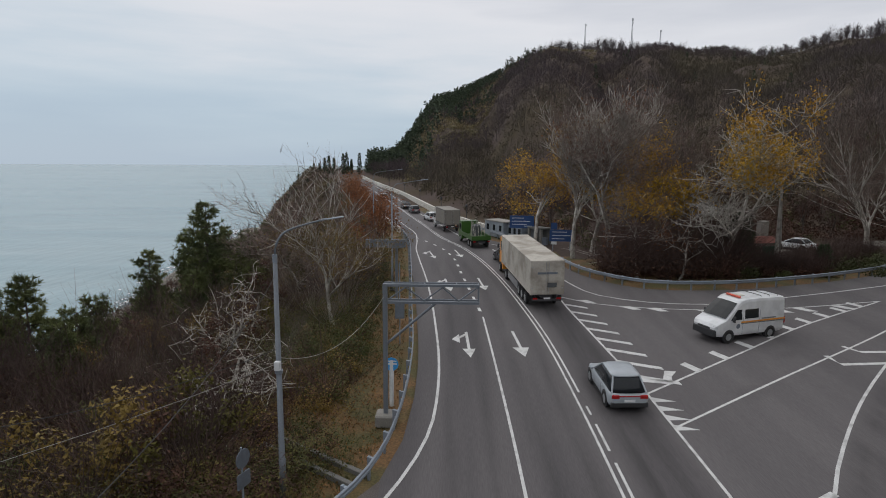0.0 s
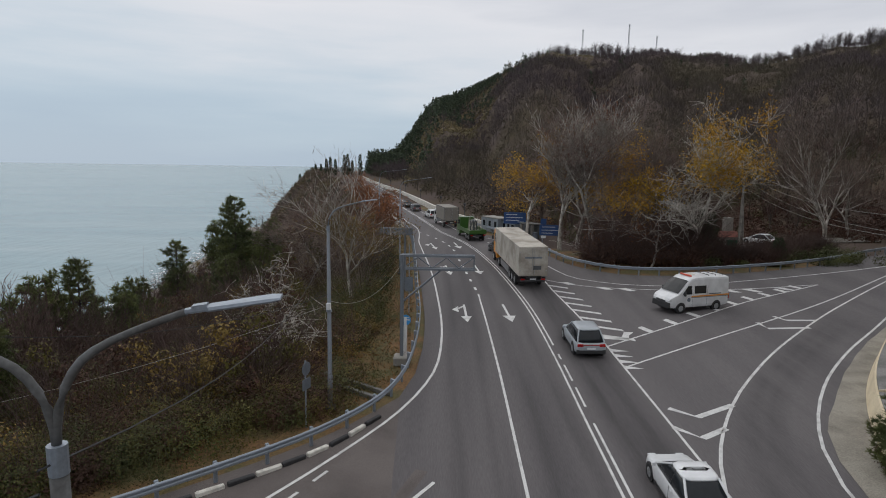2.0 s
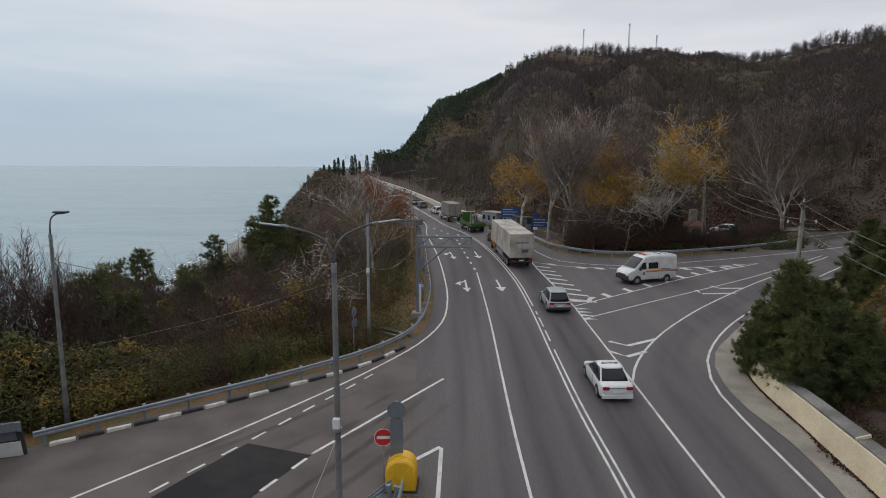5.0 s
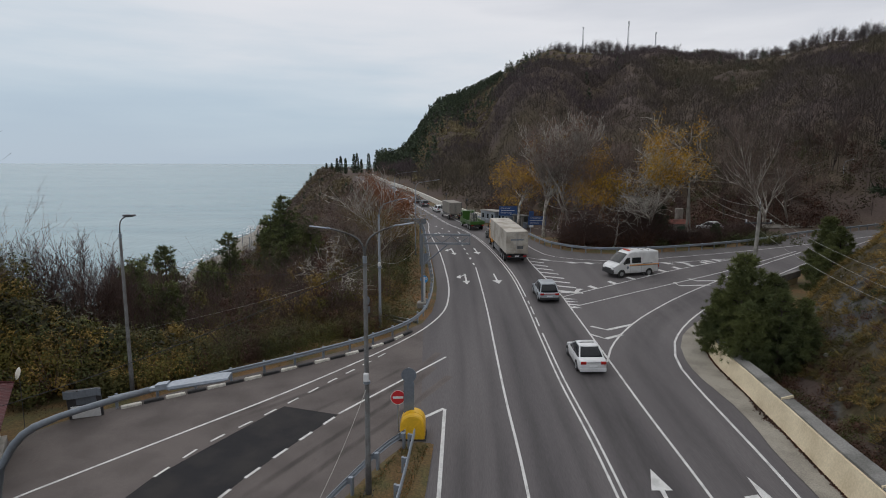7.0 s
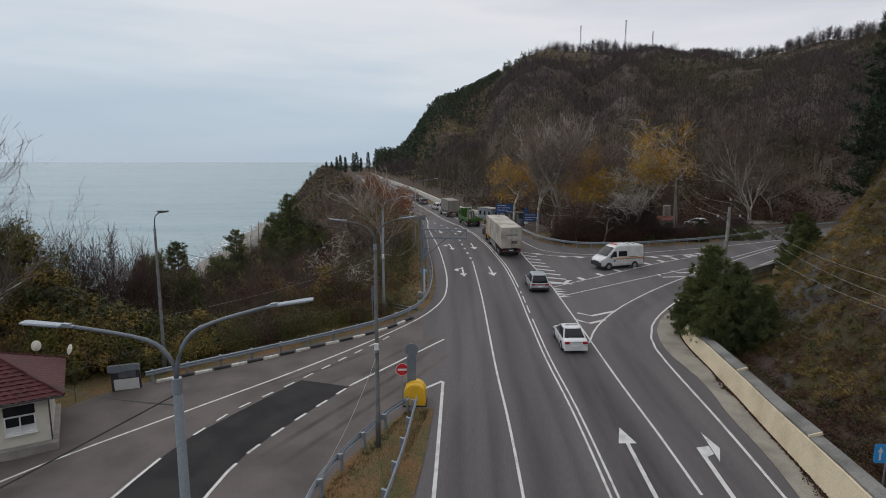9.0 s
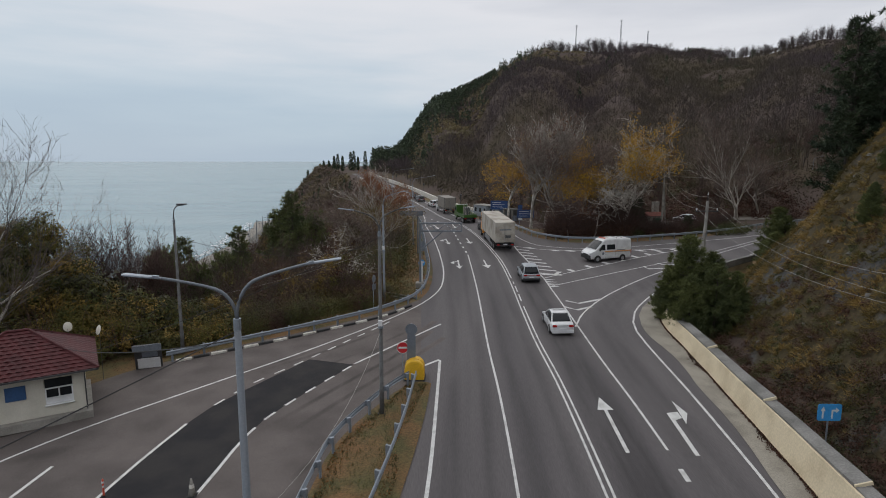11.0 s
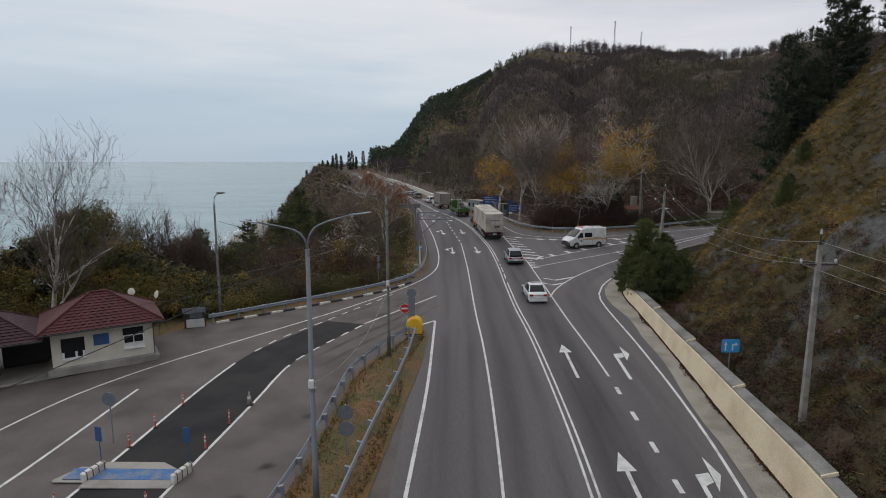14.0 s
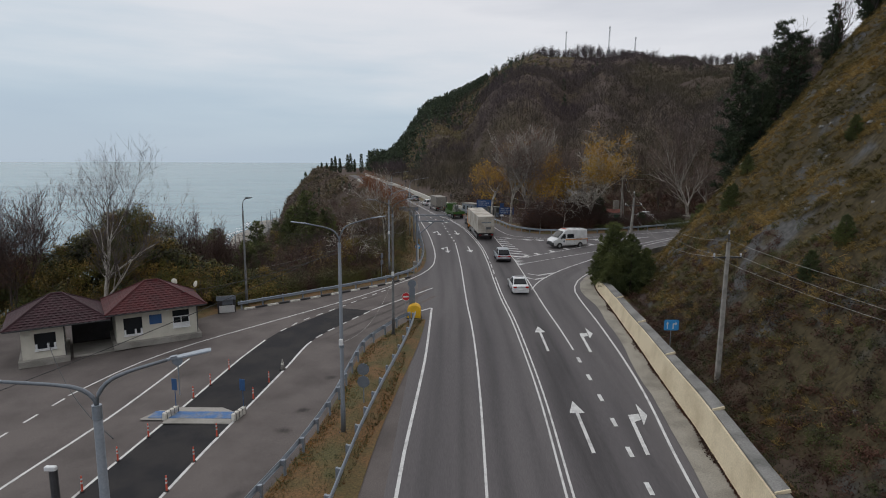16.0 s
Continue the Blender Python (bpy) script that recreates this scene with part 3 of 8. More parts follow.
for pts in (((-9.5, -7.0), (-6.6, -1.5), (-4.0, 3.0), (-1.6, 8.5)), ((-8.2, -7.5), (-5.4, -2.0), (-2.8, 2.6), (-0.6, 7.0)), ((-6.4, 1.5), (-3.6, 5.5), (-1.4, 11.0)), ((-12.5, 0.5), (-8.5, 4.6), (-4.5, 9.8))):
    wear_strip(curve(pts), 0.5, (0, 0.55, 0.55, 0), name="skid_mark", label="curved dark tyre marks on the asphalt", material=M_STAINED)
for a in ((-6.9, -13.5, 0.5, 0.45, 0.8, 0), (-7.6, -18.2, 0.55, 0.4, 0.9, 30), (-8.0, -20.6, 0.6, 0.45, 0.7, 0), (-6.4, -10.2, 1.1, 0.3, 0.5, 70), (-8.6, -26.5, 1.2, 0.5, 0.5, 60), (-16.8, -13.0, 1.2, 0.6, 0.4, 40),
          (-5.2, 4.5, 1.6, 0.35, 0.5, 55), (-7.5, 2.5, 2.2, 0.25, 0.55, 52), (-4.2, 7.2, 1.8, 0.22, 0.5, 58), (-10.8, 3.0, 2.6, 0.3, 0.4, 50), (-19.0, -9.0, 1.6, 0.7, 0.35, 30)):
    stain(*a)
for a in ((14.5, 25.5, 1.6, 1.0, 0.3, 40), (19.5, 31, 1.4, 0.7, 0.3, 40)):
    stain(*a, plaza_side=False)
sheet("lane_patch", LANE_L + LANE_R[::-1], M_ASPHALT_NEW, 0.008, "strip of fresh black asphalt through the checkpoint")
edge_rand = random.Random(12)
sheet("pavement", [(x - edge_rand.uniform(0.02, .16), y) for x, y in KERB_RIGHT if x < 33] + [(x + 0.3, y) for x, y in WALL_LINE[::-1]], M_PAVE, 0.03, "bare concrete strip between the road and the wall", "pavement")

# ---- road markings ----
MARK_H = 0.016


def stripe(line, width=0.16, dash=None, start=0.0, name="lane_line", label="white painted lane line"):
    """A painted line; dash = (paint, gap) in metres. Each run is one mesh of separate strokes."""
    g = Geo()
    pts = [Vector((*p, 0)) for p in line]
    acc = [0.0]
    for a, b in zip(pts, pts[1:]):
        acc.append(acc[-1] + (b - a).length)

    def at(s):
        s = min(max(s, 0.0), acc[-1])
        i = min(int(np.searchsorted(acc, s, side="right")) - 1, len(pts) - 2)
        d = (pts[i + 1] - pts[i])
        return pts[i] + d * ((s - acc[i]) / max(d.length, 1e-6)), d.normalized()

    runs = [(0.0, acc[-1])] if not dash else []
    s = start
    while dash and s < acc[-1]:
        runs.append((s, min(s + dash[0], acc[-1])))
        s += dash[0] + dash[1]
    for a, b in runs:
        stops = sorted({a, b, *[q for q in acc if a < q < b]})
        rings = []
        for q in stops:
            c, d = at(q)
            r = Vector((d.y, -d.x, 0)) * width / 2
            rings.append((P(c.x - r.x, c.y - r.y, MARK_H), P(c.x + r.x, c.y + r.y, MARK_H)))
        for (l0, r0), (l1, r1) in zip(rings, rings[1:]):
            g.poly([l0, r0, r1, l1])
    return solo(name, g, M_PAINT, label, "road marking", "road markings", "structure")


def blot(polys, name="road_arrow", label="white painted road arrow"):
    g = Geo()
    for poly in polys:
        area = sum(a[0] * b[1] - b[0] * a[1] for a, b in zip(poly, poly[1:] + poly[:1]))
        g.poly([P(x, y, MARK_H + 0.003) for x, y in (poly if area > 0 else poly[::-1])])
    return solo(name, g, M_PAINT, label, "road marking", "road markings", "structure")


L_EDGE = curve([(-4.4, -85), (-1.57, -26.6), (-1.48, -22.8), (-1.3, -18.9), (-0.9, -9), (-0.85, -4.4), (-0.8, 2.5)])
L_SWEEP = curve([(-22.4, -16.0), (-20.9, -10.6), (-18.6, -6.5), (-16.0, -3.1), (-13.3, 0.3), (-10.9, 3.3), (-8.4, 6.7), (-4.8, 12.2), (-2.7, 16.2), (-1.3, 21.0), (-0.98, 26), (-1.05, 30), (-1.5, 37), (-2.7, 50),
                 (-4.2, 61.8), (-5.0, 68.6), (-5.25, 74), (-6.1, 82), (-8.2, 90.2), (-13.6, 112), (-20, 141), (-37.6, 212)])
DIVIDE = curve([(0.2, -85), (2.29, -26.6), (2.58, -16.4), (2.68, -8.8), (2.65, -2.5), (2.5, 3.8), (2.42, 12), (2.36, 20), (2.1, 32), (1.9, 38.8)])
DOTS = curve([(1.9, 38.8), (0.4, 54.4), (-0.3, 61.7), (-1.6, 67.7), (-2.8, 71.1), (-5.3, 77)])
DOUBLE = curve([(3.2, -85), (5.81, -26.7), (6.22, -16.5), (6.3, -8.8), (6.25, -1), (6.0, 6), (5.95, 13.5), (5.95, 24), (5.65, 35), (5.0, 43), (3.9, 52.8), (2.6, 60.9), (0.9, 68.4), (-1.9, 76.8), (-5.0, 90), (-7.9, 102), (-17.3, 141), (-35, 212)])
R_DIVIDE = curve([(9.77, -8.8), (9.75, -4.5), (9.6, 2), (9.55, 9), (9.5, 16), (9.4, 25.4)])
HATCH_LEFT = curve([(9.4, 25.4), (9.15, 30), (8.8, 35.6), (8.45, 41), (8.35, 44.6)])
R_DASH = curve([(6.4, -85), (9.3, -27), (9.65, -16), (9.77, -9.1)])
R_EDGE = curve([(6.6, -85), (11.1, -27), (11.62, -22.3), (12.02, -19.4), (12.42, -16), (12.75, -12), (13.08, -6), (13.25, -1.5), (13.32, 2), (13.42, 5.5), (13.58, 8.0), (14.0, 10.2), (14.95, 12.9), (16.65, 16.0), (18.9, 19.2), (23.5, 24.4), (28.4, 29.1), (34.1, 34.6), (41.4, 41.3), (66, 62.5)])
for line, w in ((L_EDGE, 0.17), (L_SWEEP, 0.14), (DIVIDE, 0.125), (offset(DOUBLE, -0.15), 0.11), ([p for p in offset(DOUBLE, 0.15) if p[1] < 15.4], 0.11), ([p for p in offset(DOUBLE, 0.15) if p[1] > 24.3], 0.11), (R_DIVIDE, 0.125), (R_EDGE, 0.14)):
    stripe(line, w)
stripe([p for p in offset(DOUBLE, 0.15) if 14.2 < p[1] < 25.4], 0.11, (2.3, 0.9), 1.7, label="long white dashes beside an unbroken line")
stripe(DOTS, 0.22, (1.0, 2.4), 1.5, label="short white dashes between two lanes")
stripe(R_DASH, 0.22, (0.95, 2.1), 0.6, label="short white dashes between two lanes")
stripe([(-0.85, 2.6), (-2.2, 1.2)], 0.2)
stripe(curve([(7.6, 47), (6.1, 60), (4.2, 68), (1.2, 77)]), 0.18, (1.0, 2.2), 0.5, label="short white dashes between two lanes")
stripe(curve([(0.4, 79), (-3.9, 96), (-7.1, 108.5), (-10.9, 124.7), (-14.5, 141), (-32, 212)], 3), 0.16)
stripe(curve([(4.4, 71.5), (6.9, 68), (9.0, 57.6), (10.0, 50.2), (11.7, 45.0), (15.1, 42.7), (19.3, 42.0), (27.1, 44.2), (37.0, 47.8), (62, 59.5)]), 0.15)
# the striped triangle where the van stands
TIP_R = (33.0, 42.7)
LOWER = [(9.4, 25.4), (17.8, 32.0), (22.3, 35.6), TIP_R]
UPPER = curve([(8.35, 44.6), (10.7, 42.4), (16.2, 40.7), (19.4, 40.4), (25.1, 40.9), TIP_R])
stripe(curve(LOWER), 0.14)
stripe(HATCH_LEFT, 0.14)
stripe(UPPER, 0.14)
bars = []
for i in range(8):
    y = 27.6 + i * 2.05
    x = lerp_list(((25.4, 9.35), (30, 9.1), (35.6, 8.75), (41, 8.4), (44.6, 8.3)), y)
    n = 2.3 - 0.10 * i
    bars.append([(x, y), (x + n, y - 1.15), (x + n, y - 0.70), (x, y + 0.45)])
bars.append([(9.5, 26.9), (11.1, 26.55), (11.4, 27.6), (11.9, 28.3), (11.3, 28.4), (10.8, 27.2), (9.4, 27.4)])
for i in range(9):
    k = 0.14 + i * 0.093
    x, y = lerp_list(((0, 9.4), (0.33, 17.8), (0.52, 22.3), (1, 33.0)), k), lerp_list(((0, 25.4), (0.33, 32.0), (0.52, 35.6), (1, 42.7)), k)
    bars.append([(x, y), (x + 0.42, y + 0.36), (x - 0.05, y + 1.5), (x - 0.47, y + 1.14)])
for i in range(8):
    k = 0.10 + i * 0.105
    p = UPPER[int(k * (len(UPPER) - 1))]
    bars.append([(p[0], p[1]), (p[0] + 0.9, p[1]), (p[0] + 1.5, p[1] - 1.0), (p[0] + 0.8, p[1] - 1.0)])
for i in range(4):
    bars.append([(9.45, 25.0 - i * 0.95), (10.5, 24.5 - i * 0.95), (9.45, 24.45 - i * 0.95)])
blot(bars, "hatching", "white painted hatching of a traffic island")
# the second triangle, between the turning lanes
T_UP = curve([(9.4, 21.8), (16, 26.6), (28.3, 35.4), (42.7, 47.2)])
T_LOW = curve([(9.35, 9.2), (10.2, 11.6), (13.2, 17.0), (16.8, 21.7), (25.9, 31.3), (33.4, 38.2), (43.0, 46.6)])
stripe(T_UP, 0.13)
stripe(T_LOW, 0.14)
stripe([(10.0, 16.6), (11.0, 15.7), (13.2, 17.0)], 0.32)
stripe([(9.5, 14.7), (10.4, 13.7), (11.8, 14.6)], 0.32)
stripe([(21.4, 30.7), (21.4, 29.3), (24.4, 29.5)], 0.32)
stripe([(23.4, 32.3), (23.8, 31.3), (25.9, 31.3)], 0.32)
# checkpoint lines
stripe(curve([(-0.9, 10.2), (-6.3, 2.0)]), 0.15)
stripe(LANE_R[::-1][:7], 0.15, (0.9, 0.85), 0.3)
stripe(LANE_R[:-6], 0.15)
stripe(curve([(-5.0, 10.9), (-5.8, 9.4), (-7.5, 6.5), (-8.9, 4.0), (-10.4, 1.4), (-12.0, -1.2), (-12.95, -3.9)]), 0.13, (0.8, 0.8))
stripe([p for p in LANE_L if p[1] < -4.0], 0.15)
stripe(curve([(-20.0, -40), (-19.1, -25.7), (-18.3, -20.0), (-17.7, -9.9)]), 0.16)
stripe(curve([(-22.7, -30), (-22.7, -21.1), (-22.3, -15.7)]), 0.15, (1.0, 1.1))


def straight_arrow(x, y, dx=0.0, length=5.3, head=1.6, wide=0.5, back=False):
    """An arrow from (x, y), going north, or south when back is set."""
    s = -1 if back else 1
    k = dx / length
    tip = y + s * length

    def q(a, b):
        return (x + a + k * b, y + s * b)
    return [[q(-0.09, 0), q(0.09, 0), q(0.09, length - head), q(-0.09, length - head)],
            [q(-wide, length - head), q(wide, length - head), q(0, length)]]


def turn_arrow(x, y, dx=0.0, side=1):
    """An arrow whose shaft bends into a broad head that points aside."""
    k = dx / 5.0

    def q(a, b):
        return (x + side * a + k * b, y + b)
    return [[q(-0.10, 0), q(0.10, 0), q(0.10, 3.35), q(-0.10, 4.15)], [q(-0.10, 4.15), q(0.10, 3.35), q(0.5, 3.6), q(0.5, 4.3)],
            [q(0.5, 2.95), q(0.62, 5.55), q(0.95, 4.1)]]


def left_and_back_arrow(x, y, dx):
    """An arrow for traffic heading south that also points to its right."""
    k = dx / 4.8

    def q(a, b):
        return (x + a + k * b, y + b)
    return [[q(-0.09, 1.4), q(0.09, 1.4), q(0.09, 4.8), q(-0.09, 4.8)], [q(-0.40, 1.5), q(0.40, 1.5), q(0, 0)],
            [q(0.1, 4.3), q(0.1, 4.75), q(-0.6, 3.7), q(-0.6, 3.3)], [q(-0.5, 4.3), q(-0.5, 2.6), q(-1.0, 3.3)]]


for x, y, dx in ((7.68, -23.1, 0.2), (7.92, -9.0, 0.13)):
    blot(straight_arrow(x, y, dx, 5.8, 1.55, 0.42))
for x, y, dx in ((10.22, -23.3, 0.5), (10.92, -9.3, 0.25)):
    blot(turn_arrow(x, y, dx))
for x, y, dx in ((4.0, 30.6, -0.3), (2.5, 46.9, -0.5), (0.6, 62.4, -0.8)):
    blot([[(a + 0, b) for a, b in poly] for poly in straight_arrow(x + dx, y + 4.8, -dx, 4.8, back=True)])
for x, y, dx in ((0.8, 30.5, -0.2), (-0.5, 46.6, -0.6), (-2.4, 61.8, -0.9)):
    blot(left_and_back_arrow(x, y, dx), label="white painted arrow for going on or turning")

# ---- kerbs, walls, rails ----
def upright(x, y, turn=0.0, h=0.0):
    """A pose on the paved plane, turned about the vertical in degrees (0: its front looks south)."""
    return pose(x, y, G(x, y) + h, 0, 0, turn)


# black and white kerb stones
kerb = thing("kerb", P(*KERB_LEFT[0]), "row of black and white painted kerb stones below a guard rail", "kerb", kind="structure")
stone = Geo().box((0, 0, 0.01), (1.0, 0.20, 0.26), b=0.03)
kerb_meshes = [stone.mesh("kerb_stone", M_KERB_WHITE), stone.mesh("kerb_stone", M_KERB_BLACK)]
run, kline = 0.0, curve([(-18.2, 2.6), (-14.9, 4.9), (-12.8, 6.4), (-10.15, 8.5), (-7.6, 10.5), (-5.25, 12.8), (-3.5, 15.6)], 0.1)
last, count = kline[0], 0
for p in kline[1:]:
    run = math.hypot(p[0] - last[0], p[1] - last[1])
    if run >= 1.03:
        ob = new("kerb_stone", kerb_meshes[count % 2])
        ob.parent, ob.matrix_parent_inverse = kerb, kerb.matrix_world.inverted()
        ob.matrix_basis = pose((p[0] + last[0]) / 2, (p[1] + last[1]) / 2, G(*p), random.uniform(-1, 1), 0, math.degrees(math.atan2(p[1] - last[1], p[0] - last[0])) + random.uniform(-1.5, 1.5))
        last, count = p, count + 1
# retaining wall with its sloping coping
def wall_h(y):
    return lerp_list(((-40, 1.62), (-20, 1.58), (-12, 1.42), (-4, 1.20), (4, 1.08), (10, 1.05)), y)


g = Geo()
sides = [offset(WALL_LINE, d) for d in (0.18, 0.18, 0.20, 0.28, 0.80, 0.80)]
g.loft([[P(*row[0], -0.4), P(*row[1], 0.12), P(*row[2], 0.12)] + [P(row[3][0] * (1 - q) + row[4][0] * q, row[3][1] * (1 - q) + row[4][1] * q, wall_h(row[0][1])) for q in (0.26, 1.0)] + [P(*row[5], -0.4)] for row in zip(*sides)][::-1])
wall = solo("wall_retaining", g, M_CREAM, "low cream plastered retaining wall along the pavement", "wall", kind="structure")
steps = [k for k in range(1, len(WALL_LINE)) if int((WALL_LINE[k][1] + 90) / 7.55) != int((WALL_LINE[k - 1][1] + 90) / 7.55)]
for i, j in zip([0] + steps, steps + [len(WALL_LINE) - 1]):
    if j - i < 2:
        continue
    run = WALL_LINE[i:j + 1]
    n = len(run) - 1
    rings = []
    for k, ((x, y), (xr, yr)) in enumerate(zip(offset(run, 0.55), offset(run, 1.04 + 0.03 * math.sin(i)))):
        step = 0.02 + 0.17 * (1 - k / n)
        a, b = P(x, y), P(xr, yr)
        dv = (b - a).normalized()
        top = wall_h(y)
        rings.append([a - dv * 0.05 + Vector((0, 0, top + 0.004)), b + Vector((0, 0, top - 0.5)), b + Vector((0, 0, top + 0.10 + step)), a - dv * 0.05 + Vector((0, 0, top + 0.06 + step * 0.35))])
    part("coping", Geo().loft(rings), M_STONE, wall, "weathered grey concrete coping block")
    # a thin cream plate covers the near end of each block
    a, b = rings[0][3], rings[0][2]
    fw = (rings[1][3] - a).normalized()
    mid = (a + b) / 2 - Vector((0, 0, 0.055))
    m = Matrix.Translation(mid) @ pose(0, 0, 0, 0, -math.degrees(math.atan2(b.z - a.z, 0.55)), math.degrees(math.atan2(b.y - a.y, b.x - a.x)))
    part("end_face", Geo().box((0, 0, 0), ((b - a).length + 0.03, 0.07, 0.13), m, b=0.01), M_CREAM, wall, "pale cream end face of a coping block")


def w_beam(line, h=0.52, face=1, name="guard_rail", label="galvanised steel guard rail on posts", gap=2.0, posts=True, twin=False, mat_beam=None):
    """A corrugated guard rail along a plan line; face: 1 when its front is on the left of the way."""
    rail = thing(name, P(*line[0]), label, "guard rail")
    face = -face
    sec = [(0.0, 0.31), (0.05 * face, 0.27), (0.05 * face, 0.20), (0.0, 0.155), (0.05 * face, 0.11), (0.05 * face, 0.04), (0.0, 0.0), (-0.012 * face, 0.0), (0.035 * face, 0.045),
           (0.035 * face, 0.105), (-0.018 * face, 0.155), (0.035 * face, 0.205), (0.035 * face, 0.265), (-0.012 * face, 0.31)]
    face = -face
    g = Geo().sweep([P(x, y, h) for x, y in line], sec if face < 0 else sec[::-1])
    part("beam", g, mat_beam or M_GALV, rail).matrix_parent_inverse = rail.matrix_world.inverted()
    if twin:
        g = Geo().sweep([P(x, y, h - 0.42) for x, y in line], sec if face < 0 else sec[::-1])
        part("beam", g, mat_beam or M_GALV, rail).matrix_parent_inverse = rail.matrix_world.inverted()
    me = Geo().box((0, 0, 0.36), (0.14, 0.10, 0.96), b=0.012).mesh("post", M_GALV)
    blk = Geo().box((0, 0, 0), (0.13, 0.16, 0.26)).mesh("spacer", M_GALV)
    acc, nxt = 0.0, 0.4
    for a, b in zip(line, line[1:]):
        d = math.hypot(b[0] - a[0], b[1] - a[1])
        ux, uy = (b[0] - a[0]) / d, (b[1] - a[1]) / d
        while posts and nxt <= acc + d:
            t = nxt - acc
            x, y = a[0] + ux * t, a[1] + uy * t
            for me2, back, hh in ((me, 0.19, 0.0), (blk, 0.08, h + 0.155)):
                ob = new(me2.name.split(".")[0], me2)
                ob.parent, ob.matrix_parent_inverse = rail, rail.matrix_world.inverted()
                ob.matrix_basis = pose(x + face * back * uy, y - face * back * ux, G(x, y) + hh, 0, 0, math.degrees(math.atan2(uy, ux)))
            nxt += gap
        acc += d
    return rail


RAIL_LEFT = curve([(-18.6, 2.3), (-16.8, 3.7), (-13.55, 6.15), (-9.0, 9.8), (-5.72, 12.95), (-3.6, 16.35), (-2.8, 19.6), (-2.6, 22), (-2.5, 26), (-2.6, 30), (-3.3, 39), (-4.6, 55), (-6.4, 73), (-7.9, 81)], 1.0)
w_beam(RAIL_LEFT, face=-1, label="galvanised guard rail round the seaward bend of the road")
w_beam([p for p in RAIL_NORTH if p[0] > 1], face=1, label="galvanised guard rail on the hill side of the junction", twin=False)
ISLE_L = curve([(-9.4, -60), (-8.6, -40), (-7.6, -28), (-6.75, -24.0), (-6.0, -18.1), (-5.75, -12), (-5.5, -8.4), (-4.4, -5.0), (-3.2, -2.3), (-2.5, -1.2)], 1.0)
ISLE_R = curve([(-5.2, -60), (-4.6, -40), (-4.1, -26.6), (-3.9, -22.5), (-3.3, -15.5), (-2.6, -9), (-2.35, -6.0), (-2.12, -1.2)], 1.0)
w_beam(ISLE_L[::-1], face=-1, label="galvanised guard rail on a grassed traffic island")
w_beam(ISLE_R, face=-1, label="galvanised guard rail between the traffic island and highway")


def island_ground():
    g = Geo()
    left, right = ISLE_L, [(x + 0.9, y) for x, y in ISLE_R]
    rows = []
    for k in range(61):
        a, b = left[int(k / 60 * (len(left) - 1))], right[int(k / 60 * (len(right) - 1))]
        rows.append([P(a[0] + (b[0] - a[0]) * t, a[1] + (b[1] - a[1]) * t, 0.03 + 0.11 * math.sin(math.pi * t) + 0.03 * random.random()) for t in (0, .12, .25, .4, .55, .7, .85, 1)])
    g.loft(rows, caps=False, closed=False)
    g.f = [f[::-1] for f in g.f]
    return solo("grass_island", g, M_VERGE, "narrow traffic island of dry grass and fallen leaves", "verge", kind="structure", soft=True)


island_ground()
# parapets of the far road
g = Geo().sweep([P(x, y) for x, y in curve([(-8.6, 83), (-10.9, 91.5), (-15.9, 112), (-22.2, 139), (-39.6, 212)], 4)], [(0, -0.6), (0, 0.75), (0.35, 0.75), (0.35, -0.6)][::-1])
solo("wall_parapet", g, M_KERB_WHITE, "pale low parapet wall on the seaward side of the road", "wall", kind="structure")
g = Geo().sweep([P(x, y) for x, y in curve([(4.9, 80.5), (-0.2, 94), (-3.6, 106), (-7.9, 124), (-14.2, 150), (-29, 204), (-42, 255)], 4)], [(0, -0.6), (0, 1.15), (0.4, 1.15), (0.4, -0.6)][::-1])
solo("wall_far", g, M_KERB_WHITE, "white-painted concrete wall along the hill side of the road", "wall", kind="structure")
# concrete gutter beside the bend
g = Geo().box((0, 0, 0.06), (5.2, 0.22, 0.34), b=0.02).box((0, 0.8, 0.06), (5.2, 0.22, 0.34), b=0.02).box((0, 0.4, -0.05), (5.2, 0.7, 0.1))
solo("drain_channel", g, M_CONCRETE_DARK, "old concrete drain channel in the leaf-strewn verge", "drain", at=pose(-6.0, 18.9, G(-6, 18.9) - 0.12, 0, 0, -35))


# ---- lamp posts ----
def lamp_head(parent, at, ang, up=8):
    g = Geo()
    m = at @ pose(0, 0, 0, 0, -up, 0)
    secs = []
    for t, w, h in ((0, .04, .03), (.16, .045, .032), (.20, .09, .032), (.70, .11, .028), (.78, .095, .016)):
        secs.append([m @ Vector((t, a * w, b * h)) for a, b in ((-1, 0), (-.9, .8), (-.3, 1), (.3, 1), (.9, .8), (1, 0), (.9, -.5), (-.9, -.5))])
    g.loft(secs)
    part("lamp_head", g, M_GALV, parent, "pale grey flat street-lamp head")
    part("bracket", Geo().box((.12, 0, .03), (.12, .09, .035), m), M_GALV, parent)


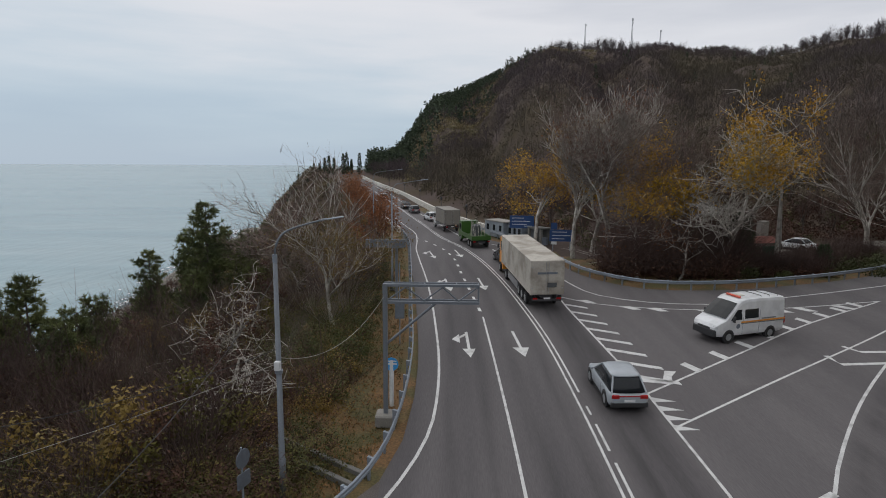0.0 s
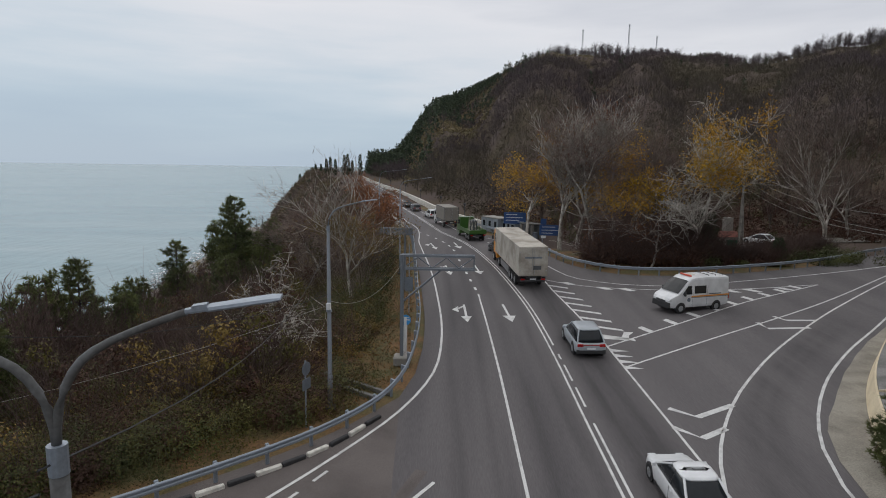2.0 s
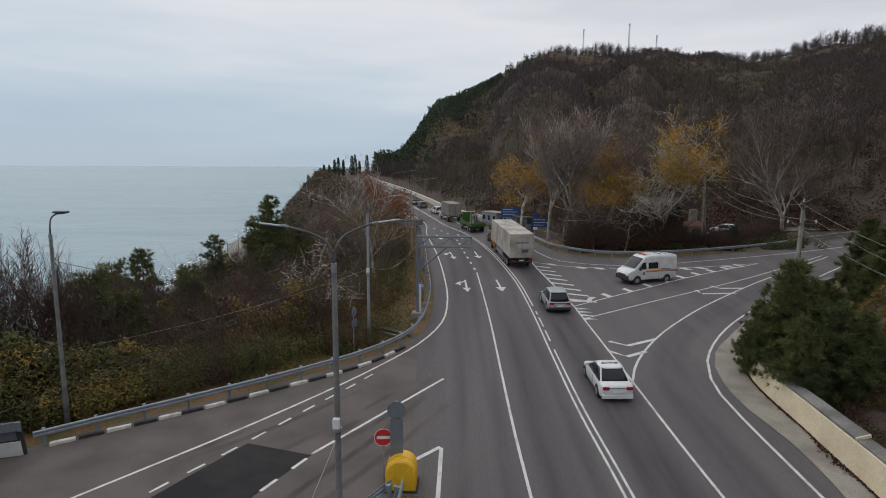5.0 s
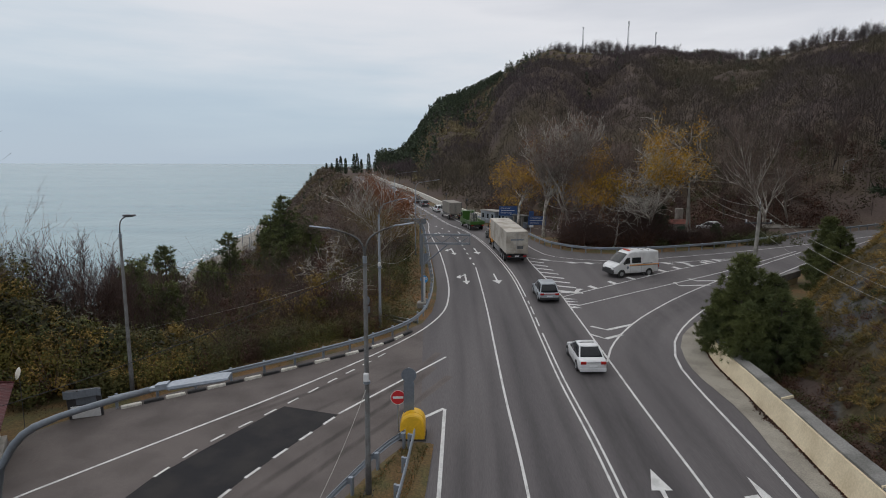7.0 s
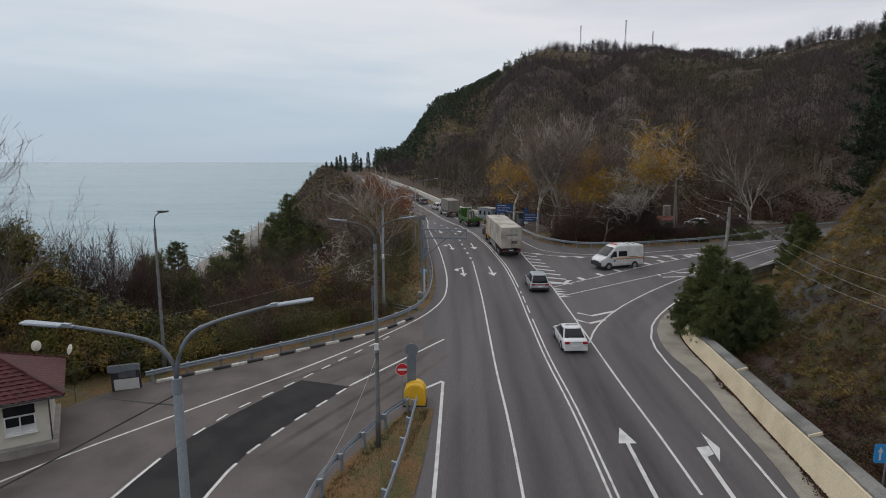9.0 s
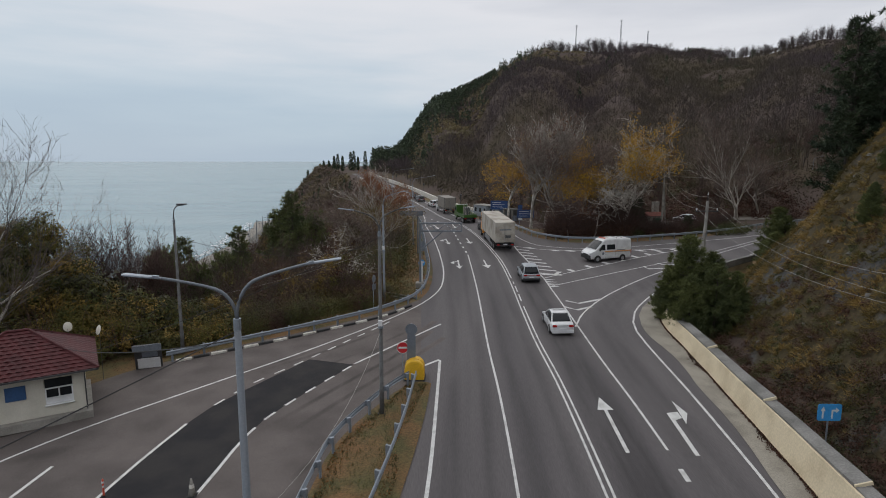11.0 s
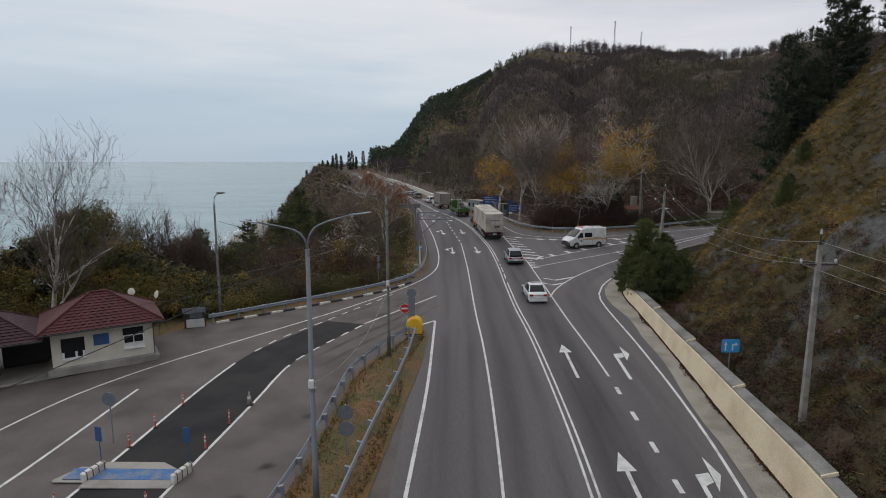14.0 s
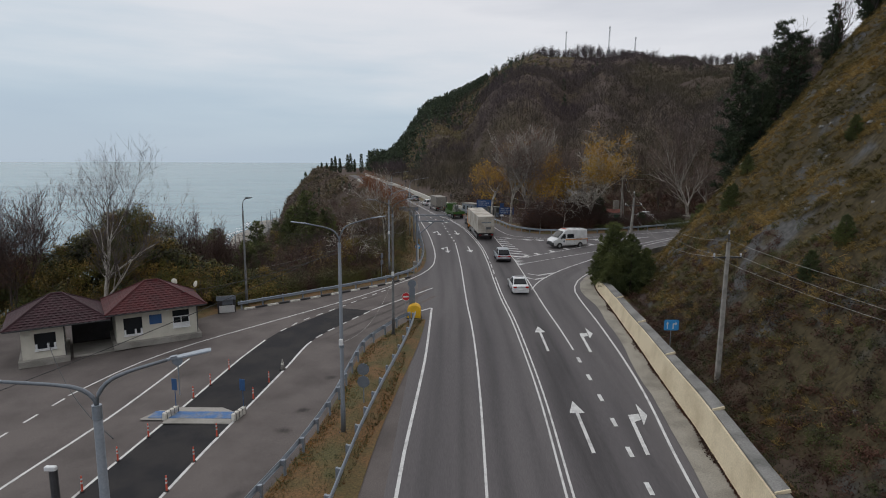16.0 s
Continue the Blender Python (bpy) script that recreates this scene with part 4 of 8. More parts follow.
def lamp_post(x, y, height, arms, material, label, radius=0.10, base=True, box=False, turn=0.0, cable_box=False):
    """arms: (plan angle, reach, rise)."""
    post = thing("street_lamp", upright(x, y, turn), label, "street lamp")
    part("column", Geo().tube([(0, 0, 0), (0, 0, 1.6), (0, 0, 1.62), (0, 0, height)], [radius * 1.25, radius * 1.2, radius * 1.05, radius * 0.72], 12), material, post, soft=True)
    if base:
        g = Geo().box((0, 0, 0.06), (0.46, 0.46, 0.12), b=0.03)
        for i in (-1, 1):
            for j in (-1, 1):
                g.tube([(i * .17, j * .17, 0.1), (i * .17, j * .17, 0.2)], 0.025, 6)
        part("base_plate", g, M_DARKSTEEL, post)
    part("collar", Geo().tube([(0, 0, height - 0.24), (0, 0, height + 0.02)], radius * 0.80, 12), M_GALV, post)
    for ang, reach, rise in arms:
        c, s = math.cos(radians(ang)), math.sin(radians(ang))
        bend, pts = min(0.62, 0.45 * reach), []
        for k in range(7):
            a = radians(72) * k / 6
            pts.append((c * bend * (1 - math.cos(a)), s * bend * (1 - math.cos(a)), height + 0.72 * rise * math.sin(a) / math.sin(radians(72))))
        at_r = bend * (1 - math.cos(radians(72)))
        for k in range(1, 6):
            q = at_r + (reach - at_r) * k / 5
            pts.append((c * q, s * q, height + rise * (0.72 + 0.28 * (k / 5) ** 0.8)))
        arm = part("arm", Geo().tube(pts, [radius * .38] * 7 + [radius * .32] * 5, 8), material, post, soft=True)
        tip = Matrix.Translation(pts[-1]) @ pose(0, 0, 0, 0, 0, ang)
        lamp_head(post, tip, ang)
    if box:
        part("cable_box", Geo().box((0.0, -0.14, 5.0), (0.2, 0.16, 0.3), b=0.02), M_WHITE, post, "small pale junction box")
        part("clamp", Geo().tube([(0, 0, 4.7), (0, 0, 4.8)], radius * 1.35, 12), M_GALV, post)
    return post


lamp_post(-6.05, 16.4, 8.7, [(20, 1.5, 1.1)], M_GREYPAINT, "tall grey street lamp with one curved arm behind the guard rail", box=True)
lamp_post(-3.62, -5.2, 9.62, [(190, 1.20, 1.05), (10, 1.06, 1.12)], M_POLE_DARK, "dark weathered twin-arm street lamp on the grass island", 0.10, box=True)
lamp_post(-4.78, -21.0, 10.02, [(190, 1.52, 0.98), (8, 1.55, 1.22)], M_GREYPAINT, "grey-blue steel twin-arm street lamp on the grass island", 0.105, box=True)
lamp_post(-5.83, -39.3, 10.1, [(190, 1.5, 0.55), (22, 1.2, 0.72)], M_GREYPAINT, "grey-blue steel twin-arm street lamp on the grass island", 0.105)
sea_lamp = lamp_post(-18.45, 4.3, 9.2, [], M_POLE_DARK, "grey street lamp with two short dark heads by the sea slope", 0.10, base=False)
part("neck", Geo().tube([(0, 0, 9.15), (.02, 0, 9.6), (.07, 0, 9.85), (.17, 0, 10.0), (.36, 0, 10.12), (.78, 0, 10.16)], .035, 8), M_POLE_DARK, sea_lamp, soft=True)
for q in (.42, .74):
    part("flood_head", Geo().box((q, 0, 10.20), (.25, .34, .09), pose(0, 0, 0, 0, 0, 0), b=.02), M_DARKSTEEL, sea_lamp, "dark flat lamp head")
lamp_post(-5.6, 47.0, 8.4, [(15, 2.4, 1.1)], M_GREYPAINT, "slender grey street lamp with one long curved arm", 0.075)
lamp_post(-11.6, 78.0, 8.0, [(10, 3.4, 1.4)], M_GREYPAINT, "slender grey street lamp with one long curved arm", 0.07)
lamp_post(74.0, 88.0, 9.0, [(30, 2.6, 1.2)], M_GREYPAINT, "grey street lamp on the hillside road", 0.09)
for k, (x, y) in enumerate(((1.6, 91), (-2.9, 107), (-8.2, 128), (-13.6, 150), (-20.6, 176))):
    lp = thing("wall_lantern", P(x, y, 0), "small dark lantern post on the white road wall", "lantern", "lanterns on the far wall")
    part("post", Geo().tube([(0, 0, 0), (0, 0, 2.7)], 0.06, 6), M_DARKSTEEL, lp)
    part("lantern", Geo().tube([(0, 0, 2.7), (0, 0, 2.85), (0, 0, 3.15), (0, 0, 3.3)], [0.06, 0.2, 0.24, 0.05], 8), M_DARKSTEEL, lp)


# ---- gantry and signs ----
gantry = thing("sign_gantry", upright(-3.2, 22.4), "empty grey steel cantilever gantry reaching over the lane", "gantry")
part("footing", Geo().box((0, 0, 0.2), (0.9, 0.9, 0.5), b=0.06), M_CONCRETE, gantry, "concrete footing block")
part("column", Geo().box((0, 0, 3.2), (0.2, 0.2, 6.3), b=0.02), M_GREYPAINT, gantry)
for z in (6.28, 5.52):
    part("chord", Geo().box((2.0, 0, z), (4.2, 0.12, 0.12), b=0.015), M_GREYPAINT, gantry)
    part("chord", Geo().box((2.0, 0.5, z), (4.2, 0.08, 0.08), b=0.01), M_GREYPAINT, gantry)
for a, b in (((0.1, 5.6), (0.9, 6.2)), ((0.9, 6.2), (1.7, 5.6)), ((1.7, 5.6), (2.5, 6.2)), ((2.5, 6.2), (3.2, 5.6)), ((3.2, 5.6), (4.0, 6.2)), ((4.05, 5.5), (4.05, 6.3))):
    part("diagonal", Geo().tube([(a[0], 0, a[1]), (b[0], 0, b[1])], 0.035, 6), M_GREYPAINT, gantry)
for x in (0.3, 1.7, 3.1, 4.05):
    part("strut", Geo().tube([(x, 0, 6.28), (x, 0.5, 6.28)], 0.03, 6), M_GREYPAINT, gantry)
part("brace", Geo().tube([(0, 0, 3.6), (2.2, 0, 5.5)], 0.06, 8), M_GREYPAINT, gantry)


def sign(x, y, boards, label, height=2.4, turn=0, r=0.035, post_mat=None, cat="road sign", face=0):
    """boards: (shape, z, w, h, material, decoration); the front looks south when face is 0, north when 180."""
    s = thing("road_sign", upright(x, y, turn), label, cat)
    part("post", Geo().tube([(0, 0, -0.2), (0, 0, height)], r, 8), post_mat or M_GALV, s)
    for shape, z, w, h, m, deco in boards:
        g = Geo()
        if shape == "disc":
            ring = [(w / 2 * math.cos(a), w / 2 * math.sin(a)) for a in (2 * math.pi * k / 24 for k in range(24))]
        else:
            c = min(w, h) * 0.08
            ring = [(-w / 2 + c, -h / 2), (w / 2 - c, -h / 2), (w / 2, -h / 2 + c), (w / 2, h / 2 - c), (w / 2 - c, h / 2), (-w / 2 + c, h / 2), (-w / 2, h / 2 - c), (-w / 2, -h / 2 + c)]
        g.loft([[(a, -0.045, z + b) for a, b in ring], [(a, -0.065, z + b) for a, b in ring]])
        plate = part("plate", g, m, s)
        for dname, dm, polys in deco:
            dg = Geo()
            for poly in polys:
                area = sum(p[0] * q[1] - q[0] * p[1] for p, q in zip(poly, poly[1:] + poly[:1]))
                dg.poly([(a, -0.069, z + b) for a, b in (poly if area > 0 else poly[::-1])])
            part(dname, dg, dm, plate)
    return s


def ring_band(r0, r1, n=24):
    a = [2 * math.pi * k / n for k in range(n + 1)]
    return [[(r0 * math.cos(p), r0 * math.sin(p)), (r1 * math.cos(p), r1 * math.sin(p)), (r1 * math.cos(q), r1 * math.sin(q)), (r0 * math.cos(q), r0 * math.sin(q))] for p, q in zip(a, a[1:])]


sign(-3.0, 0.15, [("disc", 1.75, 0.72, 0.72, M_RED, [("bar", M_WHITE, [[(-.25, -.06), (.25, -.06), (.25, .06), (-.25, .06)]]), ("rim", M_WHITE, ring_band(0.335, 0.36))])],
     "red no-entry sign with a white bar on a post", 2.0, 6)
sign(-2.45, -0.05, [("box", 1.75, 0.50, 1.75, M_SIGNBACK, []), ("disc", 2.95, 0.72, 0.72, M_SIGNBACK, [])], "grey backs of a tall panel and a round road sign", 3.3, 0)
sign(-4.2, -17.6, [("disc", 2.18, 0.70, 0.7, M_SIGNBACK, []), ("disc", 1.43, 0.70, 0.7, M_SIGNBACK, [])], "grey backs of two round road signs on one post", 2.53)
sign(-6.75, 14.6, [("disc", 2.65, 0.62, 0.7, M_SIGNBACK, []), ("box", 1.95, 0.6, 0.5, M_SIGNBACK, [])], "grey backs of two road signs on one post", 3.0, 70)
sign(-15.6, -16.0, [("disc", 2.2, 0.66, 0.66, M_SIGNBACK, [])], "grey back of a round road sign in the checkpoint", 2.5)
sign(-3.15, 24.3, [("disc", 2.0, 0.66, 0.66, M_BLUE, [("stripe", M_WHITE, [[(-.26, -.02), (.26, -.02), (.26, .06), (-.26, .06)], [(-.24, .12), (.24, .12), (.24, .18), (-.24, .18)]])])],
     "blue round road sign on a thick white post", 2.2, 0, 0.11, M_WHITE)
sign(-3.6, 33, [("box", 2.2, 0.6, 1.1, M_SIGNBACK, [])], "grey back of a road sign behind the guard rail", 5.2)
arrow_up = [[(-.33, -.28), (-.25, -.28), (-.25, .08), (-.33, .08)], [(-.40, .06), (-.18, .06), (-.29, .28)]]
arrow_rt = [[(.08, -.28), (.16, -.28), (.16, .05), (.08, .13)], [(.08, .13), (.16, .05), (.30, .05), (.30, .14)], [(.27, -.02), (.27, .24), (.42, .10)]]
sign(16.7, -8.9, [("box", 1.85, 1.05, 0.78, M_BLUE, [("straight_arrow", M_WHITE, arrow_up), ("turn_arrow", M_WHITE, arrow_rt)])], "blue lane sign with a straight and a right-turn arrow", 2.2)
board = thing("overhead_sign", upright(-5.35, 40.5), "long grey back of a roadside message board on a pole", "sign")
part("pole", Geo().tube([(0.8, 0, -0.3), (0.8, 0, 5.5)], 0.1, 10), M_GREYPAINT, board)
part("board", Geo().box((0, -0.12, 5.2), (3.0, 0.12, 0.62), b=0.03), M_SIGNBACK, board)
part("brace", Geo().box((0, -0.02, 5.2), (2.6, 0.06, 0.08)), M_GREYPAINT, board)


def blue_board(x, y, w, h, z, turn, rows, label):
    s = thing("direction_sign", upright(x, y, turn), label, "road sign")
    for i in (-0.35, 0.35):
        part("post", Geo().tube([(i * w, 0.05, -0.3), (i * w, 0.05, z + h / 2)], 0.05, 8), M_GALV, s)
    p = part("panel", Geo().box((0, 0, z), (w, 0.06, h), b=0.02), M_BOARD, s)
    for k, (a, b, c) in enumerate(rows):
        part("lettering", Geo().poly([(a * w, -0.035, z + c * h - .035), (b * w, -0.035, z + c * h - .035), (b * w, -0.035, z + c * h + .035), (a * w, -0.035, z + c * h + .035)]), M_WHITE, p)
    return s


blue_board(8.4, 72.5, 3.1, 1.62, 2.72, -6, ((-.4, .1, .3), (-.4, .35, .05), (-.4, .2, -.2), (.1, .42, -.33)), "blue direction sign with rows of white lettering")
sb = blue_board(12.6, 67.0, 2.9, 1.40, 1.72, -6, ((-.4, .2, .3), (-.4, .35, .0), (-.4, .1, -.28)), "blue direction sign beside a thicket")
part("route_plate", Geo().box((-0.95, 0, 2.85), (0.75, 0.06, 0.78), b=0.02), M_BOARD, sb, "small blue plate above the sign")
part("white_plate", Geo().box((-0.9, -0.02, 0.80), (0.65, 0.06, 0.34), b=0.02), M_WHITE, sb, "small white plate below the sign")

# the yellow crash cushion at the island's nose
cushion = thing("crash_cushion", upright(-2.25, -0.35), "arched bright yellow plastic crash cushion at the guard rail's end", "barrier")
arch = [(-.58, 0), (-.58, .62)] + [(-.58 * math.cos(math.pi * k / 12), .62 + .58 * math.sin(math.pi * k / 12) ** 0.9) for k in range(1, 12)] + [(.58, .62), (.58, 0)]
part("body", Geo().loft([[(a * q, b, .03 + c * q2) for a, c in arch] for b, q, q2 in ((-.42, .93, .95), (-.38, 1, 1), (.50, 1, 1), (.60, .93, .95))]), M_YELLOW, cushion)
part("band", Geo().loft([[(a * 1.025, b, .02 + c * 1.025) for a, c in arch] for b in (-.06, .10)]), M_YELLOW, cushion)
part("base", Geo().box((0, .06, .03), (1.30, 1.12, .06), b=.015), M_RUBBER, cushion, "black rubber foot")


# ---- checkpoint furniture ----
def delineator(x, y):
    s = thing("marker_post", P(x, y, 0.008), "red and white flexible marker post on the lane edge", "marker post", "lane marker posts")
    part("base", Geo().tube([(0, 0, 0), (0, 0, 0.04)], 0.10, 10), M_RUBBER, s)
    part("tube", Geo().tube([(0, 0, 0.03), (0, 0, 0.70), (0, 0, 0.75)], [0.042, 0.036, 0.02], 8), M_ORANGE, s)
    for z in (0.38, 0.56):
        part("band", Geo().tube([(0, 0, z), (0, 0, z + 0.08)], 0.0425, 8), M_WHITE, s)


for x, y in ((-15.3, -26.0), (-15.15, -23.5), (-14.85, -21.2), (-14.55, -16.5), (-14.3, -14.6), (-14.05, -12.1), (-11.6, -26.0), (-11.45, -23.6), (-11.3, -21.2), (-10.9, -16.7), (-10.7, -14.3), (-15.6, -29), (-11.9, -29)):
    delineator(x, y)
cone = thing("traffic_cone", P(-10.45, -12.1, 0.008), "pale worn traffic cone with faded bands", "cone")
part("base", Geo().box((0, 0, 0.02), (0.38, 0.38, 0.04), b=0.01), M_RUBBER, cone)
part("shell", Geo().tube([(0, 0, 0.04), (0, 0, 0.3), (0, 0, 0.75)], [0.15, 0.11, 0.03], 12), M_CONCRETE, cone, soft=True)
part("band", Geo().tube([(0, 0, 0.36), (0, 0, 0.5)], [0.107, 0.08], 12), M_KERB_WHITE, cone)
plat = thing("weigh_plate", upright(-13.0, -18.8, 0), "blue-painted weighing plate let into the lane with concrete edges", "weighbridge")
part("surround", Geo().box((0, 0, 0.02), (3.7, 2.05, 0.05), b=0.01), M_CONCRETE, plat, "worn concrete surround")
part("apron", Geo().poly([(-1.86, -0.62, 0.024), (-1.86, 0.62, 0.024), (-2.75, 0.62, 0.02), (-3.3, -0.45, 0.02), (-3.2, -0.62, 0.02)]), M_CONCRETE, plat, "pale concrete apron")
part("plate", Geo().box((-0.55, 0, 0.05), (4.7, 0.86, 0.03), b=0.008), M_BLUEPAINT, plat)
for x, y in ((-14.8, -18.85), (-10.93, -19.0)):
    s = thing("barrier_block", upright(x, y, -14), "black and white barrier block with a blue plate on a rod", "barrier", "weigh plate barriers")
    part("block", Geo().box((0, 0, 0.23), (0.24, 1.15, 0.42), b=0.05), M_KERB_WHITE, s)
    for a in (-0.42, -0.12, 0.18, 0.48):
        part("stripe", Geo().box((0, a, 0.235), (0.25, 0.14, 0.425), b=0.05), M_KERB_BLACK, s)
    part("rod", Geo().tube([(0.0, 0.45, 0.4), (0, 0.45, 2.0)], 0.022, 6), M_BLUE_DARK, s)
    part("plate", Geo().box((0, 0.42, 1.72), (0.34, 0.03, 0.66), b=0.01), M_BLUE_DARK, s)
bol = thing("camera_pillar", upright(-15.9, -26.8), "dark pillar with a small white camera on its top", "camera")
part("pillar", Geo().tube([(0, 0, 0), (0, 0, 1.5)], 0.16, 10), M_DARKSTEEL, bol)
part("camera", Geo().box((-0.1, 0, 1.6), (0.5, 0.2, 0.18), b=0.04), M_WHITE, bol)
cab = thing("message_board", upright(-19.4, 1.7, 22), "tilted grey mobile message board wrapped in torn plastic", "sign board")
tilt_m = pose(0, 0, 0, 14, 0, 0)
part("frame", Geo().box((0, 0, 0.85), (1.55, 0.16, 1.7), tilt_m, b=0.02), M_DARKSTEEL, cab)
part("panel", Geo().box((0.02, -0.095, 0.42), (1.3, 0.04, 0.72), tilt_m, b=0.01), M_WHITE, cab, "white lower panel")
part("window", Geo().box((0.1, -0.095, 1.12), (0.9, 0.04, 0.5), tilt_m, b=0.01), M_SIGNBACK, cab)
part("plastic_sheet", Geo().sweep([tilt_m @ Vector((x, -0.13 - 0.05 * math.sin(x * 7), 1.55 + 0.05 * math.sin(x * 5))) for x in np.linspace(-0.85, 0.8, 9)], [(0.03, 0.18), (0.05, -0.2), (0.02, -0.22), (0.0, 0.18)]), M_SIGNBACK, cab, "crumpled grey plastic sheet")
for i in (-1, 1):
    part("leg", Geo().tube([(0.6 * i, 0.55, 0), (0.6 * i, -0.3, 1.3)], 0.03, 6), M_GALV, cab)


def booth(x, y, turn, width, depth, label, roof_mat, roof_w, roof_d, roof_off, openings, eave=2.45, peak=1.75, sill=True):
    """A cabin with lap siding whose front looks south; x, y: its front right corner."""
    b = thing("checkpoint_booth", upright(x, y, turn, 0.24), label, "booth")
    w, d = width, depth
    wall_parts = []
    # front wall as pieces round its openings
    holes = sorted(openings)
    xs = [-w] + [v for o in holes for v in (o[0], o[1])] + [0.0]
    g = Geo()
    for k in range(0, len(xs), 2):
        if xs[k + 1] - xs[k] > 0.01:
            g.box(((xs[k] + xs[k + 1]) / 2, 0.06, eave / 2), (xs[k + 1] - xs[k], 0.12, eave))
    for a, c, z0, z1, kind in holes:
        g.box(((a + c) / 2, 0.06, z0 / 2), (c - a, 0.12, z0))
        g.box(((a + c) / 2, 0.06, (z1 + eave) / 2), (c - a, 0.12, eave - z1))
    part("front_wall", g, M_SIDING, b)
    part("side_wall", Geo().box((-0.06, d / 2 + 0.06, eave / 2), (0.12, d - 0.12, eave)), M_SIDING, b)
    part("side_wall", Geo().box((-w + 0.06, d / 2 + 0.06, eave / 2), (0.12, d - 0.12, eave)), M_SIDING, b)
    part("back_wall", Geo().box((-w / 2, d - 0.06, eave / 2), (w - 0.24, 0.12, eave)), M_SIDING, b)
    # siding boards stand proud of the walls
    for k in range(int((eave - 0.35) / 0.16)):
        z = 0.34 + k * 0.16
        cuts = [(-w, 0.0)]
        for a, c, z0, z1, kind in holes:
            if z0 - 0.05 < z < z1 + 0.05:
                cuts = [q for s0, s1 in cuts for q in (((s0, a - 0.02), (c + 0.02, s1)) if s0 < c and s1 > a else ((s0, s1),)) if q[1] - q[0] > 0.05]
        bg = Geo()
        for s0, s1 in cuts:
            bg.poly([(s0, -0.004, z), (s1, -0.004, z), (s1, -0.016, z - 0.15), (s0, -0.016, z - 0.15)])
            bg.poly([(s0, -0.016, z - 0.15), (s1, -0.016, z - 0.15), (s1, 0.0, z - 0.152), (s0, 0.0, z - 0.152)])
        bg.poly([(0.004, 0, z), (0.004, d, z), (0.016, d, z - 0.15), (0.016, 0, z - 0.15)])
        bg.poly([(-w - 0.004, d, z), (-w - 0.004, 0, z), (-w - 0.016, 0, z - 0.15), (-w - 0.016, d, z - 0.15)])
        part("siding_board", bg, M_SIDING, b)
    part("plinth", Geo().box((-w / 2, d / 2 - 0.1, -0.06), (w + 0.5, d + 0.5, 0.44), b=0.02), M_CONCRETE, b, "concrete plinth")
    part("corner_trim", Geo().box((0.01, -0.005, eave / 2), (0.06, 0.06, eave)), M_DARKSTEEL, b, "dark downpipe")
    for a, c, z0, z1, kind in holes:
        wd = part("window", Geo().box(((a + c) / 2, 0.10, (z0 + z1) / 2), (c - a - 0.02, 0.02, z1 - z0 - 0.02)), M_GLASS, b)
        fr = Geo()
        if kind == "sliding":
            zm = z0 + (z1 - z0) * 0.62
            for zz in (z0 + 0.03, z0 + 0.32, zm):
                fr.box(((a + c) / 2, 0.03, zz), (c - a, 0.07, 0.06))
            for xx in (a + 0.03, (a + c) / 2, c - 0.03):
                fr.box((xx, 0.03, (z0 + zm) / 2), (0.06, 0.068, zm - z0))
            part("lower_panel", Geo().box(((a + c) / 2, 0.05, z0 + 0.18), (c - a - 0.1, 0.02, 0.28)), M_WHITE, wd)
        else:
            for xx in (a + 0.08, c - 0.08, (a + c) / 2 + 0.15):
                fr.box((xx, 0.03, z0 + 0.22), (0.13, 0.07, 0.42))
            fr.box(((a + c) / 2, 0.03, z0 + 0.04), (c - a, 0.068, 0.07))
        part("window_frame", fr, M_WHITE, wd)
        if sill:
            part("window_sill", Geo().box(((a + c) / 2, -0.06, z0 - 0.03), (c - a + 0.08, 0.14, 0.035)), M_WHITE, wd)
    # hipped roof of pressed tile courses
    rx0, rx1 = -w / 2 + roof_off - roof_w / 2, -w / 2 + roof_off + roof_w / 2
    ry0, ry1 = d / 2 - roof_d / 2, d / 2 + roof_d / 2
    roof = part("roof", Geo().box(((rx0 + rx1) / 2, (ry0 + ry1) / 2, eave - 0.02), (roof_w, roof_d, 0.08)), roof_mat, b)
    ridge = max(0.0, roof_w - roof_d) / 2
    r0, r1 = Vector(((rx0 + rx1) / 2 - ridge, (ry0 + ry1) / 2, eave + peak)), Vector(((rx0 + rx1) / 2 + ridge, (ry0 + ry1) / 2, eave + peak))
    c4 = [Vector((rx0, ry0, eave + 0.02)), Vector((rx1, ry0, eave + 0.02)), Vector((rx1, ry1, eave + 0.02)), Vector((rx0, ry1, eave + 0.02))]
    sides = ((c4[0], c4[1], r1, r0), (c4[1], c4[2], r1, r1), (c4[2], c4[3], r0, r1), (c4[3], c4[0], r0, r0))
    n = 13
    for a, c, tr, tl in sides:
        nrm = (c - a).cross(tl - a).normalized()
        for k in range(n):
            t0, t1 = k / n, (k + 1) / n
            p0, p1, q1, q0 = a.lerp(tl, t0), c.lerp(tr, t0), c.lerp(tr, t1), a.lerp(tl, t1)
            cg = Geo()
            m2 = max(2, int((p1 - p0).length / 0.19))
            prof = []
            for s in range(m2 + 1):
                u = s / m2
                wave = 0.018 * math.cos(s * math.pi)
                prof.append((p0.lerp(p1, u) + nrm * (0.05 + wave), q0.lerp(q1, u) + nrm * (0.012 + wave * 0.6)))
            cg.loft([[x1, x2] for x1, x2 in prof], caps=False, closed=False)
            cg.loft([[p0.lerp(p1, s / m2), x1] for s, (x1, x2) in enumerate(prof)], caps=False, closed=False)
            part("tile_course", cg, roof_mat, roof)
        part("hip_cap", Geo().tube([a + nrm * 0.04, tl + Vector((0, 0, 0.04))], 0.07, 6), roof_mat, roof)
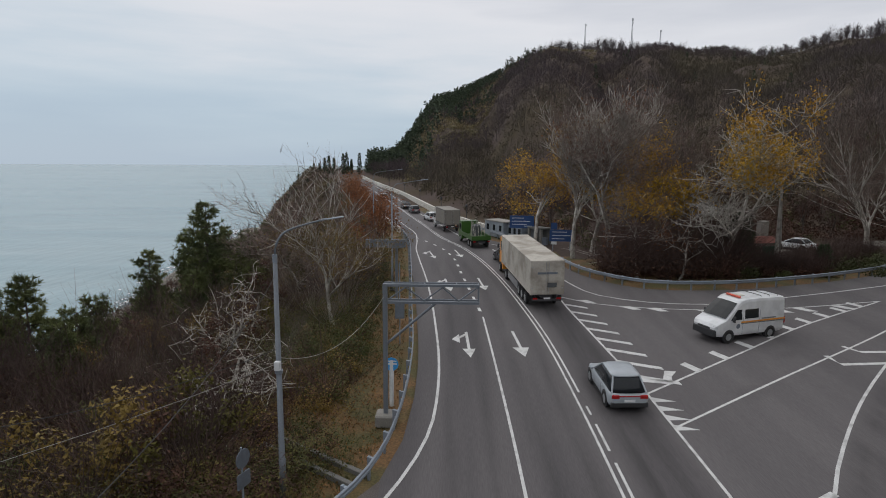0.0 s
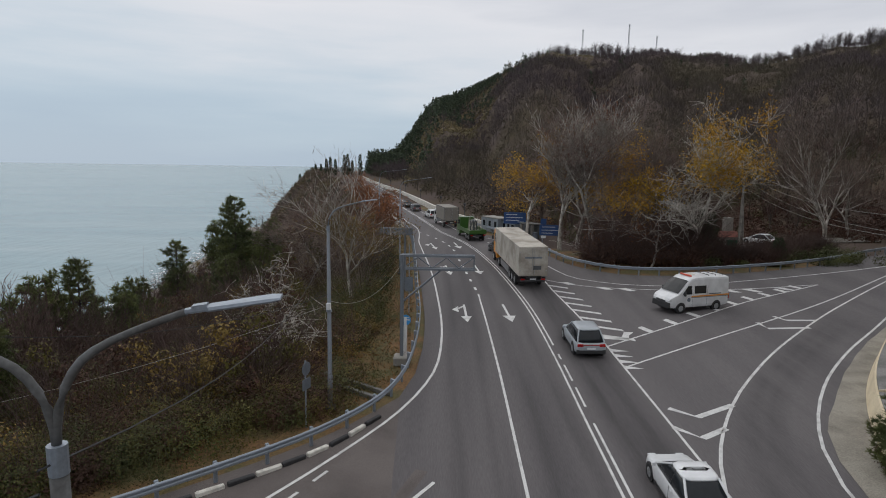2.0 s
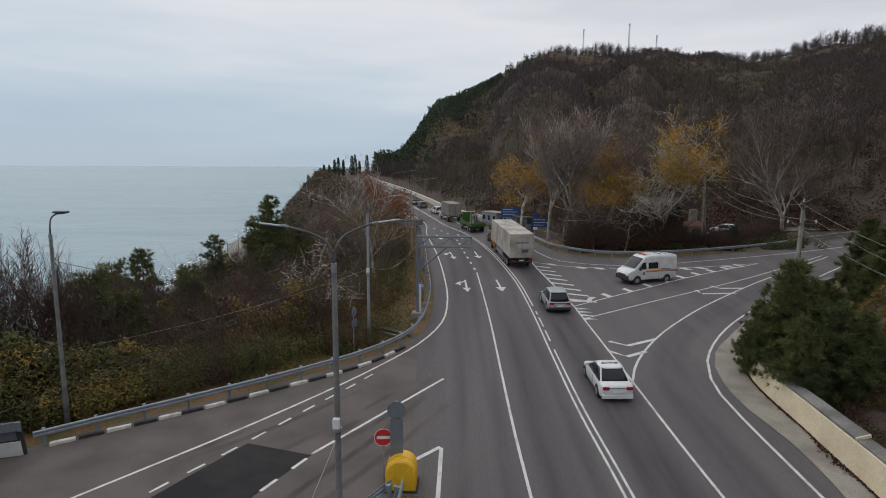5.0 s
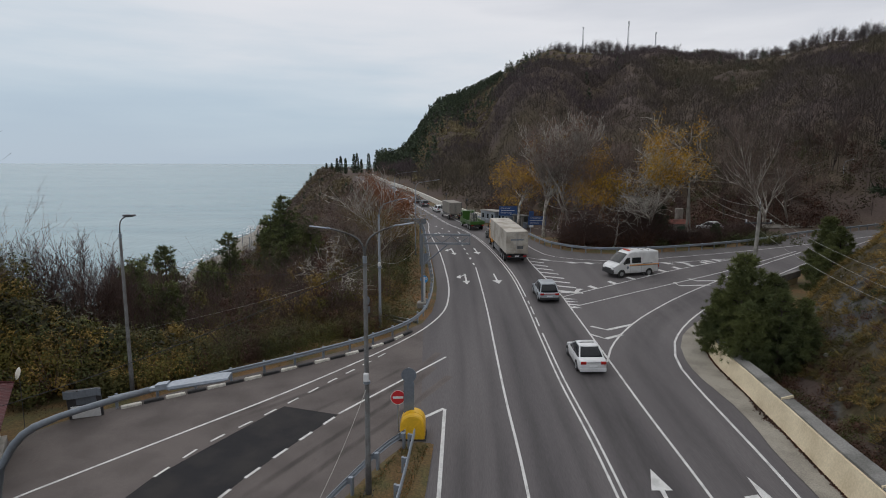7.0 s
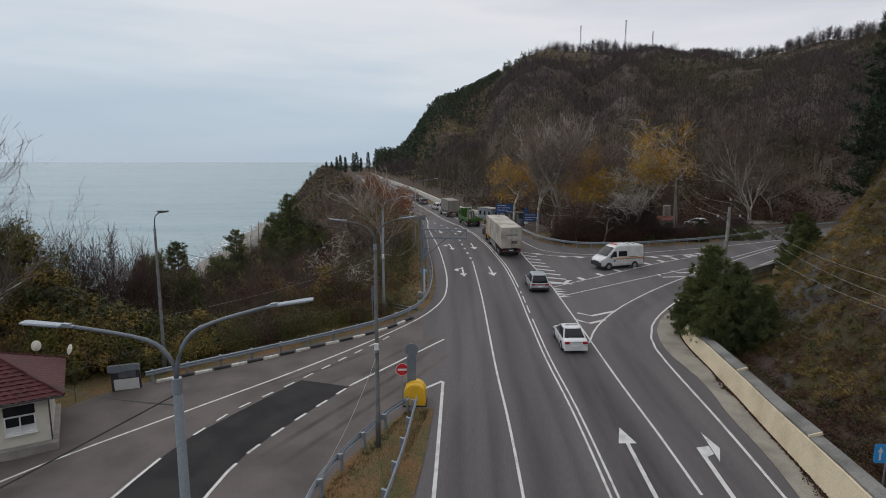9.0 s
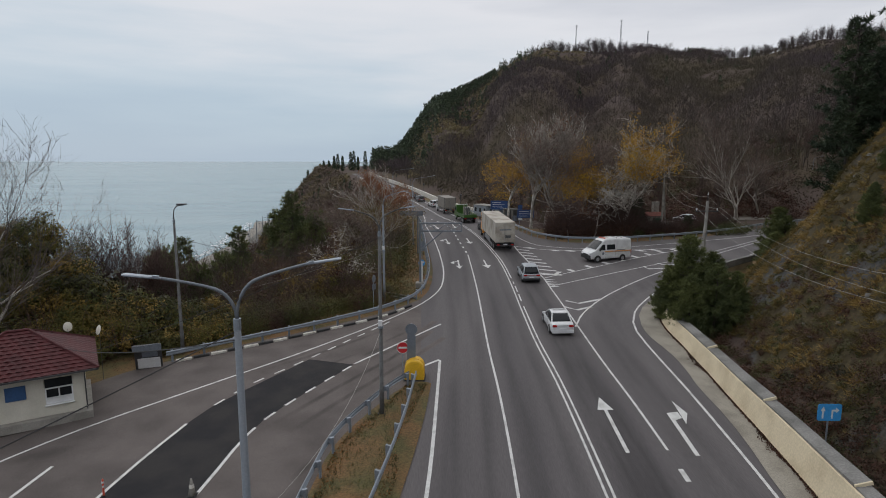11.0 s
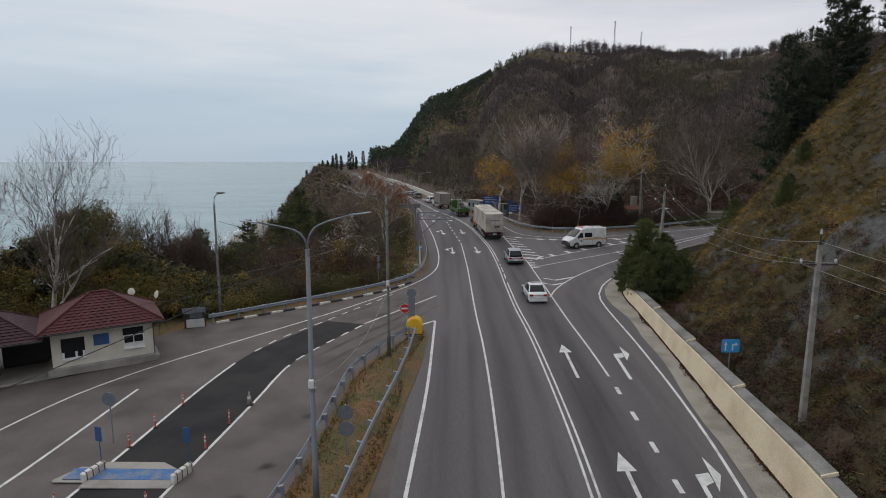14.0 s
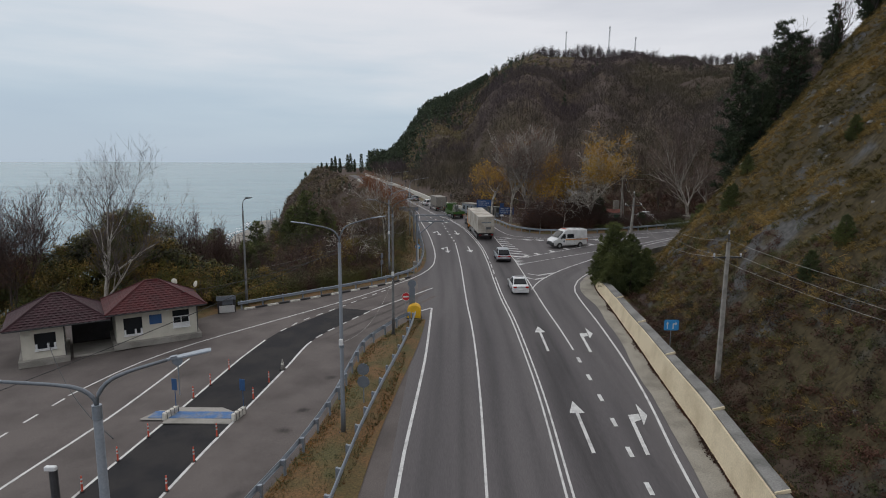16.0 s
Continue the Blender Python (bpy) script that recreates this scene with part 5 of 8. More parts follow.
    if ridge > 0.05:
        part("ridge_cap", Geo().tube([r0 + Vector((0, 0, 0.04)), r1 + Vector((0, 0, 0.04))], 0.08, 6), roof_mat, roof)
    part("gutter", Geo().box(((rx0 + rx1) / 2, ry0 - 0.04, eave - 0.01), (roof_w, 0.09, 0.08)), M_DARKSTEEL, b, "dark gutter")
    return b


FRONT = 33.5
b1 = booth(-19.2, -4.95, FRONT, 5.6, 4.6, "cream sided checkpoint booth with a red-brown hipped roof", M_TILE, 6.9, 5.9, 0.0,
           [(-1.75, -0.55, 0.75, 2.1, "sliding"), (-5.1, -3.85, 0.62, 2.05, "open")])
part("notice_board", Geo().box((-2.95, -0.04, 1.62), (0.85, 0.04, 0.72), b=0.01), M_BLUE_DARK, b1, "dark blue notice board")
part("flood_lamp", Geo().box((-2.1, -0.2, 2.3), (0.2, 0.16, 0.14), b=0.02), M_WHITE, b1, "small white flood lamp")
b2 = booth(-26.45, -9.95, FRONT, 2.5, 4.4, "cream sided checkpoint booth with a purple-brown hipped roof", M_TILE_DARK, 6.3, 5.6, 0.95,
           [(-1.75, -0.5, 0.75, 2.05, "plain")], sill=True)
pas = thing("passage_floor", upright(-25.0, -8.35, FRONT), "concrete floor slab of the covered passage between the booths", "slab")
part("slab", Geo().box((0, 1.2, 0.06), (3.3, 3.4, 0.12), b=0.02), M_CONCRETE, pas)
part("rear_screen", Geo().box((0, 3.6, 1.2), (3.3, 0.08, 2.4)), M_DARKSTEEL, pas, "dark rear screen")
for k, (x, y, z) in enumerate(((-21.3, -0.3, 3.15), (-23.0, -0.4, 3.4))):
    dish = thing("satellite_dish", upright(x, y, -30 + 60 * k), "small white satellite dish on a bracket by the booth roof", "satellite dish", "dishes")
    rings = []
    for t in (0.01, 0.10, 0.20, 0.28):
        rings.append([(t * math.cos(a) * 0.86, 0.9 * t * t + 0.35 * t * math.sin(a), z + t * math.sin(a)) for a in (2 * math.pi * q / 16 for q in range(16))])
    part("reflector", Geo().loft(rings, caps=False), M_SIDING, dish, soft=True)
    part("pole", Geo().tube([(0, 0.12, 0), (0, 0.12, z - 0.1), (0, 0.03, z)], 0.016, 6), M_DARKSTEEL, dish)
    part("feed_arm", Geo().tube([(0, 0.0, z - 0.24), (0, -0.3, z - 0.06)], 0.012, 6), M_DARKSTEEL, dish)
ext = thing("fire_point", upright(-29.1, -9.3, FRONT), "red fire-fighting stand beside the booth", "fire point")
part("drum", Geo().tube([(0, 0, 0), (0, 0, 0.85)], 0.35, 12), M_DULLRED, ext)
part("panel", Geo().box((0.1, 0.3, 1.4), (0.7, 0.08, 0.9), b=0.01), M_DULLRED, ext)


# ---- utility poles and wires ----
def power_pole(x, y, h, lean=(0, 0), label="", brace=None, cross=1.5, material=None, turn=0):
    s = thing("power_pole", upright(x, y, turn), label, "utility pole")
    tx, ty = lean
    part("pole", Geo().loft([[Vector((tx * t + a * r, ty * t + b * r, h * t - 0.3 * (1 - t))) for a, b in ((-1, -.8), (1, -.8), (1, .8), (-1, .8))] for t, r in ((0, .14), (1, .09))]), material or M_POLE_CONC, s)
    c = Vector((tx * .9, ty * .9, h * .9))
    arm = part("crossarm", Geo().box(c, (cross, 0.09, 0.09)), M_DARKSTEEL, s)
    part("spike", Geo().tube([(tx, ty, h), (tx, ty, h + .5)], 0.04, 6), M_DARKSTEEL, s)
    for i in (-.46, .46):
        part("insulator", Geo().tube([c + Vector((i * cross, 0, 0.05)), c + Vector((i * cross, 0, 0.16)), c + Vector((i * cross, 0, 0.26))], [0.03, 0.07, 0.035], 8), M_LAMP_CLEAR, arm)
    part("insulator", Geo().tube([(tx, ty, h + .5), (tx, ty, h + .72)], [0.06, 0.035], 8), M_LAMP_CLEAR, s)
    if brace:
        part("brace_pole", Geo().tube([(brace[0], brace[1], -0.3), (tx * .85, ty * .85, h * .82)], 0.12, 8), material or M_POLE_CONC, s)
    return s


power_pole(17.05, -15.5, 8.9, (0.10, 0.12), "leaning concrete power pole with a steel crossarm below the cutting", cross=1.7)
power_pole(21.4, 15.9, 8.75, (0.15, 0), "concrete power pole with a raking brace beside the side road", (-0.75, -0.9), 1.9)
power_pole(32.6, 57.0, 9.0, (0, 0), "pair of old concrete power poles above the hill road", (0.9, 0.4), 1.6, turn=10)


def wire(a, b, sag, material=None, r=0.008, name="cable", label="thin sagging overhead cable"):
    a, b = Vector(a), Vector(b)
    pts = [a.lerp(b, t) - Vector((0, 0, sag * 4 * t * (1 - t))) for t in (k / 14 for k in range(15))]
    return solo(name, Geo().tube(pts, r, 4), material or M_WIRE, label, "cable", "overhead cables")


for dx in (-0.8, 0.0, 0.8):
    top = 0.45 if dx == 0 else -0.55
    a, b, c = Vector((17.15 + dx, -15.4, 8.55 + top)), Vector((21.55 + dx, 15.9, 9.45 + top)), Vector((32.6 + dx * .8, 57.0, 11.2 + top))
    wire(a, b, 1.4, M_WIRE_PALE)
    wire(b, c, 1.1, M_WIRE_PALE)
    wire(c, (62 + dx, 74, 13.0 + top), 1.3, M_WIRE_PALE)
    wire(a, (24 + dx, -48, 9.5 + top), 1.4, M_WIRE_PALE)
wire((-6.05, 16.4, 5.6), (-3.2, 22.4, 6.4), 0.9, M_WIRE_PALE, 0.010)
wire((-6.05, 16.4, 5.4), (-42, 3, 2.0), 2.2, M_WIRE_PALE, 0.009)
wire((-6.05, 16.4, 5.9), (-18.2, 4.3, 7.8), 1.2, M_WIRE, 0.012)
wire((-3.62, -5.44, 9.4), (-6.05, 16.4, 8.4), 1.2, M_WIRE, 0.010)
wire((-3.62, -5.44, 9.2), (-19.2, -3.8, 2.8), 0.3, M_WIRE, 0.014)
wire((-3.62, -5.44, 4.4), (-4.80, -21.0, 4.4), 1.0, M_WIRE_PALE, 0.008)
wire((-4.80, -21.0, 9.2), (-26, -40, 3.0), 0.7, M_WIRE, 0.014)
wire((-4.80, -21.0, 9.0), (-21.0, -4.0, 3.0), 0.3, M_WIRE, 0.014)
wire((-5.4, -39.6, 8.6), (-19, -22, 4.6), 0.6, M_WIRE, 0.014)

# ---- vehicles ----
def paint(name, color, rough=0.3):
    return mat(name, color, rough, 0, 0.04, 1.2, 6, 0, [c * 0.86 for c in color])


P_WHITE, P_SILVER, P_DARK = paint("white_car_paint", (0.66, 0.67, 0.68)), paint("silver_car_paint", (0.36, 0.39, 0.42)), paint("black_car_paint", (0.018, 0.018, 0.022), 0.2)
P_GREY, P_GREEN, P_BLUE = paint("grey_car_paint", (0.10, 0.105, 0.115)), paint("green_truck_paint", (0.045, 0.115, 0.022)), paint("blue_tarpaulin", (0.07, 0.20, 0.29), 0.7)
P_TARP, P_BOX, P_DIRTY = paint("grey_tarpaulin", (0.085, 0.09, 0.095), 0.75), paint("white_box_panels", (0.55, 0.58, 0.61), 0.5), mat("dirty_trailer_tarpaulin", (0.44, 0.41, 0.36), 0.7, 0, 0.10, 0.7, 6, 0, (0.27, 0.24, 0.20))
P_ORANGE = paint("orange_stripe", (0.75, 0.30, 0.03), 0.4)
M_RIM = mat("alloy_rim", (0.35, 0.36, 0.37), 0.35, 0.6, 0.1, 3, 10)
M_BLACKPLASTIC = mat("black_plastic", (0.03, 0.03, 0.032), 0.6, 0, 0.1, 3, 10)


def wheel(parent, x, y, r, w=0.2, dual=False):
    s = 1 if x > 0 else -1
    prof = [(-w / 2, r * .62), (-w / 2, r * .93), (-w * .38, r), (w * .38, r), (w / 2, r * .93), (w / 2, r * .62)]
    g = Geo()
    rings = []
    for a, rr in prof:
        rings.append([(x + a * s, y + rr * math.cos(t), r + rr * math.sin(t)) for t in (2 * math.pi * k / 18 for k in range(18))])
    g.loft(rings if s < 0 else rings, caps=True)
    wh = part("wheel", g, M_RUBBER, parent)
    g = Geo()
    for k in range(5):
        a = 2 * math.pi * k / 5
        g.box((0, 0, 0), (0.02, r * .2, r * .5), Matrix.Translation((x + s * (w / 2 + .008), y, r)) @ Matrix.Rotation(a, 4, "X") @ Matrix.Translation((0, 0, r * .3)))
    g.tube([(x + s * (w / 2 - .03), y, r), (x + s * (w / 2 + .012), y, r)], r * 0.2, 12)
    g.tube([(x + s * (w / 2 - .05), y, r), (x + s * (w / 2 + .002), y, r)], [r * .58, r * .62], 18)
    part("rim", g, M_RIM, wh)
    return wh


def car(at, length, width, height, body, label, kind="sedan", roof_mat=None):
    """A car heading along +y; its base is at the middle of the wheels."""
    c = thing("car", at, label, "car")
    L, w = length / 2, width / 2
    belt = height * 0.62 if kind != "suv" else height * 0.60
    low = 0.22 if kind != "suv" else 0.30
    nose = belt * (0.80 if kind != "suv" else 0.86)
    tail = belt * (1.02 if kind == "sedan" else 1.0)
    st = [(-L, .76, low + .18, tail * .78), (-L + .04, .88, low + .07, tail * .90), (-L + .14, .95, low, tail * .965), (-L + .42, .99, low - .03, tail), (-L * .3, 1.0, low - .04, belt),
          (0, 1.0, low - .04, belt), (L * .32, 1.0, low - .04, belt * .985), (L * .5, .995, low - .04, belt * .95), (L * .72, .975, low - .02, nose * 1.02), (L - .25, .92, low, nose * .95),
          (L - .08, .83, low + .04, nose * .82), (L, .68, low + .13, nose * .66)]
    rings = []
    for y, k, zb, zt in st:
        x, q = w * k, zt - zb
        half = [(.62, zb - .01), (.86, zb), (.955, zb + .07 * q), (.99, zb + .25 * q), (1.0, zb + .52 * q), (.985, zb + .78 * q), (.95, zb + .92 * q), (.86, zt - .005), (.6, zt + .012), (.25, zt + .02)]
        rings.append([(x * a, y, z) for a, z in half] + [(-x * a, y, z) for a, z in half[::-1]])
    part("body", Geo().loft(rings), body, c, soft=True)
    y0, y1, y2, y3 = {"sedan": (-L + .48, -L + 1.22, L * .02, L * .50), "hatch": (-L + .10, -L + .60, L * .06, L * .50), "suv": (-L + .12, -L + .66, L * .05, L * .48)}[kind]
    zt = height - 0.02

    def plan(hw, ya, yb, z, bow):
        """A rounded plan outline of the cabin at one height."""
        ym = (ya + yb) / 2
        pts = [(.0, ya - bow), (.6, ya - bow * .7), (.92, ya + .06), (1.0, ya + .26), (1.01, ym), (1.0, yb - .26), (.92, yb - .06), (.6, yb + bow * .7), (.0, yb + bow)]
        return [(hw * a, b, z) for a, b in pts] + [(-hw * a, b, z) for a, b in pts[-2:0:-1]]
    lv = []
    for t in (0, .35, .7, 1.0):
        lv.append(plan(w * (.93 - .20 * t ** 1.25), y0 + (y1 - y0) * t ** 1.1, y3 + (y2 - y3) * t ** 1.1, belt - .03 + (zt - .05 - belt + .03) * t, .06))
    part("glasshouse", Geo().loft(lv), M_GLASS, c, "dark tinted windows", True)
    base = [(-w * .86, y0 + .03, belt - .03), (w * .86, y0 + .03, belt - .03), (w * .88, y3 - .03, belt - .05), (-w * .88, y3 - .03, belt - .05)]
    top = [(-w * .67, y1 + .03, zt - .05), (w * .67, y1 + .03, zt - .05), (w * .67, y2 - .03, zt - .05), (-w * .67, y2 - .03, zt - .05)]
    ym = (y1 + y2) / 2
    part("roof", Geo().loft([plan(w * .735, y1 - .07, y2 + .06, zt - .075, .05), plan(w * .73, y1 - .05, y2 + .05, zt - .03, .05), plan(w * .66, y1 + .06, y2 - .06, zt + .005, .03), plan(w * .4, y1 + .35, y2 - .35, zt + .028, .02)]), roof_mat or body, c, soft=True)
    for s in (-1, 1):
        for (a, b) in ((base[0], top[0]), (base[3], top[3])):
            A, B = Vector((abs(a[0]) * s, a[1], a[2])), Vector((abs(b[0]) * s, b[1], b[2]))
            part("pillar", Geo().tube([A, B], 0.05, 5), body, c)
        mid = (y1 + y2) / 2 + .05
        part("pillar", Geo().tube([(s * w * .91, mid, belt), (s * w * .70, mid, zt - .04)], 0.045, 5), M_BLACKPLASTIC, c)
        part("mirror", Geo().box((s * (w + .07), y3 - .25, belt + .03), (.16, .1, .13), b=.03), body, c)
        part("tail_lamp", Geo().box((s * w * .70, -L + .02, tail * .82), (w * .38, .10, .16), b=.02), M_LAMP_RED, c)
        part("headlamp", Geo().box((s * w * .62, L - .10, nose * .80), (w * .36, .14, .13), b=.02), M_LAMP_CLEAR, c)
        part("sill_trim", Geo().box((s * (w * .985), 0, low + .02), (.03, length * .42, .07)), M_BLACKPLASTIC, c)
        part("door_seam", Geo().box((s * (w * 1.0), mid, belt * .66), (.012, .015, belt * .5)), M_BLACKPLASTIC, c)
        part("door_handle", Geo().box((s * (w + .01), mid - .18, belt * .84), (.03, .16, .03)), body, c)
    part("rear_bumper", Geo().box((0, -L + .06, low + .12), (width * .93, .16, .22), b=.04), body if kind == "sedan" else M_BLACKPLASTIC, c)
    part("number_plate", Geo().box((0, -L - .005, tail * .62), (.5, .02, .11)), M_WHITE, c)
    part("rear_strip", Geo().box((0, -L + .005, tail * .84), (width * .5, .03, .05)), M_LAMP_RED if kind == "suv" else M_RIM, c)
    r = 0.30 if kind != "suv" else 0.35
    for s in (-1, 1):
        for y in (-L * .60, L * .64):
            part("wheel_arch", Geo().tube([(s * (w - .2), y, r + .02), (s * (w + .004), y, r + .02)], r * 1.2, 18), M_BLACKPLASTIC, c)
            wheel(c, s * (w - .085), y, r)
    return c


def on_road(x, y, heading=0.0, h=0.0):
    return pose(x, y, G(x, y) + h, 1.4, -0.9, heading)


def box_body(c, w, y0, y1, z0, z1, body, name="box", rim=None, roof=None):
    b = part(name, Geo().box((0, (y0 + y1) / 2, (z0 + z1) / 2), (w, y1 - y0, z1 - z0), b=.03), body, c)
    for s in (-1, 1):
        part("edge_rail", Geo().box((s * (w / 2 + .004), (y0 + y1) / 2, z1 - .05), (.03, y1 - y0, .09)), rim or M_RIM, b)
        part("edge_rail", Geo().box((s * (w / 2 + .004), (y0 + y1) / 2, z0 + .05), (.03, y1 - y0, .10)), rim or M_RIM, b)
        part("corner_post", Geo().box((s * (w / 2 - .02), y0 - .012, (z0 + z1) / 2), (.09, .04, z1 - z0)), rim or M_RIM, b)
    if roof:
        part("roof_sheet", Geo().box((0, (y0 + y1) / 2, z1 + .012), (w * .62, (y1 - y0) * .98, .02)), roof, b)
    return b


def cab_part(c, w, y0, y1, h, body, z0=.45):
    prof = [(y0, z0), (y1 - .05, z0), (y1, z0 + .35), (y1 - .06, h * .55), (y1 - .42, h * .97), (y1 - .7, h), (y0, h)]
    g = Geo()
    g.loft([[(x, y, z) for y, z in prof] for x in (-w / 2 + .05, -w / 2, w / 2, w / 2 - .05)][1:3])
    cab = part("cab", g, body, c)
    part("windscreen", Geo().poly([(-w * .44, y1 - .03 + .02, h * .57), (w * .44, y1 - .03 + .02, h * .57), (w * .41, y1 - .38, h * .93), (-w * .41, y1 - .38, h * .93)]), M_GLASS, cab)
    for s in (-1, 1):
        part("side_window", Geo().box((s * (w / 2 + .003), (y0 + y1) / 2 - .1, h * .74), (.012, (y1 - y0) * .55, h * .27)), M_GLASS, cab)
        part("mirror", Geo().box((s * (w / 2 + .20), y1 - .45, h * .72), (.20, .12, .42), b=.04), M_BLACKPLASTIC, cab)
    return cab


def lorry(at, label, w, y0, y1, z0, z1, cab_h, cab_len, body, cabm, wheels, r=.42, rim=None, roof=None, doors=True, name="truck"):
    c = thing(name, at, label, "truck")
    part("chassis", Geo().box((0, (y0 + y1) / 2 + .5, z0 - .18), (.9, y1 - y0 + .6, .22)), M_DARKSTEEL, c)
    b = box_body(c, w, y0, y1, z0, z1, body, rim=rim, roof=roof)
    cab_part(c, min(w, 2.2) * .97, y1 + .12, y1 + .12 + cab_len, cab_h, cabm)
    for y in wheels:
        for s in (-1, 1):
            wheel(c, s * (w / 2 - .16), y, r, .26)
    part("bumper", Geo().box((0, y0 + .08, z0 - .42), (w * .9, .1, .14)), M_DARKSTEEL, c)
    for s in (-1, 1):
        part("tail_lamp", Geo().box((s * w * .36, y0 + .02, z0 - .30), (.34, .06, .12)), M_LAMP_RED, c)
        part("mudguard", Geo().box((s * (w / 2 - .16), y0 + .55, z0 - .42), (.3, .03, .45)), M_RUBBER, c)
    part("number_plate", Geo().box((0, y0 + .0, z0 - .28), (.5, .03, .11)), M_WHITE, c)
    if doors:
        for s in (-1, 1):
            d = part("rear_door", Geo().box((s * w * .245, y0 - .02, (z0 + z1) / 2), (w * .47, .03, z1 - z0 - .12), b=.008), body, c)
            part("lock_bar", Geo().tube([(s * .10, y0 - .05, z0 + .1), (s * .10, y0 - .05, z1 - .1)], .018, 6), M_RIM, d)
            part("hinge", Geo().box((s * w * .46, y0 - .05, z0 + .5), (.1, .03, .07)), M_RIM, d)
            part("hinge", Geo().box((s * w * .46, y0 - .05, z1 - .5), (.1, .03, .07)), M_RIM, d)
    return c


# the white service van parked on the striped island
van = thing("service_van", pose(18.0, 34.5, G(18.0, 34.5), 0.5, -1.6, 112.0), "white high-roof service van with an orange side stripe", "van")
# stations along the van: way forward, half width, floor, waist and roof heights
VAN = ((-2.95, 0.92, 0.52, 1.30, 2.52), (-2.88, 0.99, 0.42, 1.30, 2.62), (-2.4, 1.02, 0.36, 1.30, 2.67), (-0.8, 1.03, 0.36, 1.30, 2.70), (0.35, 1.03, 0.36, 1.30, 2.68), (0.72, 1.03, 0.36, 1.30, 2.60),
       (1.02, 1.03, 0.36, 1.30, 2.40), (1.42, 1.03, 0.36, 1.28, 2.04), (1.86, 1.02, 0.36, 1.24, 1.60), (2.02, 1.01, 0.36, 1.18, 1.43), (2.35, 0.98, 0.36, 1.08, 1.30), (2.60, 0.92, 0.38, 0.98, 1.14), (2.74, 0.80, 0.44, 0.86, 0.96))
rings = []
for y, w, z0, zw, z1 in VAN:
    lean = 1 - 0.10 * max(0.0, z1 - 1.3) / 1.4
    half = [(0.80, z0), (0.95, z0 + 0.05), (1.0, z0 + 0.25), (1.0, zw), (1 - (1 - lean) * 0.45, zw + (z1 - zw) * 0.45), (lean, z1 - 0.22 * min(1, (z1 - zw))), (lean * 0.93, z1 - 0.07 * min(1, (z1 - zw))), (lean * 0.78, z1 - 0.012), (0.3, z1)]
    rings.append([(w * a, y, z) for a, z in half] + [(-w * a, y, z) for a, z in half[::-1]])
vb = part("body", Geo().loft(rings), P_WHITE, van)
screen = [(1.99, 0.90, 1.49), (1.86, 0.90, 1.635), (1.42, 0.86, 2.075), (1.04, 0.80, 2.40)]
part("windscreen", Geo().loft([[(-w, y, z) for y, w, z in screen], [(-w * .5, y + .03, z + .03) for y, w, z in screen], [(w * .5, y + .03, z + .03) for y, w, z in screen], [(w, y, z) for y, w, z in screen]], caps=False, closed=False), M_GLASS, vb)
part("front_mask", Geo().box((0, 2.66, .62), (1.78, .26, .44), b=.06), M_BLACKPLASTIC, vb, "black plastic grille and bumper")
part("front_mask", Geo().box((0, 2.72, .86), (1.0, .10, .16), b=.03), M_BLACKPLASTIC, vb, "black plastic grille and bumper")
part("front_plate", Geo().box((0, 2.77, .60), (.5, .02, .11)), M_WHITE, vb)
part("rear_edge", Geo().box((0, -2.962, 1.5), (1.7, .03, 1.9)), M_BLACKPLASTIC, vb, "dark rear door seal")
part("roof_light", Geo().box((0, .55, 2.71), (1.1, .16, .10), b=.03), M_ORANGE, vb, "orange roof light bar")
part("roof_hatch", Geo().box((0, .05, 2.71), (.5, .4, .05), b=.02), M_SIDING, vb)
for y in (-1.0, -1.7, -2.4):
    part("roof_bar", Geo().tube([(-.72, y, 2.66), (-.70, y, 2.76), (.70, y, 2.76), (.72, y, 2.66)], .022, 6), M_BLACKPLASTIC, vb)
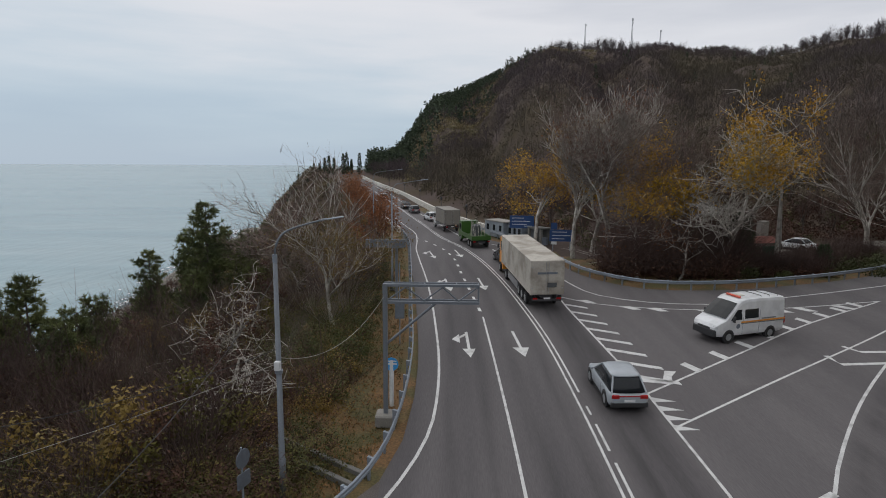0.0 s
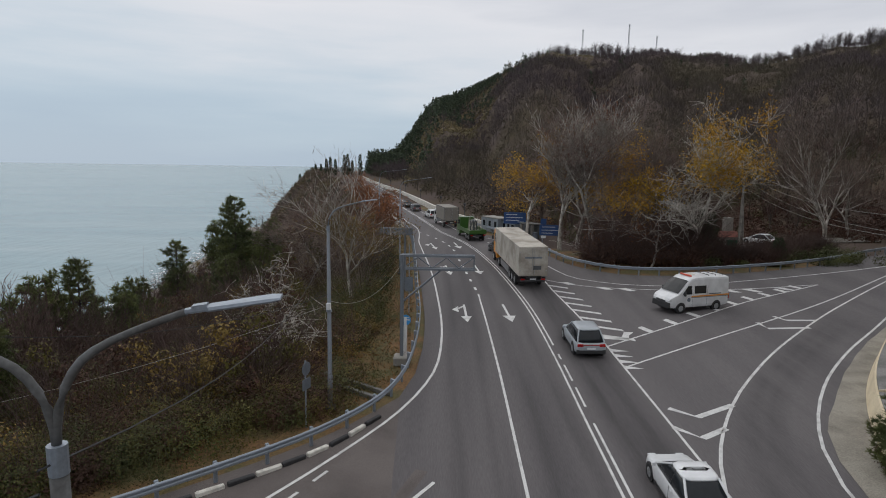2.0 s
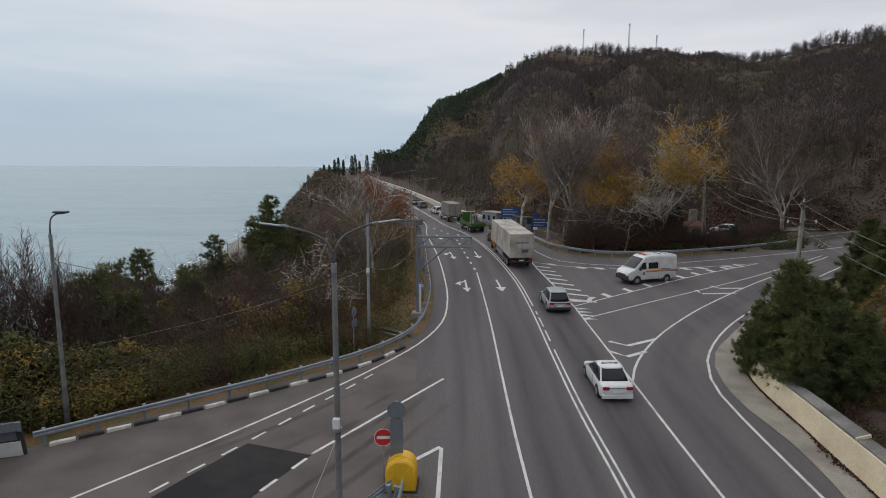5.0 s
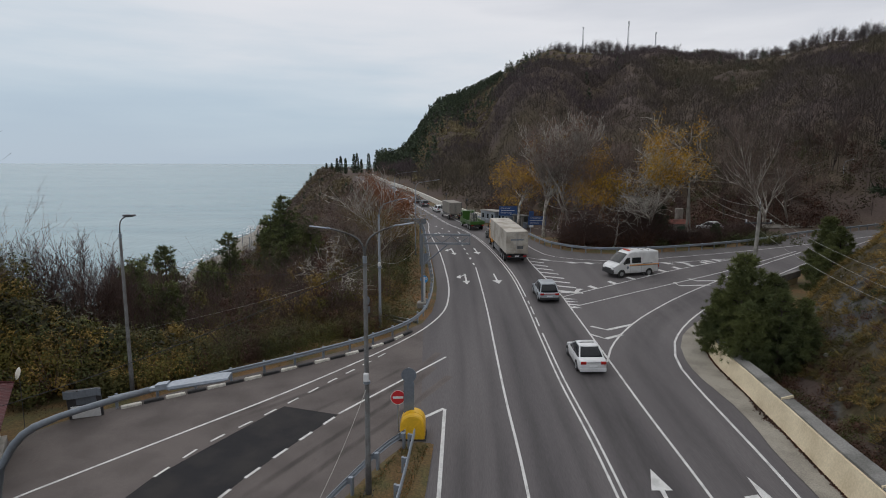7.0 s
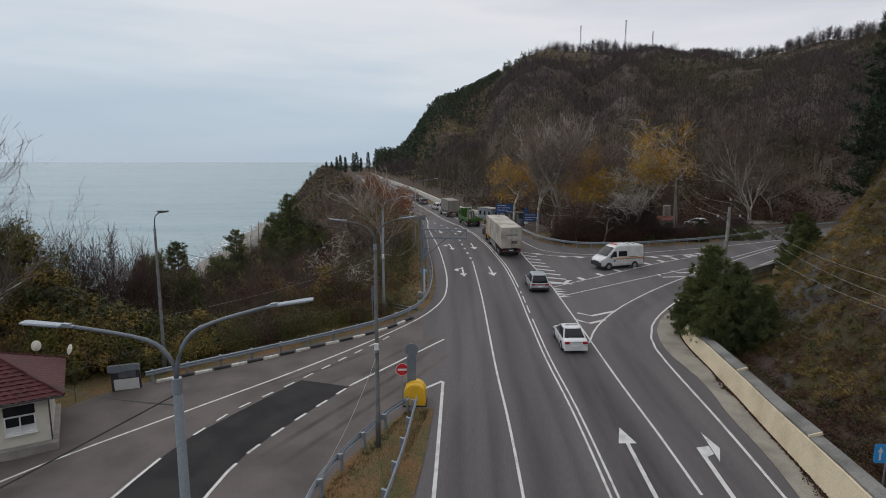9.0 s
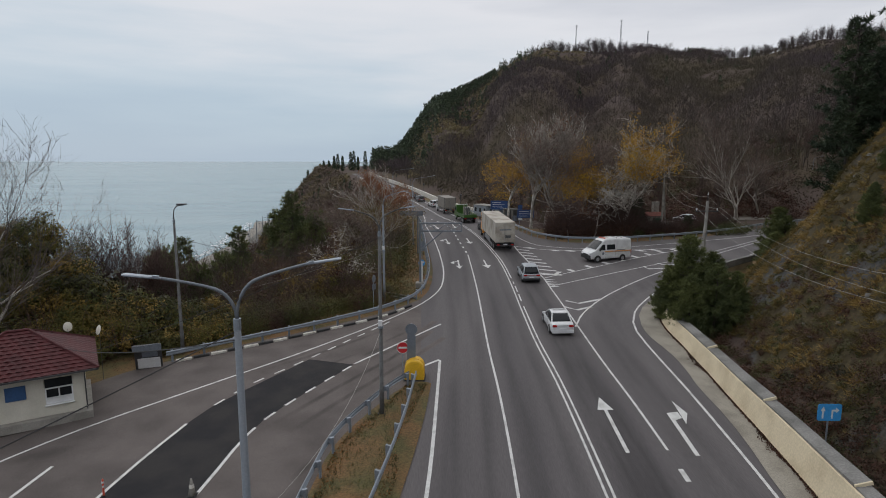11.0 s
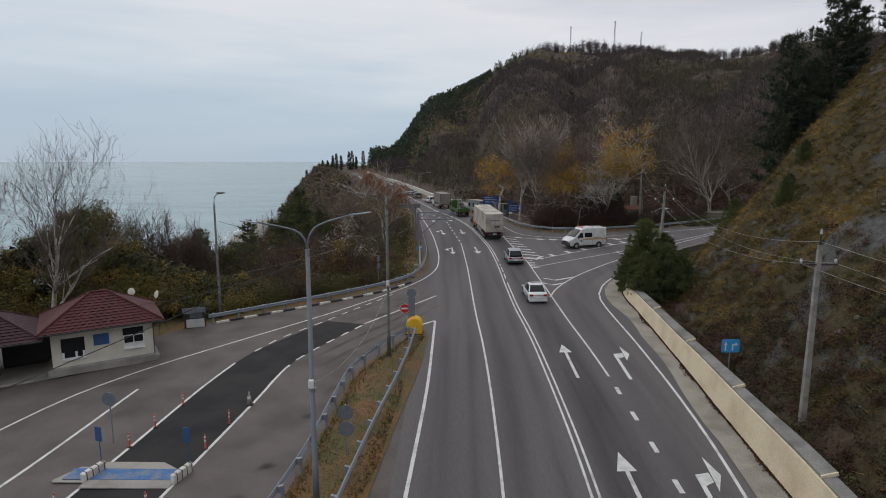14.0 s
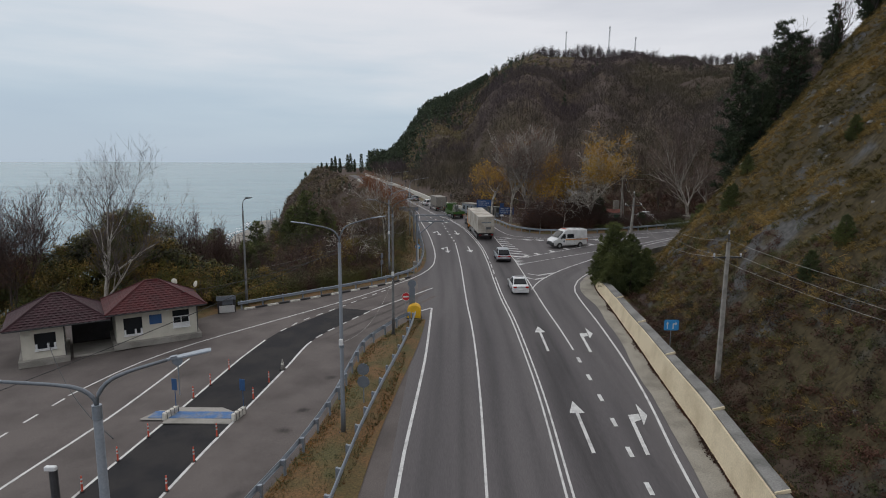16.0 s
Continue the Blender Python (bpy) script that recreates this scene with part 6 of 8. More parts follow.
for s in (-1, 1):
    part("cab_window", Geo().poly([(s * 1.022, 1.66, 1.40), (s * 1.028, .74, 1.40), (s * .972, .78, 2.04), (s * .978, 1.16, 2.04)][::s]), M_GLASS, vb)
    part("side_window", Geo().loft([[(s * (1.036 - .06 * (z - 1.42) / .6), a, z) for a, z in ((.52, 1.44), (-.62, 1.44), (-.62, 2.02), (.52, 2.02))], [(s * (1.0 - .06 * (z - 1.42) / .6), a, z) for a, z in ((.52, 1.44), (-.62, 1.44), (-.62, 2.02), (.52, 2.02))]]), M_GLASS, vb)
    part("stripe", Geo().box((s * 1.034, -1.05, 1.24), (.008, 3.7, .10)), P_ORANGE, vb, "orange stripe")
    part("stripe", Geo().box((s * 1.034, -1.05, 1.15), (.008, 3.7, .05)), M_SIGNBACK, vb, "thin grey stripe")
    part("lettering", Geo().box((s * 1.030, -1.5, 1.37), (.006, 1.2, .08)), M_SIGNBACK, vb, "unreadable dark lettering")
    part("door_seam", Geo().box((s * 1.032, .66, 1.0), (.008, .02, 1.1)), M_SIGNBACK, vb)
    part("door_seam", Geo().box((s * 1.032, -.72, 1.2), (.008, .02, 1.5)), M_SIGNBACK, vb)
    part("mirror", Geo().box((s * 1.17, 1.55, 1.52), (.2, .12, .38), b=.04), M_BLACKPLASTIC, vb)
    part("headlamp", Geo().box((s * .76, 2.55, 1.00), (.34, .26, .20), b=.05), M_LAMP_CLEAR, vb)
    part("emblem", Geo().disc((s * 1.034, 1.02, 1.0), .16, (s, 0, 0)), M_SIGNBACK, vb)
    part("tail_lamp", Geo().box((s * .94, -2.94, 1.1), (.14, .06, .4)), M_LAMP_RED, vb)
    for y in (-1.75, 1.72):
        part("wheel_arch", Geo().tube([(s * .80, y, .40), (s * 1.036, y, .40)], .43, 18), M_BLACKPLASTIC, vb)
        wheel(van, s * .93, y, .36, .22)

# traffic in the right-hand lane
car(on_road(7.95, 9.2, 1), 4.3, 1.70, 1.48, P_WHITE, "white saloon car driving away along the highway")
car(on_road(7.85, 25.5, 1), 4.5, 1.84, 1.64, P_SILVER, "silver sport utility car driving away", "suv")
car(on_road(5.3, 59.5, 13), 4.4, 1.80, 1.62, P_DARK, "black estate car driving away along the highway", "suv")
car(on_road(-4.4, 97.5, 17), 4.4, 1.76, 1.50, P_WHITE, "small white car far along the highway", "hatch")
car(on_road(-8.2, 110.0, 14), 4.3, 1.74, 1.48, P_GREY, "small grey car far along the highway", "hatch")
car(on_road(-10.5, 118.0, 194), 4.4, 1.78, 1.50, P_DARK, "dark car coming along the far highway", "sedan")
car(on_road(-18.0, 141.0, 14), 4.4, 1.78, 1.55, P_SILVER, "silver car far along the highway", "suv")
# the articulated lorry
semi = lorry(on_road(6.75, 40.4, 5), "articulated lorry with a dirty pale tarpaulin trailer", 2.5, 0, 13.2, 1.25, 3.85, 3.5, 2.1, P_DIRTY, P_ORANGE, (2.2, 3.5, 4.8, 10.9, 14.4), .48, P_DIRTY, None, True, "articulated_lorry")
for s in (-1, 1):
    part("skirt", Geo().box((s * 1.22, 7.4, .8), (.05, 4.4, .6)), M_RIM, semi)
part("emblem", Geo().box((0.0, -.055, 2.9), (1.5, .012, .16)), M_SIGNBACK, semi, "faded dark lettering")
part("grime", Geo().box((.35, -.06, 2.0), (.7, .012, .35)), P_TARP, semi, "dark grimy patch")
# flatbed with young trees
gt = thing("flatbed_truck", on_road(3.0, 68.5, 14), "green flatbed truck carrying bare saplings", "truck")
part("chassis", Geo().box((0, 3.2, .75), (.9, 7.0, .22)), M_DARKSTEEL, gt)
part("bed", Geo().box((0, 2.4, 1.06), (2.4, 5.2, .14), b=.02), P_GREEN, gt)
for s in (-1, 1):
    part("side_board", Geo().box((s * 1.19, 2.4, 1.30), (.05, 5.2, .46), b=.01), P_GREEN, gt)
part("tailboard", Geo().box((0, -.2, 1.28), (2.42, .05, .5), b=.01), P_GREEN, gt)
cab_part(gt, 2.2, 5.15, 6.9, 2.75, P_GREEN)
for y in (.8, 1.9, 6.0):
    for s in (-1, 1):
        wheel(gt, s * .98, y, .46, .26)
for s in (-1, 1):
    part("tail_lamp", Geo().box((s * .9, -.25, .85), (.34, .06, .14)), M_LAMP_RED, gt)
lr = random.Random(4)
for k in range(9):
    x, y = lr.uniform(-.9, .9), lr.uniform(.3, 4.6)
    part("sapling", Geo().tube([(x, y, 1.1), (x + lr.uniform(-.2, .2), y + .2, 2.4), (x + lr.uniform(-.4, .4), y + .3, 3.4)], [.05, .035, .01], 5), M_BARK_PALE, gt)
part("root_ball", Geo().tube([(.3, 3.2, 1.1), (.3, 3.2, 2.4), (.3, 3.2, 2.6)], [.5, .55, .2], 12), P_TARP, gt)
lorry(on_road(-.6, 82.5, 16), "grey tarpaulin box truck driving away", 2.3, 0, 5.6, 1.1, 3.3, 2.5, 1.6, mat("grey_canvas", (0.22, 0.205, 0.18), 0.8, 0, 0.1, 1, 8), P_WHITE, (1.2, 6.3), .40, M_DARKSTEEL, None)

# things past the junction
hut = thing("roadside_hut", upright(31.6, 58.6, 12), "small hut with green doors, red roof and a stone chimney", "hut")
part("walls", Geo().box((0, 0, 1.1), (2.6, 2.2, 2.2), b=.02), M_CONCRETE, hut)
part("door", Geo().box((0.35, -1.12, .95), (1.5, .06, 1.8), b=.01), mat("green_door", (0.02, 0.10, 0.06), 0.6), hut, "dark green door")
part("roof", Geo().loft([[(-1.5, -1.3, 2.2), (1.5, -1.3, 2.2), (1.5, 1.3, 2.2), (-1.5, 1.3, 2.2)], [(-1.45, -.2, 2.75), (1.45, -.2, 2.75), (1.45, .2, 2.75), (-1.45, .2, 2.75)]]), mat("red_roof", (0.16, 0.045, 0.03), 0.8), hut)
part("chimney", Geo().box((.9, .7, 3.0), (.9, .8, 2.6), b=.04), M_CONCRETE, hut, "square stone chimney")
cabin_m = mat("grey_cabin_panels", (0.27, 0.30, 0.33), 0.6, 0, 0.08, 1.2, 10, 0.05, (0.21, 0.235, 0.26))
for k, (x, y, l, h) in enumerate(((6.2, 78.4, 4.9, 2.12), (8.7, 74.9, 3.4, 2.0))):
    cb = thing("site_cabin", upright(x, y, -62), "grey panelled site cabin behind the guard rail", "cabin", "site cabins")
    part("shell", Geo().box((0, 0, h / 2), (l, 2.3, h), b=.03), cabin_m, cb)
    part("roof", Geo().box((0, 0, h + .06), (l + .2, 2.5, .12), b=.02), M_CONCRETE if k == 0 else M_DARKSTEEL, cb)
    for q in range(3):
        part("window", Geo().box((-l * .33 + q * l * .33, -1.155, h * .6), (.6, .03, .8)), M_GLASS, cb)
        part("panel_seam", Geo().box((-l * .17 + q * l * .33, -1.158, h / 2), (.05, .02, h)), M_SIGNBACK, cb)
gt2 = thing("entry_porch", upright(10.55, 71.6, -55), "small concrete porch with a flat roof and a meter box", "porch")
part("slab_roof", Geo().box((0, 0, 2.06), (2.6, 1.8, .16), b=.02), M_CONCRETE_DARK, gt2)
for a in (-1.1, 1.1):
    part("column", Geo().box((a, -.7, 0.98), (.30, .30, 2.06), b=.02), M_CONCRETE, gt2)
part("rear_wall", Geo().box((0, .8, 0.98), (2.6, .14, 2.0)), M_CONCRETE_DARK, gt2)
part("meter_box", Geo().box((1.7, -.6, .55), (.7, .4, .9), b=.03), M_SIGNBACK, gt2)
car(pose(40.0, 66.4, land(40.0, 66.4) + .08, 0, 0, 30), 4.3, 1.7, 1.45, P_WHITE, "white car parked on the upper gravel road", "sedan")
grav = curve([(33.5, 66.5), (40, 66.3), (48, 68.0), (58, 71.6)], 2)
g = Geo()
rows = [[Vector((x, y, land(x, y) + .12)), Vector((x2, y2, land(x2, y2) + .12))] for (x, y), (x2, y2) in zip(offset(grav, -1.8), offset(grav, 1.8))]
g.loft(rows, caps=False, closed=False)
solo("gravel_track", g, M_TRACK, "pale gravel track climbing behind the junction", "track", kind="structure")

# beach, railway and surf below the headland
shore = [(-75 - 0.18 * y, y) for y in range(90, 430, 6)]
g = Geo()
g.loft([[Vector((x - 7 + 2.5 * math.sin(y * .07), y, SEA - .3)), Vector((x + 3, y, SEA + 1.3)), Vector((x + 9, y, SEA + 1.9))] for x, y in shore], caps=False, closed=False)
solo("beach", g, M_GRAVEL, "narrow strip of grey shingle beach", "beach", kind="structure")
sv, sf = [], []
for k in range(420):
    y = spots_b = random.Random(k).uniform(90, 425)
    rr = random.Random(k + 999)
    x = -75 - 0.18 * y - 7 + 2.5 * math.sin(y * .07) - abs(rr.gauss(0, 3.2))
    s, t2 = rr.uniform(.5, 2.2), rr.uniform(.2, .5)
    n = len(sv)
    sv += [(x - t2, y - s, SEA + .06), (x + t2, y - s * .6, SEA + .06), (x + t2 * 1.2, y + s, SEA + .06), (x - t2 * .6, y + s * .7, SEA + .06)]
    sf.append((n, n + 1, n + 2, n + 3))
solo("surf", big_mesh("surf", np.array(sv), np.array(sf), M_WHITE), M_WHITE, "white streaks of surf along the shingle", "surf", kind="stuff")
bed = [(-75 - 0.18 * y + 13, y) for y in range(120, 425, 8)]
g = Geo().sweep([(x, y, SEA + 2.2) for x, y in bed], [(-4.5, -1.5), (-3.2, 1.6), (3.2, 1.6), (4.5, -1.5)][::-1])
solo("railway_bank", g, M_CONCRETE_DARK, "grey ballast bank of the coastal railway", "railway", kind="structure")
for k in range(14):
    y = 250 + k * 12.5
    mp = thing("catenary_mast", (-75 - 0.18 * y + 13 + (3.0 if k % 2 else -3.0), y, SEA + 3.6), "thin railway catenary mast above the beach", "mast", "catenary masts")
    part("mast", Geo().tube([(0, 0, 0), (0, 0, 8.5)], .17, 6), M_GREYPAINT, mp)
    part("arm", Geo().tube([(0, 0, 7.6), (-3.0 if k % 2 else 3.0, 0, 7.9)], .09, 5), M_GREYPAINT, mp)

# ---- vegetation ----
rng = np.random.default_rng(7)


def quads(pos, size, flat=0.0, aspect=0.62, out=None):
    """Small leaf faces at positions, turned at random; flat: how far they lie towards level; out: which way they face."""
    n = len(pos)
    d = rng.normal(size=(n, 3))
    d[:, 2] *= 1 - flat
    if out is not None:
        face = out + rng.normal(0, 0.42, (n, 3)) + [[0, 0, 0.35]]
        d = np.cross(face, d)
    d /= np.linalg.norm(d, axis=1)[:, None] + 1e-9
    e = np.cross(d, face if out is not None else rng.normal(size=(n, 3)))
    e /= np.linalg.norm(e, axis=1)[:, None] + 1e-9
    s = (np.asarray(size) * rng.uniform(0.55, 1.35, n))[:, None]
    a, b = d * s, e * s * aspect
    v = np.stack([pos - a * 0.75 + b, pos + a * 1.25, pos - a * 0.6 - b], 1).reshape(-1, 3)
    return v, np.arange(3 * n).reshape(n, 3)


def leaf_clumps(centres, radii, per, leaf, shell=0.55, squash=0.8):
    """Leaves in clumps, denser towards each clump's outside, rough in outline and facing outwards."""
    n = len(centres)
    d = rng.normal(size=(n, per, 3))
    d /= np.linalg.norm(d, axis=2)[:, :, None]
    r = rng.uniform(shell, 1.0, (n, per, 1)) ** 0.8
    lobes = 1 + 0.35 * np.sin(d[:, :, :1] * 5 + rng.uniform(0, 6, (n, 1, 1))) * np.cos(d[:, :, 1:2] * 4 + rng.uniform(0, 6, (n, 1, 1)))
    p = d * r * lobes * np.asarray(radii)[:, None, None]
    p[:, :, 2] *= squash
    pts = (p + np.asarray(centres)[:, None, :]).reshape(-1, 3)
    return quads(pts, np.full(len(pts), leaf), out=d.reshape(-1, 3))


def slivers(p0, p1, w0, w1):
    """Thin three-sided twigs from p0 to p1."""
    p0, p1 = np.asarray(p0, float), np.asarray(p1, float)
    n = len(p0)
    d = p1 - p0
    d /= np.linalg.norm(d, axis=1)[:, None] + 1e-9
    u = np.cross(d, np.tile([[0.31, 0.17, 0.93]], (n, 1)))
    u /= np.linalg.norm(u, axis=1)[:, None] + 1e-9
    w = np.cross(d, u)
    w0, w1 = np.broadcast_to(np.asarray(w0, float), (n,))[:, None], np.broadcast_to(np.asarray(w1, float), (n,))[:, None]
    v = []
    for c, k, r in ((p0, 0, w0), (p1, 1, w1)):
        for a in (0, 2.094, 4.189):
            v.append(c + r * (math.cos(a) * u + math.sin(a) * w))
    v = np.stack(v, 1).reshape(-1, 3)
    b = np.arange(n)[:, None] * 6
    f = np.concatenate([b + np.array([[0, 1, 4, 3]]), b + np.array([[1, 2, 5, 4]]), b + np.array([[2, 0, 3, 5]])])
    return v, f


def ribbons(p0, p1, w0, w1):
    """The finest twigs, one narrow face each, turned at random."""
    p0, p1 = np.asarray(p0, float), np.asarray(p1, float)
    n = len(p0)
    u = np.cross(p1 - p0, rng.normal(size=(n, 3)))
    u /= np.linalg.norm(u, axis=1)[:, None] + 1e-9
    w0, w1 = np.broadcast_to(np.asarray(w0, float), (n,))[:, None], np.broadcast_to(np.asarray(w1, float), (n,))[:, None]
    return np.stack([p0 - u * w0, p0 + u * w0, p1 + u * w1, p1 - u * w1], 1).reshape(-1, 3), np.arange(4 * n).reshape(n, 4)


def join(blocks):
    vs, fs, n = [], [], 0
    mixed = len({f.shape[1] for _, f in blocks}) > 1
    for v, f in blocks:
        if mixed and f.shape[1] == 4:
            f = np.concatenate([f[:, :3], f[:, [0, 2, 3]]])
        vs.append(v)
        fs.append(f + n)
        n += len(v)
    return np.concatenate(vs), np.concatenate(fs)


def grow(height, trunk_r, seed, forks=4, levels=4, spread=0.62, rise=0.35, bole=0.25, lean=(0, 0), crook=0.16, tip=0.011):
    """The limbs of a bare tree: starts, ends, thick and thin radii."""
    r = random.Random(seed)
    segs = []

    def limb(p, d, length, rad, level):
        n = 4 if level < 2 else 3
        q = p
        for k in range(n):
            d = (d + Vector((r.gauss(0, crook), r.gauss(0, crook), r.gauss(0, crook) + 0.05 * rise))).normalized()
            e = q + d * (length / n)
            r0, r1 = rad * (1 - 0.62 * k / n), rad * (1 - 0.62 * (k + 1) / n)
            segs.append((q, e, r0, r1))
            if level < levels and (level > 0 or k >= 1 or bole < 0.2):
                kids = forks if level == 0 else (2 if level < 3 else r.choice((1, 2, 2)))
                if level == 0:
                    kids = r.choice((1, 2, 2))
                for _ in range(kids):
                    side = Vector((r.gauss(0, 1), r.gauss(0, 1), r.gauss(0, 0.5) + rise)).normalized()
                    nd = (d * (1 - spread) + side * spread).normalized()
                    limb(e, nd, length * r.uniform(0.52, 0.78), max(r1 * r.uniform(0.5, 0.72), tip), level + 1)
            q = e
    start = Vector((0, 0, -0.4))
    limb(start, Vector((lean[0], lean[1], 1)).normalized(), height * 0.62, trunk_r, 0)
    top = max(s[1].z for s in segs)
    k = height / top
    return [(a * k, b * k, c, d) for a, b, c, d in segs]


def tree_mesh(segs, name, material, cut=None):
    p0, p1 = np.array([s[0] for s in segs]), np.array([s[1] for s in segs])
    w0, w1 = np.array([s[2] for s in segs]), np.array([s[3] for s in segs])
    if cut is None:
        v, f = slivers(p0, p1, w0, w1)
    else:
        thin = w0 < cut
        blocks = []
        if (~thin).any():
            blocks.append(slivers(p0[~thin], p1[~thin], w0[~thin], w1[~thin]))
        if thin.any():
            blocks.append(ribbons(p0[thin], p1[thin], w0[thin] * 1.15, w1[thin] * 1.15))
        v, f = join(blocks)
    return big_mesh(name, v, f, material)


def bare_tree(height, trunk_r, seed, material, label, twig=None, leaves=None, name="plane_tree", thin=0.05, leaf_n=0, leaf_size=0.2, leaf_where=None, haze=0, **kw):
    """A tree with its trunk and limbs, its fine twigs, and what leaves are left."""
    segs = grow(height, trunk_r, seed, **kw)
    t = thing(name, None, label, "tree")
    thick = [s for s in segs if s[2] >= thin]
    fine = [s for s in segs if s[2] < thin]
    part("trunk", tree_mesh(thick, "trunk", material), material, t)
    if fine:
        part("twig_crown", tree_mesh(fine, "twig_crown", twig or material, 0.021), twig or material, t)
    if haze:
        ends = np.array([s[1] for s in fine])
        p0 = ends[rng.integers(0, len(ends), haze)] + rng.normal(0, 0.22, (haze, 3))
        d = p0 * [[1, 1, 0]] / (np.linalg.norm(p0[:, :2], axis=1)[:, None] + 0.5) * 0.5 + rng.normal(0, 0.5, (haze, 3)) + [[0, 0, 0.45]]
        tagged(part("twig_haze", big_mesh("twig_haze", *ribbons(p0, p0 + d * rng.uniform(0.5, 1.3, (haze, 1)), 0.011, 0.004), M_TWIG_RED), M_TWIG_RED, t), "fine red-brown outer twigs", kind="stuff")
    if leaves:
        ends = np.array([s[1] for s in fine] or [s[1] for s in segs])
        if leaf_where:
            ends = np.array([e for e in ends if leaf_where(e)])
        if len(ends):
            chosen = ends[rng.integers(0, len(ends), max(12, leaf_n // 22))]
            pick = chosen[rng.integers(0, len(chosen), leaf_n)] + rng.normal(0, 0.48, (leaf_n, 3))
            v, f = quads(pick, np.full(leaf_n, leaf_size))
            part("crown", big_mesh("crown", v, f, leaves), leaves, t)
    return t


def put_tree(t, x, y, turn=0.0, size=1.0, sink=0.0):
    z = land(x, y) - sink
    t.matrix_world = Matrix.Translation((x, y, z)) @ pose(0, 0, 0, 0, 0, turn) @ Matrix.Scale(size, 4)
    return t


def again(t, x, y, turn, size=1.0, sink=0.0):
    c = copy_thing(t, Matrix.Identity(4))
    c.scale = (1, 1, 1)
    return put_tree(c, x, y, turn, size, sink)


def needle_tufts(tips, outward, per, length, width):
    """Brushes of narrow needles that spread from each tip, mostly outwards."""
    n = len(tips) * per
    base = np.repeat(tips, per, 0)
    d = rng.normal(size=(n, 3)) + np.repeat(outward, per, 0) * 0.9 + [[0, 0, 0.35]]
    d /= np.linalg.norm(d, axis=1)[:, None] + 1e-9
    e = np.cross(d, rng.normal(size=(n, 3)))
    e /= np.linalg.norm(e, axis=1)[:, None] + 1e-9
    k = (length * rng.uniform(0.6, 1.3, n))[:, None]
    p0 = base + rng.normal(0, 0.05, (n, 3))
    w = e * width
    return np.stack([p0 + w, p0 + d * k, p0 - w], 1).reshape(-1, 3), np.arange(3 * n).reshape(n, 3)


def pine(height, seed, label, spread=0.27, material=None, name="pine_tree", low=0.12, per=30, length=0.34, width=0.022, full=0.75):
    """A pine: trunk, whorls of rising boughs, and tufts of needles along them."""
    r = random.Random(seed)
    t = thing(name, None, label, "tree")
    part("trunk", Geo().tube([(0, 0, -0.5), (0.05, 0, height * .4), (0, 0.08, height * .97)], [height * .018, height * .013, 0.02], 8), M_BARK, t)
    boughs, tips, out = [], [], []
    z = height * low
    while z < height * 0.985:
        q = z / height
        reach = height * spread * (1.05 - q) ** full * (0.6 + 0.4 * min(1, q * 4)) * r.uniform(0.8, 1.15)
        for k in range(r.choice((5, 6, 7))):
            a = r.uniform(0, 2 * math.pi)
            rr = reach * r.uniform(0.55, 1.12)
            e = Vector((math.cos(a) * rr, math.sin(a) * rr, z + rr * r.uniform(0.10, 0.45)))
            s = Vector((0, 0, z))
            boughs.append((s, e, 0.035, 0.012))
            m = max(2, int(rr / 0.24))
            for j in range(m):
                f = 0.22 + 0.78 * (j + 1) / m
                side = 0.22 * (1 - 0.5 * f) * min(1.0, rr)
                tips.append(s.lerp(e, f) + Vector((r.gauss(0, side), r.gauss(0, side), r.gauss(0, .12))))
                out.append((math.cos(a), math.sin(a), 0.25))
        z += height * 0.042 * r.uniform(0.7, 1.2)
    tips.append(Vector((0, 0.08, height * .97)))
    out.append((0, 0, 1.0))
    part("bough_frame", tree_mesh(boughs, "bough_frame", M_BARK), M_BARK, t)
    v, f = needle_tufts(np.array(tips), np.array(out), per, length, width)
    part("needle_crown", big_mesh("needle_crown", v, f, material or M_PINE), material or M_PINE, t)
    return t


def stand(t, native, x, y, top, turn=None, sink=0.3):
    """Copies a tree to (x, y), sized so that its top is at the given height."""
    size = min(1.7, max(0.3, (top - land(x, y) + sink) / native))
    return again(t, x, y, (x * 53 + y * 29) % 360 if turn is None else turn, size, sink)


# big plane trees across the junction
gold_a = put_tree(bare_tree(20.5, 0.42, 11, M_BARK_PALE, "tall plane tree with pale limbs and thinning golden leaves", M_TWIG_PALE, M_GOLD, leaf_n=8000, leaf_size=0.105, haze=4500, thin=0.035, spread=0.6, levels=4, tip=0.022,
                            leaf_where=lambda e: e[0] > 1.6 and e[2] < 15 or e[2] < 8.0 and e[0] > -1), 16.5, 59.0, 20)
gold_b = put_tree(bare_tree(18.0, 0.40, 23, M_BARK_PALE, "plane tree with white limbs and bright golden leaves", M_BARK_PALE, M_GOLD, leaf_n=6400, leaf_size=0.115, haze=300, thin=0.035, spread=0.62, levels=4, tip=0.036,
                            leaf_where=lambda e: e[2] > 8.5 and e[0] > -0.4), 24.8, 53.5, 0)
put_tree(bare_tree(16.5, 0.30, 31, M_BARK_PALE, "slim plane tree with rusty golden leaves", M_TWIG_PALE, M_GOLD, leaf_n=11000, leaf_size=0.11, haze=2500, thin=0.035, spread=0.5), 9.8, 69.5, 60)
put_tree(bare_tree(18.5, 0.34, 47, M_BARK_PALE, "nearly bare plane tree with pale spreading limbs", M_BARK_PALE, M_RUST, leaf_n=700, leaf_size=0.1, haze=3000, thin=0.03, spread=0.5, levels=4, tip=0.034, rise=0.9, lean=(0.12, 0.0)), 12.9, 62.0, 0)
